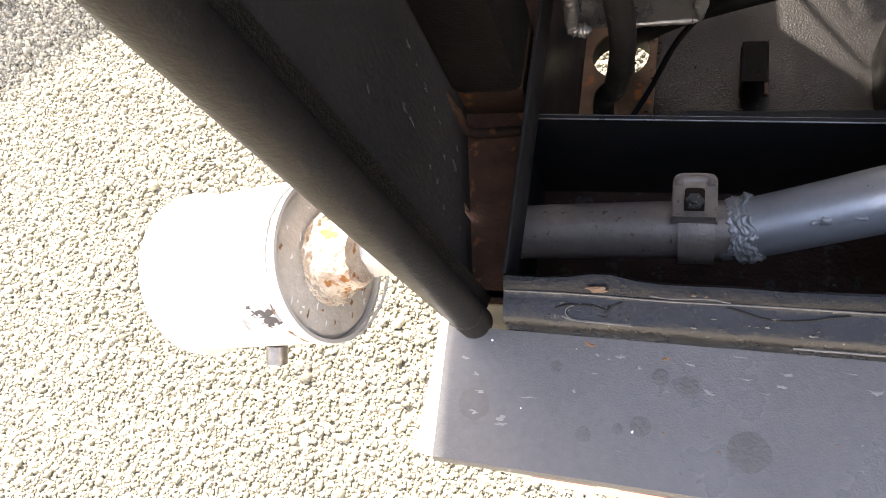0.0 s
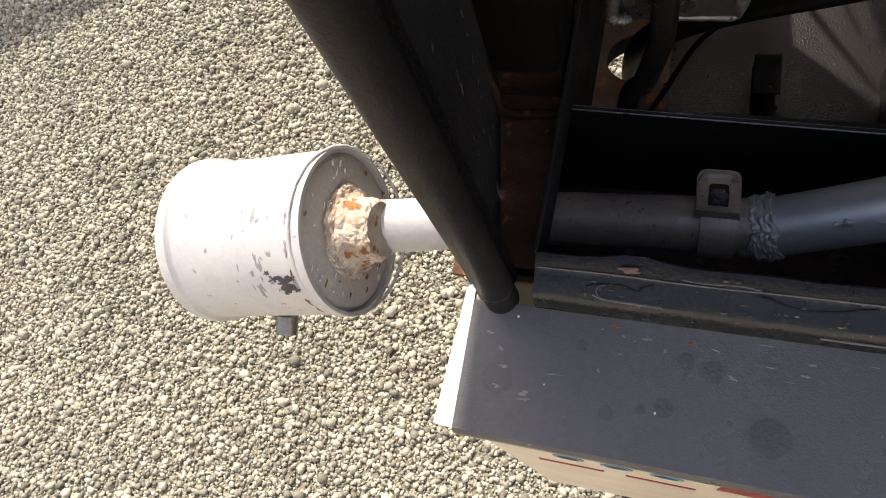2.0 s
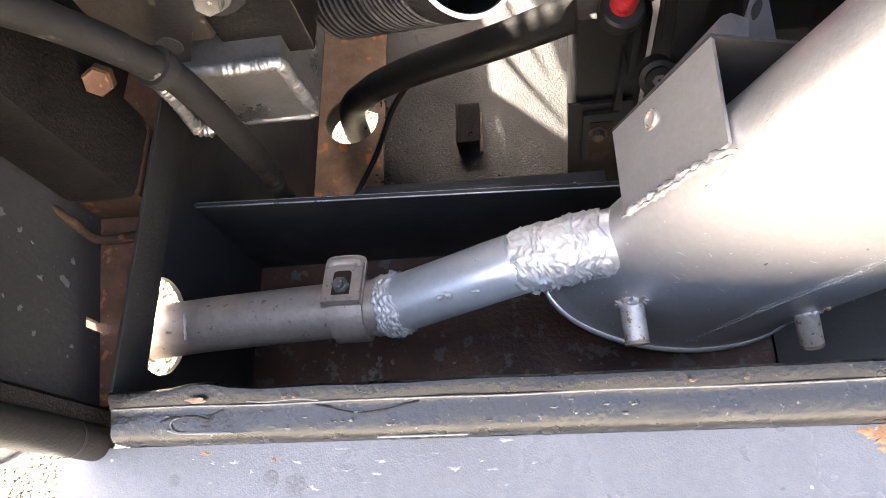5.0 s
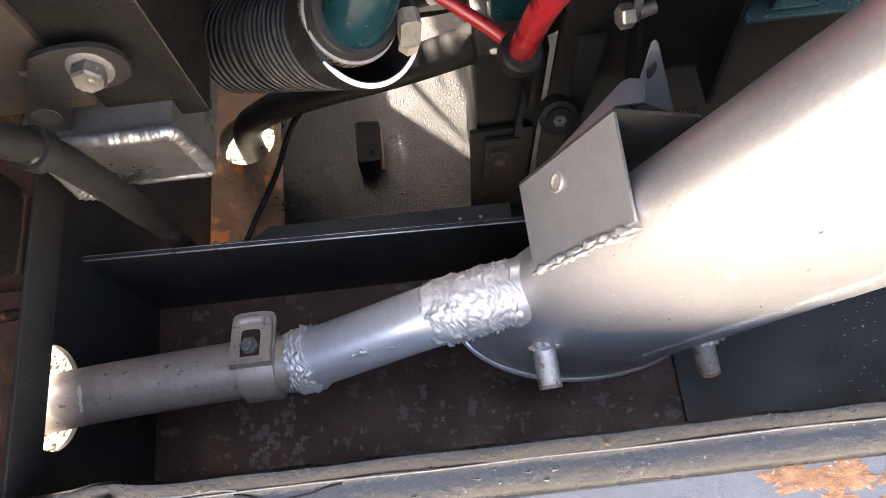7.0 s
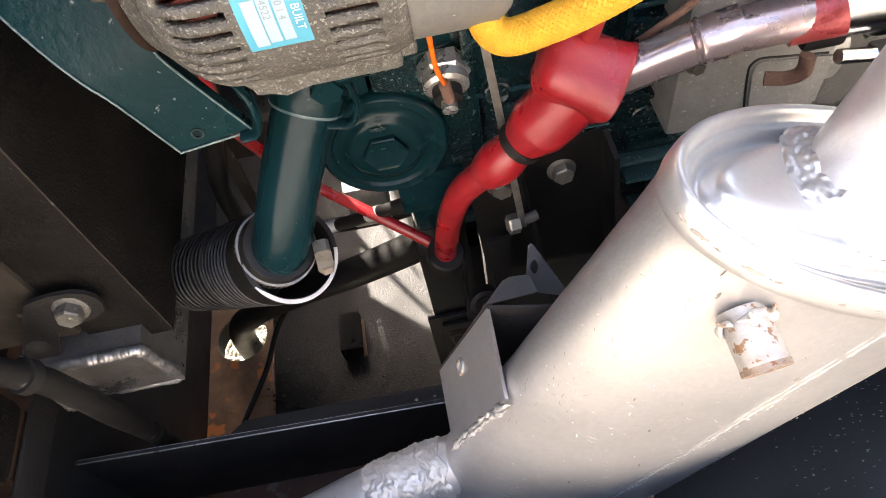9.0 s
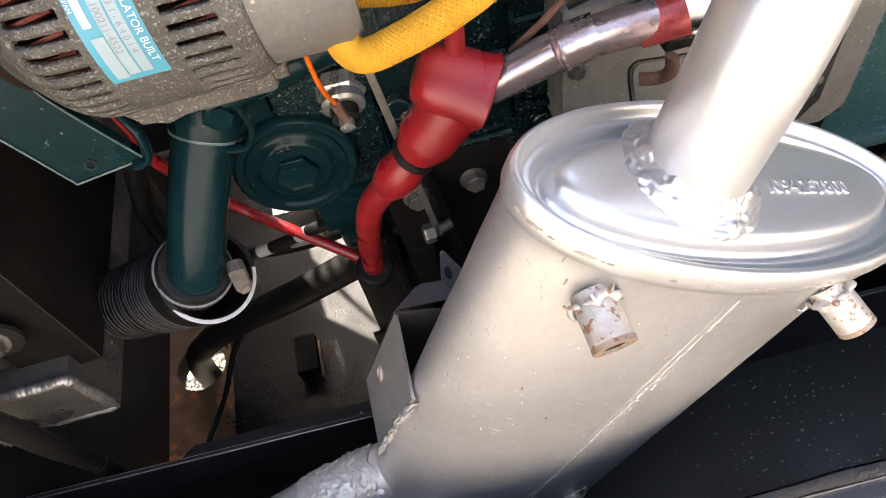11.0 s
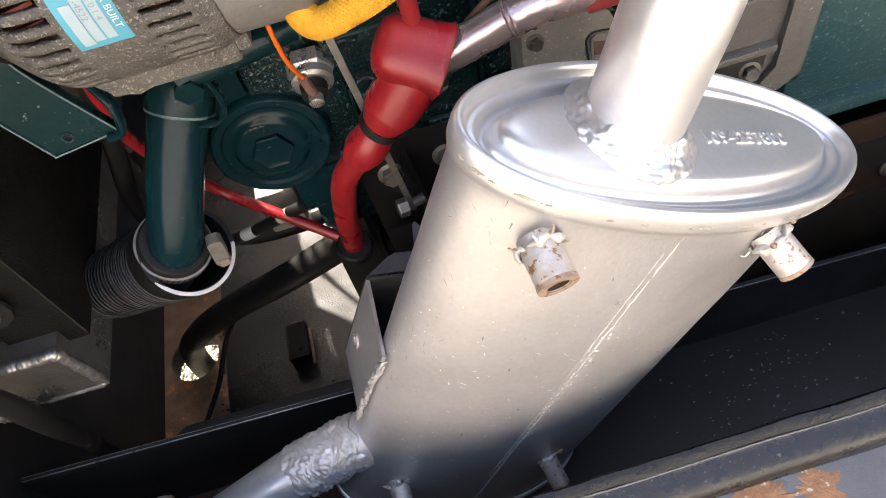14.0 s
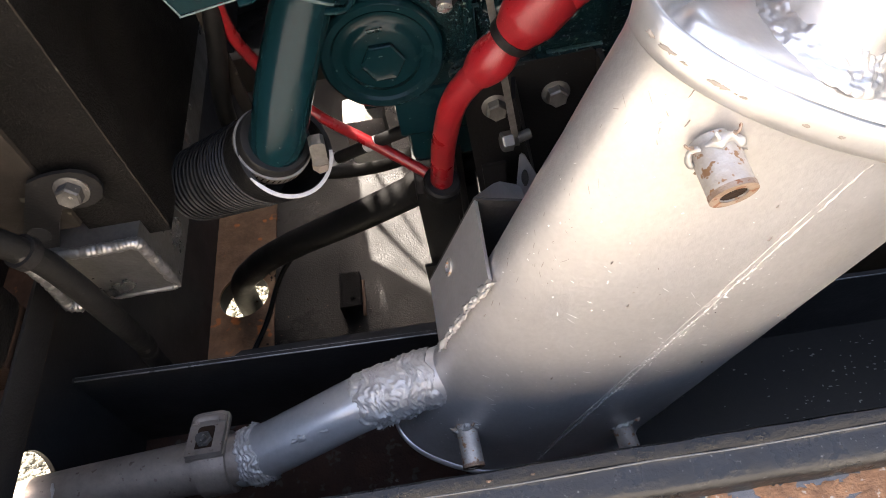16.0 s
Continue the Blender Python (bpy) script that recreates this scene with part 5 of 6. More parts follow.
# ---- coolant hose and teal elbow ----
ch = thing("coolant_hose", (0.16, 0.22, 0.72), "black ribbed coolant hose with a cut pale end", "hose")
ring_c, ring_n = Vector((0.2127, 0.2201, 0.7632)), Vector((0.550, -0.417, 0.724)).normalized()
far_c = Vector((0.1215, 0.2660, 0.6985))
far_n = (ring_c - far_c).normalized()
HOSE_LEN = (ring_c - far_c).length


def hose_ring(k, r, bm, seg=80, wob=0.0):
    """A ring of the coolant hose; k from 0 at the slanting open end to 1 at the far end."""
    n = ring_n.lerp(far_n, min(1.0, k * 1.6)).normalized()
    u, v, n = basis(n)
    c = ring_c.lerp(far_c, k)
    return [bm.verts.new(c + (r + wob * noise.noise(Vector((math.cos(t) * 2 + k * 9, math.sin(t) * 2, k * 30)))) * (math.cos(t) * u + math.sin(t) * v)) for t in [2 * math.pi * i / seg for i in range(seg)]]


def ring_faces(bm, rings):
    for a, b in zip(rings, rings[1:]):
        for i in range(len(a)):
            bm.faces.new((a[i], a[(i + 1) % len(a)], b[(i + 1) % len(a)], b[i]))


bm = bmesh.new()
rings = [hose_ring(0.34, 0.0270, bm), hose_ring(0.02, 0.0296, bm), hose_ring(0.0, 0.0298, bm), hose_ring(0.0, 0.0331, bm), hose_ring(0.03, 0.0333, bm)]
k = 0.16
while k < 0.965:
    r = 0.0333 - 0.0045 * k
    d = 0.0016 if k < 0.45 else 0.0022
    rings += [hose_ring(k, r, bm, wob=0.0006), hose_ring(k + 0.008, r - d, bm, wob=0.0008), hose_ring(k + 0.016, r - d, bm, wob=0.0008), hose_ring(k + 0.022, r, bm, wob=0.0006)]
    k += 0.040 if k < 0.45 else 0.052
rings.append(hose_ring(1.0, 0.0275, bm))
ring_faces(bm, rings)
bm.faces.new(rings[0])
bm.faces.new(list(reversed(rings[-1])))
part("hose", bm, M_COOLHOSE, ch)
e1 = (Vector((0.2411, 0.2216, 0.7539)) - ring_c)
e1 = (e1 - ring_n * e1.dot(ring_n)).normalized()
e2 = ring_n.cross(e1)
if e2.dot(Vector((0.212, 0.183, 0.759)) - ring_c) < 0:
    e2 = -e2
bm = bmesh.new()
arc = []
for i in range(49):
    t = -0.12 + 2.55 * i / 48
    w = e1 * math.cos(t) + e2 * math.sin(t)
    thin = 0.0027 * min(1.0, 0.35 + 6 * (1 - i / 48)) 
    arc.append([bm.verts.new(ring_c + w * r + ring_n * h) for r, h in ((0.0331, 0.0), (0.0328, 0.0008), (0.0331 - thin, 0.0008), (0.0330 - thin, -0.004))])
for a, b in zip(arc, arc[1:]):
    for j in range(4):
        bm.faces.new((a[j], a[(j + 1) % 4], b[(j + 1) % 4], b[j]))
bm.faces.new(arc[0])
bm.faces.new(list(reversed(arc[-1])))
part("cut_edge", bm, M_CUT_SUNPATCH, ch, "pale cut edge")
el_c, el_n = Vector((0.2080, 0.2205, 0.7738)), Vector((0.476, -0.380, 0.790)).normalized()
part("inner_hose", lathe(el_c, -el_n, [(-0.003, 0.0200), (-0.003, 0.0228), (-0.0005, 0.0246), (0.018, 0.0250), (0.018, 0.0200)], 48), M_RUBBER, ch, "black inner hose end")
part("hose_clamp", lathe(el_c - el_n * 0.008, -el_n, [(-0.0045, 0.0250), (-0.0045, 0.0262), (0.0045, 0.0262), (0.0045, 0.0250)], 48), M_STEEL, ch, "perforated steel worm clamp")
sl_u, sl_v, _ = basis(el_n)
for i in range(44):
    t = 2 * math.pi * i / 44
    w = math.cos(t) * sl_u + math.sin(t) * sl_v
    g = el_n.cross(w)
    p = el_c - el_n * 0.008 + w * 0.0262
    part("slot", prism([p - g * 0.0011 - el_n * 0.0024, p - g * 0.0003 + el_n * 0.0024, p + g * 0.0007 + el_n * 0.0024, p - g * 0.0001 - el_n * 0.0024], w * 0.0002), M_RUST, ch)
ho = Vector((0.2290, 0.2100, 0.7555))
hx = (Vector((0.236, 0.207, 0.776)) - Vector((0.2335, 0.2075, 0.7545))).normalized()
hy = (Vector((0.3, -0.06, 1.1)) - ho).normalized()
hy = (hy - hx * hy.dot(hx)).normalized()
hz = hx.cross(hy)
at = Vector((0.2345, 0.2075, 0.7590))
part("clamp_housing", prism([at + hx * a + hz * b for a, b in ((-0.002, -0.0052), (0.016, -0.0052), (0.018, -0.003), (0.018, 0.003), (0.016, 0.0052), (-0.002, 0.0052))], -hy * 0.009), M_STEEL, ch, bevel=0.001)
part("clamp_screw", lathe(at - hx * 0.0025 - hy * 0.004, -hx, [(0, 0.0058), (0.006, 0.0058), (0.007, 0.005), (0.007, 0.0035), (0.006, 0)], 6), M_PIPE, ch, "rust-tinged screw head", smooth=15)

# ---- engine ----
eng = thing("engine", (0.5, 0.45, 0.62), "small dark teal painted diesel engine with dusty castings", "engine")
YF = 0.292
bm = box((0.285, YF, 0.705), (0.70, 0.62, 1.02))
part("block", bm, M_TEALCAST, eng, bevel=0.006)
part("front_cover", box((0.232, YF + 0.001, 0.776), (0.2848, 0.60, 1.02)), M_TEAL, eng, bevel=0.005)
part("sump", box((0.29, YF + 0.012, 0.64), (0.70, 0.60, 0.705)), M_TEAL, eng, bevel=0.006)
part("pad", box((0.285, YF - 0.004, 0.690), (0.345, YF + 0.02, 0.735)), M_TEAL, eng, bevel=0.003)


def rib(lo, hi, b=0.002):
    part("rib", box(lo, hi), M_TEALCAST, eng, bevel=b)


rib((0.330, YF - 0.006, 0.742), (0.50, YF, 0.748))
rib((0.448, YF - 0.008, 0.756), (0.452, YF, 0.86), 0.0012)
rib((0.488, YF - 0.008, 0.756), (0.492, YF, 0.86), 0.0012)
rib((0.448, YF - 0.008, 0.770), (0.492, YF, 0.775), 0.0012)
rib((0.448, YF - 0.008, 0.835), (0.492, YF, 0.840), 0.0012)
rib((0.456, YF - 0.004, 0.778), (0.484, YF, 0.832), 0.002)
rib((0.405, YF - 0.005, 0.800), (0.440, YF, 0.806), 0.001)
rib((0.395, YF - 0.005, 0.815), (0.43, YF, 0.820), 0.001)
rib((0.46, YF - 0.006, 0.716), (0.57, YF, 0.724), 0.002)
rib((0.46, YF - 0.006, 0.732), (0.57, YF, 0.738), 0.002)
rib((0.345, YF - 0.010, 0.745), (0.352, YF, 0.90), 0.002)
rib((0.500, YF - 0.007, 0.756), (0.504, YF, 0.86), 0.0012)
rib((0.540, YF - 0.007, 0.756), (0.544, YF, 0.86), 0.0012)
rib((0.500, YF - 0.007, 0.790), (0.544, YF, 0.795), 0.0012)
rib((0.356, YF - 0.006, 0.758), (0.440, YF, 0.763), 0.0015)
rib((0.356, YF - 0.007, 0.778), (0.395, YF, 0.790), 0.003)
rib((0.400, YF - 0.012, 0.842), (0.436, YF, 0.870), 0.004)
rib((0.440, YF - 0.009, 0.866), (0.56, YF, 0.874), 0.002)
rib((0.456, YF - 0.008, 0.880), (0.500, YF, 0.925), 0.004)
# Thin ribs in lighter dusty teal, standing in for their bright edge highlights.
for lo, hi in (((0.352, 0.752), (0.3535, 0.800)), ((0.352, 0.7985), (0.398, 0.800)), ((0.398, 0.752), (0.3995, 0.800)), ((0.404, 0.748), (0.446, 0.7495)), ((0.404, 0.824), (0.446, 0.8255)), ((0.506, 0.762), (0.536, 0.7635)), ((0.506, 0.848), (0.536, 0.8495)), ((0.452, 0.845), (0.488, 0.8465)), ((0.352, 0.845), (0.392, 0.8465)), ((0.366, 0.862), (0.3675, 0.90))):
    part("rib", box((lo[0], YF - 0.0035, lo[1]), (hi[0], YF, hi[1])), M_TEALDUSTLIT, eng, bevel=0.0006)
for lo, hi in (((0.454, 0.6985), (0.565, 0.7030)), ((0.464, 0.6755), (0.565, 0.6800)), ((0.489, 0.6680), (0.524, 0.6715)), ((0.489, 0.6425), (0.524, 0.6455)), ((0.489, 0.6456), (0.4925, 0.6679)), ((0.5205, 0.6456), (0.524, 0.6679)), ((0.474, 0.6300), (0.560, 0.6345)), ((0.500, 0.7035), (0.5045, 0.7400)), ((0.520, 0.7085), (0.565, 0.7125))):
    part("rib", box((lo[0], YF - 0.006, lo[1]), (hi[0], YF + 0.014, hi[1])), M_TEALDUSTLIT, eng, bevel=0.0012)
for bx, bz in ((0.366, 0.800), (0.418, 0.784), (0.444, 0.812), (0.495, 0.842), (0.470, 0.750)):
    part("core_plug", lathe((bx, YF + 0.001, bz), (0, -1, 0.03), [(0, 0.0095), (0.005, 0.0092), (0.006, 0.008), (0.0045, 0.006), (0.0045, 0)], 28), M_TEALCAST, eng)
# round side cover with hexagon
cov = Vector((0.2850, 0.2840, 0.7730))
cn = Vector((0, -1, 0.05))
cover = part("side_cover", lathe(cov + Vector((0, 0.012, 0)), cn, [(0, 0.0455), (0.008, 0.0455), (0.0105, 0.0445), (0.0120, 0.0425), (0.0115, 0.0375), (0.0095, 0.0355), (0.0092, 0.0300), (0.0105, 0.0275), (0.0125, 0.0255), (0.0130, 0.0230), (0.0130, 0.0)], 72), M_TEAL, eng)
part("hexagon", lathe(cov + cn * 0.0008, cn, [(0, 0.0160), (0.0040, 0.0160), (0.0048, 0.0150), (0.0040, 0.0120), (0.0036, 0)], 6), M_TEAL, cover, smooth=15)
part("cast_mark", box((0.279, 0.2705, 0.8055), (0.290, 0.2720, 0.8085)), M_TEALCAST, cover, bevel=0.0006)
# water elbow
part("water_elbow", tube([(0.268, 0.300, 0.885), (0.2640, 0.272, 0.873), (0.2490, 0.2530, 0.852), (0.2270, 0.2310, 0.812), (0.2120, 0.2195, 0.7795), (0.2000, 0.2230, 0.760), (0.183, 0.235, 0.743)], 0.0184, 48), M_TEAL, eng, "glossy teal water elbow")
part("elbow_collar", lathe((0.2515, 0.2565, 0.8545), (0.042, 0.045, 0.082), [(-0.004, 0.0182), (-0.004, 0.0205), (-0.001, 0.0216), (0.016, 0.0228), (0.02, 0.0205)], 40), M_TEAL, eng)
part("worn_edge", lathe((0.2515, 0.2565, 0.8545), (0.042, 0.045, 0.082), [(-0.0042, 0.0200), (-0.0040, 0.02085), (-0.0030, 0.0214), (-0.0022, 0.0212)], 40), M_PALESTEEL, eng, "pale worn rim")
part("pipe_stay", tube([(0.262, 0.242, 0.848), (0.275, 0.238, 0.850), (0.281, 0.240, 0.862), (0.277, 0.244, 0.882)], 0.0042, 12, squash=0.5), M_TEAL, eng)
part("alternator_arm", rod((0.262, 0.242, 0.884), (0.335, 0.262, 0.884), 0.0105, 24), M_TEAL, eng)
part("oil_pipe", rod((0.268, 0.243, 0.879), (0.268, 0.233, 0.878), 0.009, 6), M_TEAL, eng)

# belt guard: curved teal strap left of the alternator
left = spline([(0.116, 0.256, 1.0044), (0.1535, 0.220, 0.9574), (0.1690, 0.2085, 0.9370), (0.1790, 0.206, 0.921), (0.1925, 0.207, 0.8835)], 8)
right = spline([(0.1803, 0.256, 1.0104), (0.1990, 0.220, 0.9627), (0.2070, 0.2085, 0.9470), (0.2130, 0.206, 0.932), (0.2320, 0.207, 0.8890)], 8)
bm = bmesh.new()
rows = []
for p, q in zip(left, right):
    back = Vector((0.004, 0.055, -0.012))
    rows.append([bm.verts.new(p), bm.verts.new(q), bm.verts.new(q + back * 0.1), bm.verts.new(p + back)])
for a, b in zip(rows, rows[1:]):
    for k in range(4):
        bm.faces.new((a[k], a[(k + 1) % 4], b[(k + 1) % 4], b[k]))
bm.faces.new(rows[0])
bm.faces.new(list(reversed(rows[-1])))
guard = part("belt_guard", bm, M_TEALDULL, eng, "teal sheet belt guard", bevel=0.0015)
part("guard_hook", tube([(0.226, 0.207, 0.886), (0.234, 0.206, 0.889), (0.236, 0.209, 0.902), (0.230, 0.215, 0.918)], 0.0055, 12, squash=0.45), M_TEAL, guard)

part("worn_edge", tube([p + Vector((0.0006, -0.0008, -0.0004)) for p in left], 0.0006, 8, 2), M_PALESTEEL, guard, "pale worn paint edge")
part("worn_edge", tube([left[-1].lerp(right[-1], i / 6) + Vector((0, -0.0008, -0.0006)) for i in range(7)], 0.0006, 8, 2), M_PALESTEEL, guard, "pale worn paint edge")
part("worn_edge", tube([p + Vector((-0.0006, -0.0008, 0.0004)) for p in right], 0.0005, 8, 2), M_PALESTEEL, guard, "pale worn paint edge")
part("guard_eye", lathe((0.2060, 0.2065, 0.8935), (0.05, -1, 0.1), [(0, 0.0034), (0.0008, 0.0034), (0.0008, 0.0022), (0, 0.0022)], 20), M_TEAL, guard)

# ---- alternator ----
M_RUSTPULLEY = material("rust_brown_pulley", (0.030, 0.016, 0.011), (0.016, 0.010, 0.008), rough=0.6, grain=200, patch=30, bump=0.3, spec=0.3)
alt = thing("alternator", (0.27, 0.225, 0.92), "dusty cast aluminium alternator with vent slots and a blue label", "alternator")
AC, AR = Vector((0.2, 0.2290, 0.9780)), 0.0620
bm = bmesh.new()
na, nx = 192, 48
x0, x1 = 0.222, 0.318
grid = []
for i in range(nx + 1):
    x = x0 + (x1 - x0) * i / nx
    s = (x - x0) / (x1 - x0)
    r = AR * (1 - 0.16 * max(0, 0.22 - s) / 0.22 * max(0, 0.22 - s) / 0.22 * 1.2 - 0.06 * max(0, s - 0.9) / 0.1)
    grid.append([bm.verts.new((x, AC.y + r * math.sin(2 * math.pi * k / na), AC.z + r * math.cos(2 * math.pi * k / na))) for k in range(na)])
for i in range(nx):
    x = x0 + (x1 - x0) * (i + 0.5) / nx
    for k in range(na):
        down = (2 * math.pi * (k + 0.5) / na) % (2 * math.pi)
        slot = k % 4 < 2 and (0.2300 < x < 0.2550 or 0.2890 < x < 0.3080) and (down < 2.35 or down > 3.90)
        if not slot:
            bm.faces.new((grid[i][k], grid[i][(k + 1) % na], grid[i + 1][(k + 1) % na], grid[i + 1][k]))
body = part("housing", bm, M_ALU, alt, smooth=50)
mod = body.modifiers.new("thickness", "SOLIDIFY")
mod.thickness, mod.offset = 0.004, -1
part("stator", lathe((0.226, AC.y, AC.z), (1, 0, 0), [(0, 0.046), (0.088, 0.046), (0.088, 0)], 48), M_BLACK, alt)
bm = bmesh.new()
for xs in (0.2305, 0.290):
    for k in range(70):
        a = 2 * math.pi * k / 70
        p = Vector((xs, AC.y + 0.0500 * math.sin(a), AC.z + 0.0500 * math.cos(a)))
        rod(p, p + Vector((0.018, 0.003 * math.cos(a), -0.003 * math.sin(a))), 0.0017, 6, bm=bm)
tagged(part("winding", bm, M_COPPER, alt, "copper windings"), kind="stuff")
part("pulley", lathe((0.2075, AC.y, AC.z), (1, 0, 0), [(0, 0.020), (0.0005, 0.038), (0.002, 0.0415), (0.006, 0.036), (0.010, 0.0415), (0.012, 0.040), (0.0125, 0.02), (0.014, 0.02)], 48), M_RUSTPULLEY, alt, "rust-brown belt pulley")
part("rear_cover", lathe((0.318, AC.y, AC.z), (1, 0, 0), [(0, 0.0575), (0.036, 0.0575), (0.042, 0.053), (0.042, 0)], 64), M_GREYCAST, alt, "smooth metal rear cover")
part("front_cover", lathe((0.222, AC.y, AC.z), (-1, 0, 0), [(0, 0.05), (0.008, 0.042), (0.012, 0.02), (0.03, 0.018), (0.03, 0)], 48), M_ALU, alt)
foot = box((0.240, 0.205, 0.908), (0.312, 0.245, 0.928))
part("foot", foot, M_ALU, alt, bevel=0.004)
part("skirt", prism([(0.228, 0.200, 0.938), (0.236, 0.200, 0.926), (0.244, 0.200, 0.916), (0.256, 0.200, 0.911), (0.268, 0.200, 0.914), (0.300, 0.200, 0.918), (0.304, 0.200, 0.935), (0.29, 0.200, 0.945), (0.24, 0.200, 0.946)], (0, 0.03, 0)), M_ALU, alt, "scalloped lower skirt", bevel=0.003)
part("lug", box((0.311, 0.206, 0.914), (0.319, 0.22, 0.936)), M_ALU, alt, bevel=0.002)


def alt_patch(name, xa, xb, aa, ab, lift, mat, parent, label=""):
    """A sheet bent round the alternator; angles from straight down towards the viewer, in degrees."""
    b = bmesh.new()
    rows = []
    for i in range(13):
        t = radians(aa + (ab - aa) * i / 12)
        for_r = []
        for x in (xa, xb):
            for h in (lift, -0.001):
                for_r.append(b.verts.new((x, AC.y - (AR + h) * math.sin(t), AC.z - (AR + h) * math.cos(t))))
        rows.append((for_r[0], for_r[2], for_r[3], for_r[1]))
    for p, q in zip(rows, rows[1:]):
        for j in range(4):
            b.faces.new((p[j], p[(j + 1) % 4], q[(j + 1) % 4], q[j]))
    b.faces.new(rows[0])
    b.faces.new(list(reversed(rows[-1])))
    return part(name, b, mat, parent, label)


label = alt_patch("label", 0.2575, 0.2815, 75, 150, 0.0003, M_LABEL, alt, "sky-blue maker's label with white panels")
alt_patch("panel", 0.2660, 0.2705, 78, 148, 0.0006, M_LABELWHITE, label)
alt_patch("panel", 0.2713, 0.2757, 78, 148, 0.0006, M_LABELWHITE, label)
alt_patch("panel", 0.2605, 0.2655, 77, 96, 0.0006, M_LABELWHITE, label)
alt_patch("panel", 0.2628, 0.2655, 118, 148, 0.0006, M_LABELWHITE, label)


def bent_text(text, size, x, start, parent, mat):
    """Printed figures bent round the alternator, reading downwards from the angle start."""
    cu = bpy.data.curves.new("print", "FONT")
    cu.body, cu.size, cu.extrude = text, size, 0.0
    ob = new("print", cu)
    me = bpy.data.meshes.new_from_object(ob)
    bpy.data.objects.remove(ob)
    b = bmesh.new()
    b.from_mesh(me)
    bmesh.ops.subdivide_edges(b, edges=[e for e in b.edges if e.calc_length() > size * 0.4], cuts=2)
    for v in b.verts:
        t = radians(start) - v.co.x / AR
        v.co = Vector((x + v.co.y, AC.y - (AR + 0.0009) * math.sin(t), AC.z - (AR + 0.0009) * math.cos(t)))
    return part("print", b, mat, parent)


bent_text("100211-4522", 0.0040, 0.2667, 108, label, M_INK)
bent_text("1 2 3 1 - 6 4 0 1 4", 0.0038, 0.2721, 113, label, M_INK)
bent_text("REGULATOR BUILT", 0.0044, 0.2774, 117, label, M_LABELTEXT)
bent_text("MADE IN JAPAN", 0.0024, 0.2582, 122, label, M_LABELTEXT)
alt_patch("maker_mark", 0.2604, 0.2635, 100, 126, 0.0008, M_LABELTEXT, label)

# ---- oil pressure switch and orange wire ----
sw = thing("pressure_switch", (0.333, 0.28, 0.83), "zinc oil pressure switch with a black plastic top", "sensor")
sd = Vector((-0.04, -0.95, -0.25)).normalized()
sp = Vector((0.3335, 0.2900, 0.8340))
part("hexagon", lathe(sp, sd, [(0, 0.0165), (0.010, 0.0165), (0.013, 0.014), (0.013, 0)], 6), M_ZINC, sw, smooth=15)
part("collar", lathe(sp + sd * 0.012, sd, [(0, 0.0145), (0.006, 0.0145), (0.008, 0.012), (0.008, 0)], 32), M_ZINC, sw)
part("insulator", lathe(sp + sd * 0.019, sd, [(0, 0.0095), (0.009, 0.009), (0.010, 0.006), (0.010, 0)], 28), M_RUBBER, sw, "black insulator")
part("terminal_screw", lathe(sp + sd * 0.028, sd, [(0, 0.005), (0.007, 0.005), (0.0075, 0.004), (0.0075, 0)], 16), M_ZINC, sw)
wire = thing("orange_wire", (0.33, 0.25, 0.85), "thin orange wire with a crimped ring terminal", "wire")
part("wire", tube([(0.327, 0.235, 0.940), (0.326, 0.234, 0.905), (0.327, 0.240, 0.875), (0.331, 0.250, 0.852)], 0.0015, 12), M_ORANGE, wire)
part("crimp", rod((0.3305, 0.2495, 0.854), (0.3325, 0.2545, 0.836), 0.0034, 14), M_BROWN, wire, "brown crimp sleeve")

# ---- engine mount, bolts, dipstick ----
mount = thing("engine_mount", (0.40, 0.29, 0.60), "black steel engine mounting bracket bolted to the block", "bracket")
part("plate", prism([(0.336, 0.2865, 0.745), (0.438, 0.2855, 0.748), (0.446, 0.2855, 0.738), (0.452, 0.2855, 0.585), (0.345, 0.2865, 0.585)], (0, 0.005, 0)), M_BLACK, mount, bevel=0.001)
part("right_web", prism([(0.440, 0.2855, 0.748), (0.4425, 0.262, 0.740), (0.452, 0.250, 0.585), (0.452, 0.2855, 0.585)], (0.004, 0, 0)), M_BLACK, mount, bevel=0.001)
part("stay", prism([(0.376, 0.2855, 0.735), (0.372, 0.262, 0.735), (0.392, 0.240, 0.59), (0.395, 0.2855, 0.59)], (0.003, 0, 0)), M_BLACK, mount, bevel=0.0008)
hex_bolt("bolt", (0.3630, 0.2865, 0.7080), (0, -1, 0.1), 0.0145, "dull zinc flanged bolt on the engine mount", group="engine mount bolts")
hex_bolt("bolt", (0.4105, 0.2862, 0.7120), (0, -1, 0.1), 0.0145, "dull zinc flanged bolt on the engine mount", group="engine mount bolts")
hex_bolt("bolt", (0.3700, 0.2490, 0.7060), (-1, -0.15, 0.1), 0.0135, "dull zinc bolt with its nut through the dipstick stay", washer=False)
rod_t = thing("threaded_stud", (0.386, 0.25, 0.707), "short threaded zinc stud with nut", "bolt")
part("thread", rod((0.373, 0.2495, 0.7065), (0.3835, 0.252, 0.7072), 0.0042, 16), M_BOLT, rod_t)
dip = thing("dipstick", (0.37, 0.25, 0.70), "flat grey steel dipstick stay", "dipstick")
part("strip", prism([(0.3450, 0.2420, 0.955), (0.3495, 0.2420, 0.955), (0.3750, 0.2480, 0.700), (0.3700, 0.2480, 0.700)], (0, 0.0025, 0)), M_STEEL, dip)

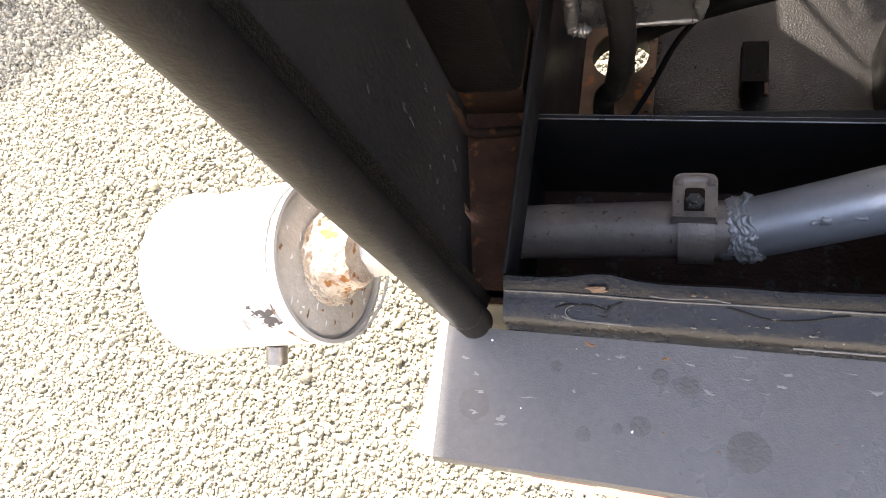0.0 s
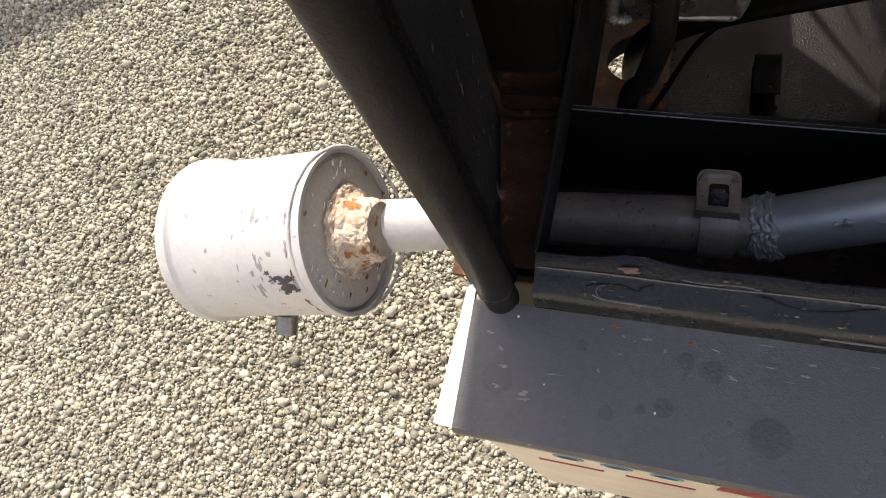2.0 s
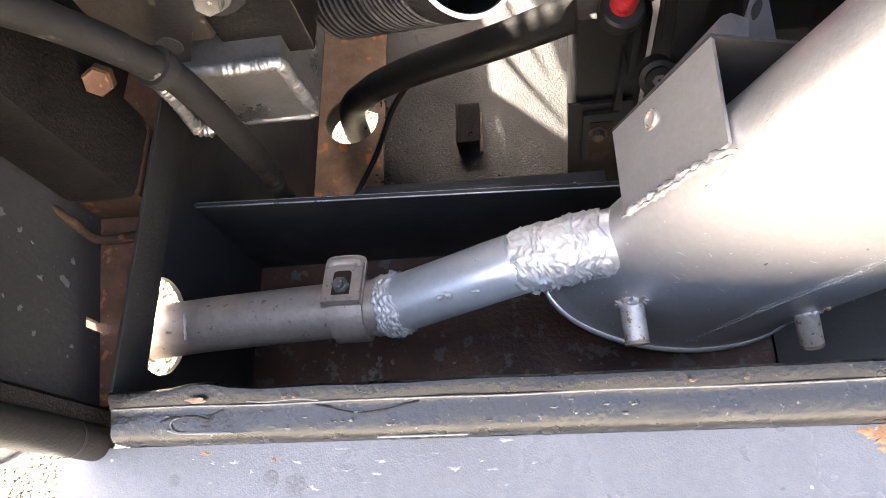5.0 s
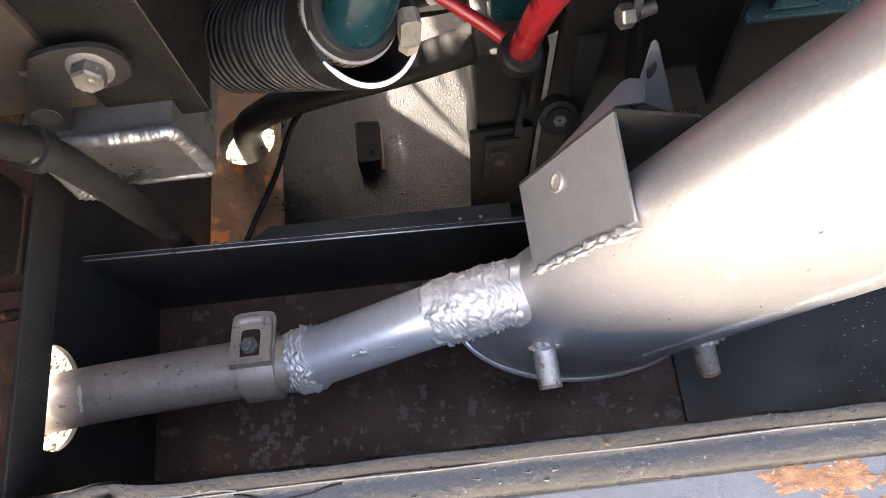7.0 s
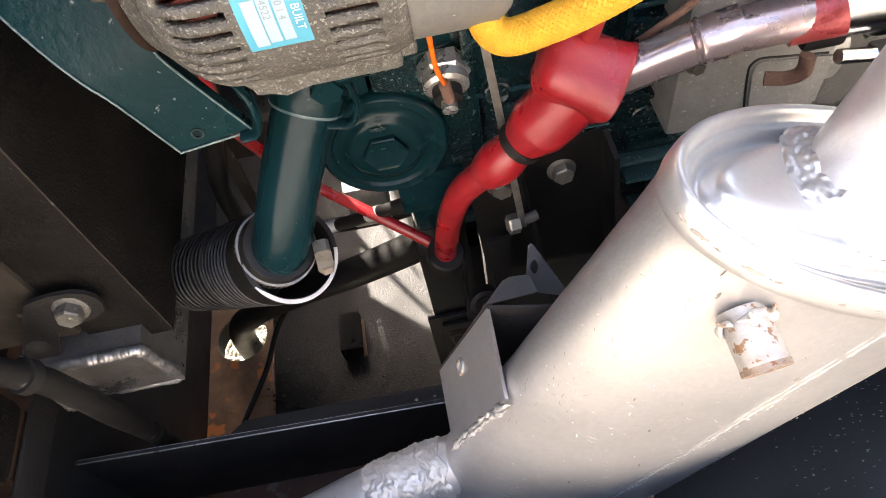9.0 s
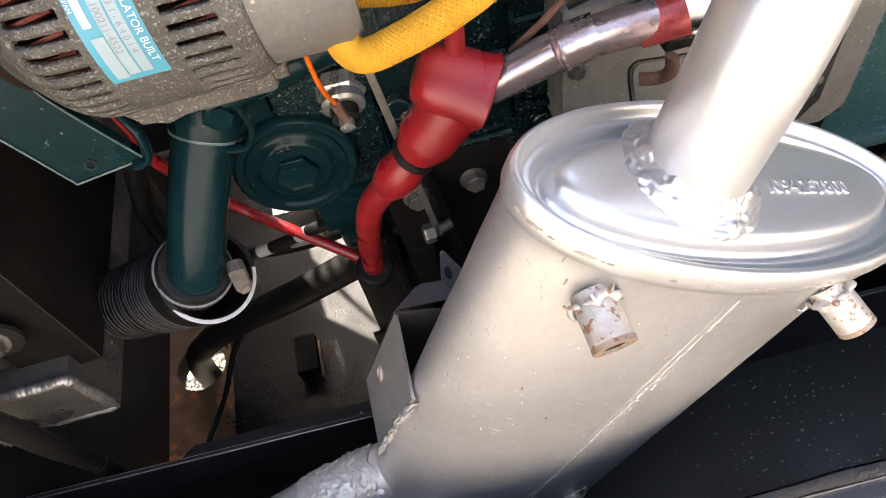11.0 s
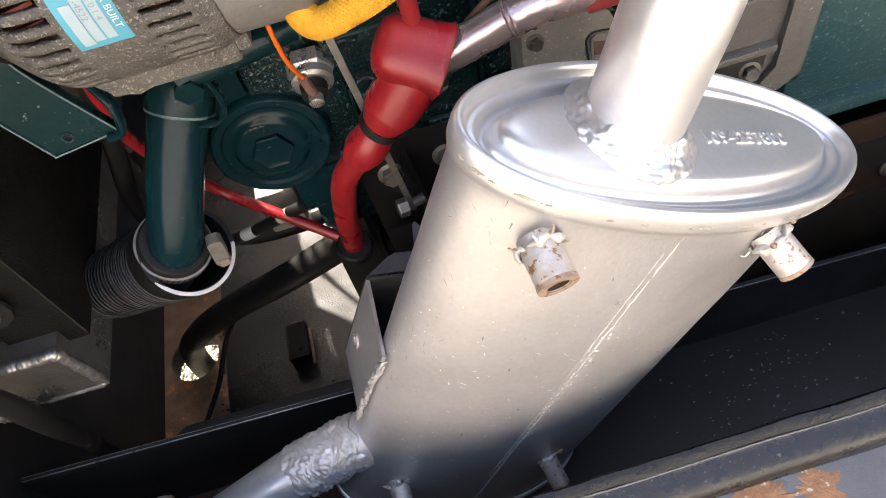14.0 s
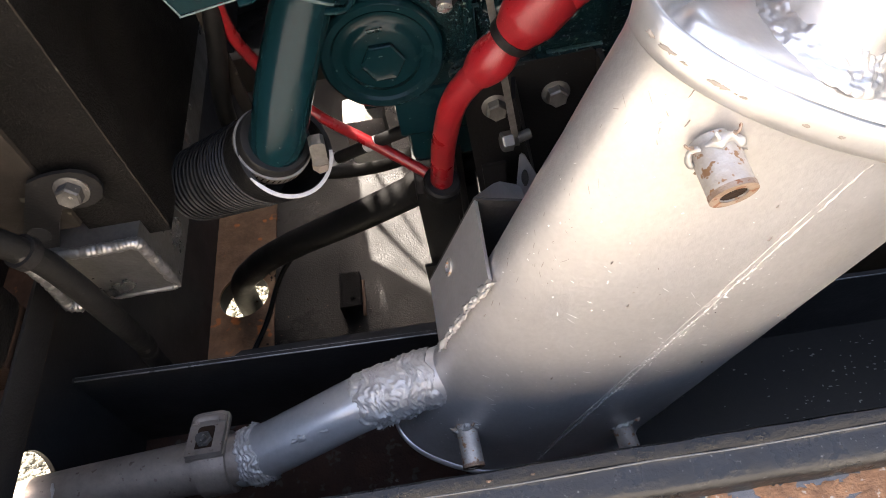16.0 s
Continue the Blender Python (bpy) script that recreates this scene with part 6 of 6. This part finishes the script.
# ---- red battery cable ----
cable = thing("battery_cable", (0.31, 0.28, 0.62), "thick red battery cable with a dusty red rubber boot", "cable")
part("cable", tube([(0.3090, 0.2880, 0.618), (0.3130, 0.2780, 0.655), (0.3190, 0.2640, 0.705), (0.3310, 0.2450, 0.760), (0.3520, 0.2300, 0.797), (0.3680, 0.2250, 0.816)], 0.0098, 24), M_RED, cable)
part("sleeve", tube([(0.3470, 0.2320, 0.790), (0.3570, 0.2280, 0.804), (0.3680, 0.2250, 0.818)], 0.013, 28, rad=lambda s: 0.0115 + 0.003 * math.sin(math.pi * min(1, s * 1.1))), M_RED, cable)
part("tie", lathe((0.3690, 0.2248, 0.8205), (0.6, -0.15, 0.8), [(-0.003, 0.0125), (-0.003, 0.0145), (0.003, 0.0145), (0.003, 0.0125)], 28), M_BLACK, cable, "black cable tie")
boot = part("boot", tube([(0.3700, 0.2245, 0.8220), (0.3790, 0.2225, 0.8340), (0.3900, 0.2210, 0.8470), (0.4000, 0.2210, 0.8600), (0.405, 0.222, 0.870)], 0.018, 32, rad=lambda s: 0.0135 + 0.0050 * min(1, s * 4)), M_RED, cable, "dusty red rubber boot")
ba, bb = Vector((0.3790, 0.2240, 0.8835)), Vector((0.4150, 0.2110, 0.8655))
bl = (bb - ba).length
bm = lathe(ba, bb - ba, [(0.0, 0.0), (0.0006, 0.009), (0.003, 0.0155), (0.008, 0.0195), (0.014, 0.0208), (bl - 0.012, 0.0214), (bl - 0.004, 0.0226), (bl, 0.0238), (bl + 0.001, 0.0228), (bl - 0.004, 0.017)], 64)
for v in bm.verts:
    q = v.co - ba
    n = (bb - ba).normalized()
    rv = q - n * q.dot(n)
    if rv.length > 1e-6:
        u, w, _ = basis(n)
        t = math.atan2(rv.dot(w), rv.dot(u))
        v.co += rv * (0.09 * math.cos(4 * t + 0.6) - 0.02)
part("boot_hood", bm, M_RED, boot, "dusty moulded hood with a flared skirt", smooth=60)
part("loop", tube([(0.3090, 0.2880, 0.618), (0.303, 0.297, 0.628), (0.2600, 0.322, 0.6520), (0.2080, 0.355, 0.6750), (0.180, 0.345, 0.745), (0.175, 0.330, 0.80), (0.19, 0.31, 0.87)], 0.0050, 20), M_RED, cable)
grom = thing("grommet", (0.31, 0.285, 0.63), "black rubber grommet round the red cable", "grommet")
part("ring", lathe((0.3105, 0.2840, 0.6300), (0.15, -0.3, 1), [(-0.006, 0.0100), (-0.006, 0.0165), (0.006, 0.0165), (0.008, 0.0145), (0.008, 0.0100)], 32), M_RUBBER, grom)
con = thing("starter_cable", (0.47, 0.21, 0.87), "worn red starter cable sleeve, its silver sheen put into the colour", "cable")
# Grey metallic mix in the red stands in for the sleeve's silver sheen.
part("sleeve", tube([(0.4080, 0.2150, 0.8650), (0.4230, 0.2140, 0.8695), (0.4400, 0.2130, 0.8755), (0.4585, 0.2105, 0.8830), (0.4850, 0.2075, 0.8885), (0.5120, 0.2040, 0.8915)], 0.0112, 28), M_REDSHEEN, con)
part("wrinkle", lathe((0.4585, 0.2105, 0.8830), (0.9, -0.12, 0.30), [(-0.004, 0.0112), (-0.0025, 0.0124), (-0.0015, 0.0114), (0.0, 0.0126), (0.002, 0.0116), (0.010, 0.0122), (0.02, 0.0116)], 32), M_REDSHEEN, con)
part("end_boot", tube([(0.498, 0.2065, 0.8870), (0.510, 0.2045, 0.8905), (0.522, 0.2025, 0.8935)], 0.0131, 28, rad=lambda s: 0.0113 + 0.0016 * min(1, s * 1.2)), M_REDWORN, con, "red rubber end boot")

# ---- starter motor ----
st = thing("starter_motor", (0.60, 0.25, 0.80), "grey aluminium starter motor with a polished solenoid", "starter motor")
part("solenoid", lathe((0.520, 0.2350, 0.8800), (1, 0.05, -0.12), [(0, 0.022), (0.004, 0.026), (0.045, 0.026), (0.046, 0.028), (0.052, 0.028), (0.053, 0.026), (0.10, 0.026), (0.10, 0)], 48), M_CHROME, st, "polished steel solenoid")
part("terminal_cap", box((0.524, 0.220, 0.850), (0.548, 0.240, 0.865)), M_RUBBER, st, "black plastic terminal cap", bevel=0.003)
part("stud", rod((0.540, 0.212, 0.851), (0.560, 0.212, 0.848), 0.0042, 14), M_CHROME, st)
part("body", lathe((0.515, 0.2940, 0.8000), (1, 0.0, -0.05), [(0, 0.030), (0.006, 0.036), (0.070, 0.036), (0.074, 0.032), (0.074, 0.0)], 48), M_STARTERCAST, st, "dusty aluminium motor body")
part("adapter", box((0.474, 0.2565, 0.760), (0.575, 0.30, 0.868)), M_STARTERCAST, st, "smooth grey cast adapter", bevel=0.004)
part("gasket", tube([(0.5265, 0.2563, 0.766), (0.5240, 0.2563, 0.780), (0.5200, 0.2563, 0.806), (0.5210, 0.2563, 0.8130), (0.5260, 0.2563, 0.8160), (0.5400, 0.2563, 0.8140), (0.5700, 0.2563, 0.8095)], 0.0008, 8, 8), M_RUBBER, st, "black gasket line")
part("cover_plate", prism([(0.5285, 0.2563, 0.768), (0.5225, 0.2563, 0.806), (0.5235, 0.2563, 0.8120), (0.5270, 0.2563, 0.8142), (0.5740, 0.2563, 0.8072), (0.5740, 0.2563, 0.768)], (0, -0.0012, 0)), M_STARTERCAST, st, bevel=0.0004)
part("strap", tube([(0.530, 0.222, 0.846), (0.532, 0.224, 0.832), (0.527, 0.229, 0.824), (0.516, 0.233, 0.823)], 0.0046, 14, squash=0.6), M_BROWN, st, "brown braided strap")
hex_bolt("bolt", (0.4835, 0.2555, 0.8225), (0, -1, 0.1), 0.008, "small zinc bolt on the starter adapter", mat=M_BOLT)
M_FLYCAST = material("dusty_grey_casting", (0.125, 0.120, 0.112), (0.070, 0.067, 0.062), rough=0.5, metal=0.4, grain=300, patch=18, bump=0.5, bump_scale=420, spots=(0.32, 0.31, 0.29), spot_size=260, spot_cut=0.69)
fly = thing("flywheel_housing", (0.70, 0.27, 0.75), "cast aluminium flywheel housing flange with bolts", "housing")
part("casting", box((0.575, 0.262, 0.705), (0.690, 0.40, 1.0)), M_FLYCAST, fly, bevel=0.008)
part("border", prism([(0.690, 0.256, 0.708), (0.700, 0.256, 0.716), (0.700, 0.256, 1.0), (0.676, 0.256, 1.0), (0.676, 0.256, 0.730), (0.664, 0.256, 0.714), (0.62, 0.256, 0.712), (0.62, 0.256, 0.706), (0.684, 0.256, 0.704)], (0, 0.01, 0)), M_FLYCAST, fly, bevel=0.002)
part("rib", box((0.600, 0.254, 0.748), (0.672, 0.266, 0.755)), M_FLYCAST, fly, bevel=0.002)
part("rib", box((0.600, 0.252, 0.800), (0.672, 0.266, 0.806)), M_FLYCAST, fly, bevel=0.002)
part("rib", tube([(0.590, 0.258, 0.820), (0.63, 0.256, 0.826), (0.672, 0.257, 0.84)], 0.005, 12), M_FLYCAST, fly)
# Raised black block stands in for the shade of a recess.
part("recess", box((0.606, 0.2605, 0.716), (0.668, 0.263, 0.744)), M_PANEL, fly)
part("gasket", box((0.7005, 0.264, 0.700), (0.7060, 0.40, 1.0)), M_RUBBER, fly, "black gasket edge")
hex_bolt("bolt", (0.6560, 0.2590, 0.731), (-0.2, -0.9, 0.2), 0.011, "small zinc bolt on the housing flange", mat=M_BOLT)
bell = thing("bell_housing", (0.9, 0.4, 0.64), "large teal painted bell housing behind the silencer", "housing")
# Lighter dusty teal also stands in for skylight on this casting.
part("casting", box((0.7065, 0.275, 0.655), (1.22, 0.60, 1.05)), M_TEALDUSTLIT, bell, bevel=0.006)
part("ledge", box((0.7065, 0.262, 0.640), (1.22, 0.300, 0.657)), M_TEALDUSTLIT, bell, bevel=0.004)
beam = thing("cross_beam", (0.9, 0.27, 0.51), "rust-brown steel beam running under the bell housing", "beam")
part("web", box((0.66, 0.252, 0.515), (1.245, 0.256, 0.632)), M_RUST, beam, bevel=0.001)
part("flange", box((0.66, 0.252, 0.511), (1.245, 0.290, 0.515)), M_RUST, beam)
part("upper_strip", box((0.70, 0.2485, 0.560), (1.245, 0.2518, 0.600)), M_BLACK, beam, "black painted strip")
hex_bolt("bolt", (0.832, 0.2480, 0.552), (0, -1, 0.2), 0.012, "rust-tipped bolt in the beam", mat=M_STEEL)

# ---- yellow and bronze braided looms ----


def braid(path, r, mat, parent, strands=9, turns=11, sr=0.0016):
    """A braided sleeve: a core and two sets of crossing strands."""
    pts = spline(path, 16)
    bm = tube(path, r * 0.93, 18, 16)
    part("core", bm, mat, parent)
    bm = bmesh.new()
    n = len(pts)
    for hand in (-1, 1):
        for s in range(strands):
            line, u = [], None
            for i, p in enumerate(pts):
                d = (pts[min(i + 1, n - 1)] - pts[max(i - 1, 0)]).normalized()
                u = basis(d)[0] if u is None else (u - d * u.dot(d)).normalized()
                v = d.cross(u)
                a = hand * turns * i / (n - 1) + 2 * math.pi * s / strands
                line.append(p + r * (math.cos(a) * u + math.sin(a) * v))
            tube(line, sr, 5, 1, bm, smooth_path=False)
    tagged(part("braid", bm, mat, parent), kind="stuff")


yl = thing("yellow_loom", (0.37, 0.18, 0.93), "bright yellow braided cable sleeve looped behind the alternator", "cable loom")
braid([(0.3560, 0.205, 0.975), (0.3500, 0.198, 0.955), (0.3490, 0.192, 0.938), (0.3560, 0.187, 0.930), (0.3720, 0.181, 0.9365), (0.3970, 0.1771, 0.948), (0.4200, 0.176, 0.962), (0.445, 0.178, 0.985)], 0.0072, M_YELLOW, yl, 16, 34, 0.0010)
yl2 = thing("yellow_loom", (0.40, 0.21, 0.94), "bright yellow braided sleeve running behind the looped one", "cable loom")
braid([(0.3550, 0.215, 0.948), (0.3850, 0.212, 0.944), (0.4150, 0.211, 0.949), (0.450, 0.212, 0.962)], 0.0085, M_YELLOW, yl2, 16, 22, 0.0011)
br = thing("bronze_loom", (0.45, 0.22, 0.95), "bronze braided cable sleeve beside the yellow one", "cable loom")
braid([(0.4350, 0.2080, 0.944), (0.460, 0.206, 0.946), (0.490, 0.208, 0.952), (0.53, 0.215, 0.97)], 0.0080, M_BRONZE, br, 12, 14, 0.0012)
pw = thing("plug_wires", (0.49, 0.22, 0.90), "thin black and purple wires in a split sleeve", "wire")
part("wire", tube([(0.436, 0.232, 0.872), (0.452, 0.226, 0.890), (0.466, 0.222, 0.905), (0.50, 0.22, 0.915), (0.54, 0.222, 0.914)], 0.0022, 10), M_BROWN, pw)
part("sleeve", tube([(0.464, 0.2225, 0.904), (0.49, 0.220, 0.912), (0.535, 0.222, 0.914)], 0.0060, 16), M_RUBBER, pw)
rw = thing("red_wire", (0.41, 0.19, 0.95), "short red battery wire rising past the yellow sleeve", "wire")
part("wire", tube([(0.404, 0.226, 0.880), (0.402, 0.205, 0.918), (0.401, 0.190, 0.948), (0.402, 0.180, 0.98)], 0.0052, 16), M_RED, rw)

# ---- deck fittings and hoses ----
clip = thing("deck_clip", (0.165, 0.395, 0.28), "small black steel channel welded to the deck", "bracket")
part("web", box((0.1445, 0.385, 0.2745), (0.1475, 0.440, 0.303)), M_TEXBLACK, clip, bevel=0.0006)
part("top", plate_hole(0.1475, 0.174, 0.385, 0.440, (0.163, 0.395), 0.003, 0.3005, 0.0025, (0, 1, 2), 20), M_TEXBLACK, clip)
part("lip", box((0.171, 0.395, 0.290), (0.174, 0.440, 0.3004)), M_TEXBLACK, clip, bevel=0.0006)
part("rust_edge", box((0.1715, 0.384, 0.2745), (0.1755, 0.442, 0.2775)), M_RUSTDECK, clip, "rusty weld edge")
foot = thing("deck_bracket", (0.31, 0.32, 0.28), "black steel foot with a rusty patch and bolt", "bracket")
part("upright", box((0.276, 0.318, 0.274), (0.338, 0.323, 0.46)), M_BLACK, foot, bevel=0.001)
part("tongue", box((0.290, 0.312, 0.36), (0.325, 0.318, 0.45)), M_BLACK, foot, bevel=0.002)
part("rust_patch", box((0.297, 0.3112, 0.362), (0.320, 0.3121, 0.437)), M_RUST, foot, "rusty patch")
part("beam", box((0.326, 0.30, 0.52), (0.332, 0.70, 0.655)), M_BLACK, foot, bevel=0.001)
leg = thing("support_post", (0.315, 0.37, 0.274), "black painted steel leg carrying the engine mount", "post")
part("leg", box((0.2835, 0.3245, 0.2745), (0.345, 0.43, 0.575)), M_BLACK, leg, bevel=0.004)
part("gusset", prism([(0.319, 0.3235, 0.455), (0.327, 0.3235, 0.455), (0.322, 0.3235, 0.535)], (0, -0.012, 0)), M_BLACK, leg)
hex_bolt("bolt", (0.3050, 0.3110, 0.4200), (0, -1, 0.1), 0.012, "rust-spotted hexagon bolt on the deck foot", mat=M_RUSTBOLT)
fuel = thing("black_hose", (0.05, 0.45, 0.28), "thick black rubber hose dropping through the deck's hole", "hose")
part("sleeve", tube([(0.28, 0.3640, 0.538), (0.30, 0.362, 0.549), (0.32, 0.36, 0.560)], 0.0185, 24), M_HOSE, fuel, "dusty outer sleeve")
part("hose", tube([(0.000, 0.452, 0.12), (0.004, 0.449, 0.285), (0.050, 0.430, 0.365), (0.120, 0.405, 0.430), (0.220, 0.375, 0.500), (0.32, 0.36, 0.560), (0.42, 0.37, 0.60)], 0.0170, 24), M_RUBBER, fuel)
cab = thing("thin_cable", (0.03, 0.35, 0.3), "thin black cable lying across the rusty strip", "cable")
part("cable", tube([(-0.012, 0.275, 0.284), (0.010, 0.325, 0.286), (0.042, 0.380, 0.300), (0.075, 0.42, 0.345), (0.12, 0.43, 0.40)], 0.0035, 12), M_RUBBER, cab)
vac = thing("grey_hose", (0.25, 0.34, 0.70), "dusty grey rubber hose behind the elbow", "hose")
part("hose", tube([(0.12, 0.44, 0.56), (0.17, 0.42, 0.535), (0.238, 0.42, 0.525), (0.31, 0.40, 0.56)], 0.0085, 18), M_HOSE, vac)
vac2 = thing("grey_hose", (0.16, 0.36, 0.78), "black rubber hose hanging behind the belt guard", "hose")
part("hose", tube([(0.185, 0.32, 0.86), (0.165, 0.33, 0.786), (0.145, 0.335, 0.72), (0.13, 0.36, 0.64)], 0.0075, 18), M_RUBBER, vac2)
foot2 = thing("casting_foot", (0.25, 0.38, 0.63), "cast foot under the engine's front cover, coloured pale for its sun patch", "bracket")
# Block given a paler casting colour to help paint its sun patch.
part("block", rough_up(box((0.230, 0.354, 0.600), (0.268, 0.388, 0.655)), 0.001, 60), M_STARTERCAST, foot2, bevel=0.004)
part("stem", box((0.252, 0.366, 0.6555), (0.268, 0.386, 0.79)), M_TEAL, foot2, bevel=0.003)
striped = thing("sun_patched_hose", (0.27, 0.34, 0.65), "black hose under the side cover with sun patches painted on", "hose")
part("hose", tube([(0.175, 0.36, 0.600), (0.215, 0.345, 0.622), (0.262, 0.325, 0.655), (0.292, 0.316, 0.672)], 0.0058, 16), M_RUBBER, striped)
# Pale bands paint the sun patches that fall across this hose.
part("band", tube([(0.205, 0.3485, 0.6165), (0.212, 0.346, 0.6205), (0.219, 0.3435, 0.6245)], 0.0061, 16), M_CUT_SUNPATCH, striped, "pale band painted as a sun patch")
part("band", tube([(0.250, 0.3300, 0.6465), (0.256, 0.3275, 0.6508), (0.262, 0.325, 0.655)], 0.0061, 16), M_CUT_SUNPATCH, striped, "pale band painted as a sun patch")
bush = thing("mount_bush", (0.337, 0.246, 0.59), "black rubber engine bush with a hexagon socket bolt", "mount")
part("rubber", lathe((0.337, 0.252, 0.590), (0, -0.85, 0.5), [(-0.012, 0.013), (0, 0.0150), (0.004, 0.0145), (0.005, 0.0105), (0.007, 0.0100), (0.0075, 0.0)], 36), M_RUBBER, bush)
part("socket", lathe((0.337, 0.2456, 0.5938), (0, -0.85, 0.5), [(0, 0.0052), (0.0012, 0.0052), (0.0012, 0.0036), (-0.003, 0.0034), (-0.003, 0)], 6), M_STEEL, bush, smooth=15)
part("plate", prism([(0.346, 0.268, 0.66), (0.366, 0.268, 0.66), (0.360, 0.262, 0.53), (0.350, 0.262, 0.53)], (0, 0.004, 0)), M_BLACK, bush, "black upright mount plate")
bm = bmesh.new()
rnd = random.Random(9)
for k in range(46):
    m = Matrix.Translation((rnd.gauss(0.046, 0.006) if k % 3 else rnd.uniform(-0.04, 0.2), rnd.uniform(0.26, 0.50), 0.2795 if k % 3 else 0.2750)) @ Matrix.Diagonal((rnd.uniform(0.6, 1.6), rnd.uniform(0.6, 1.6), 0.8, 1))
    bmesh.ops.create_icosphere(bm, subdivisions=1, radius=rnd.uniform(0.0007, 0.0024), matrix=m)
tagged(part("deck_debris", rough_up(bm, 0.0005, 700), M_RUST), "dark crumbs of dirt and rust lying on the deck", "debris", kind="stuff")
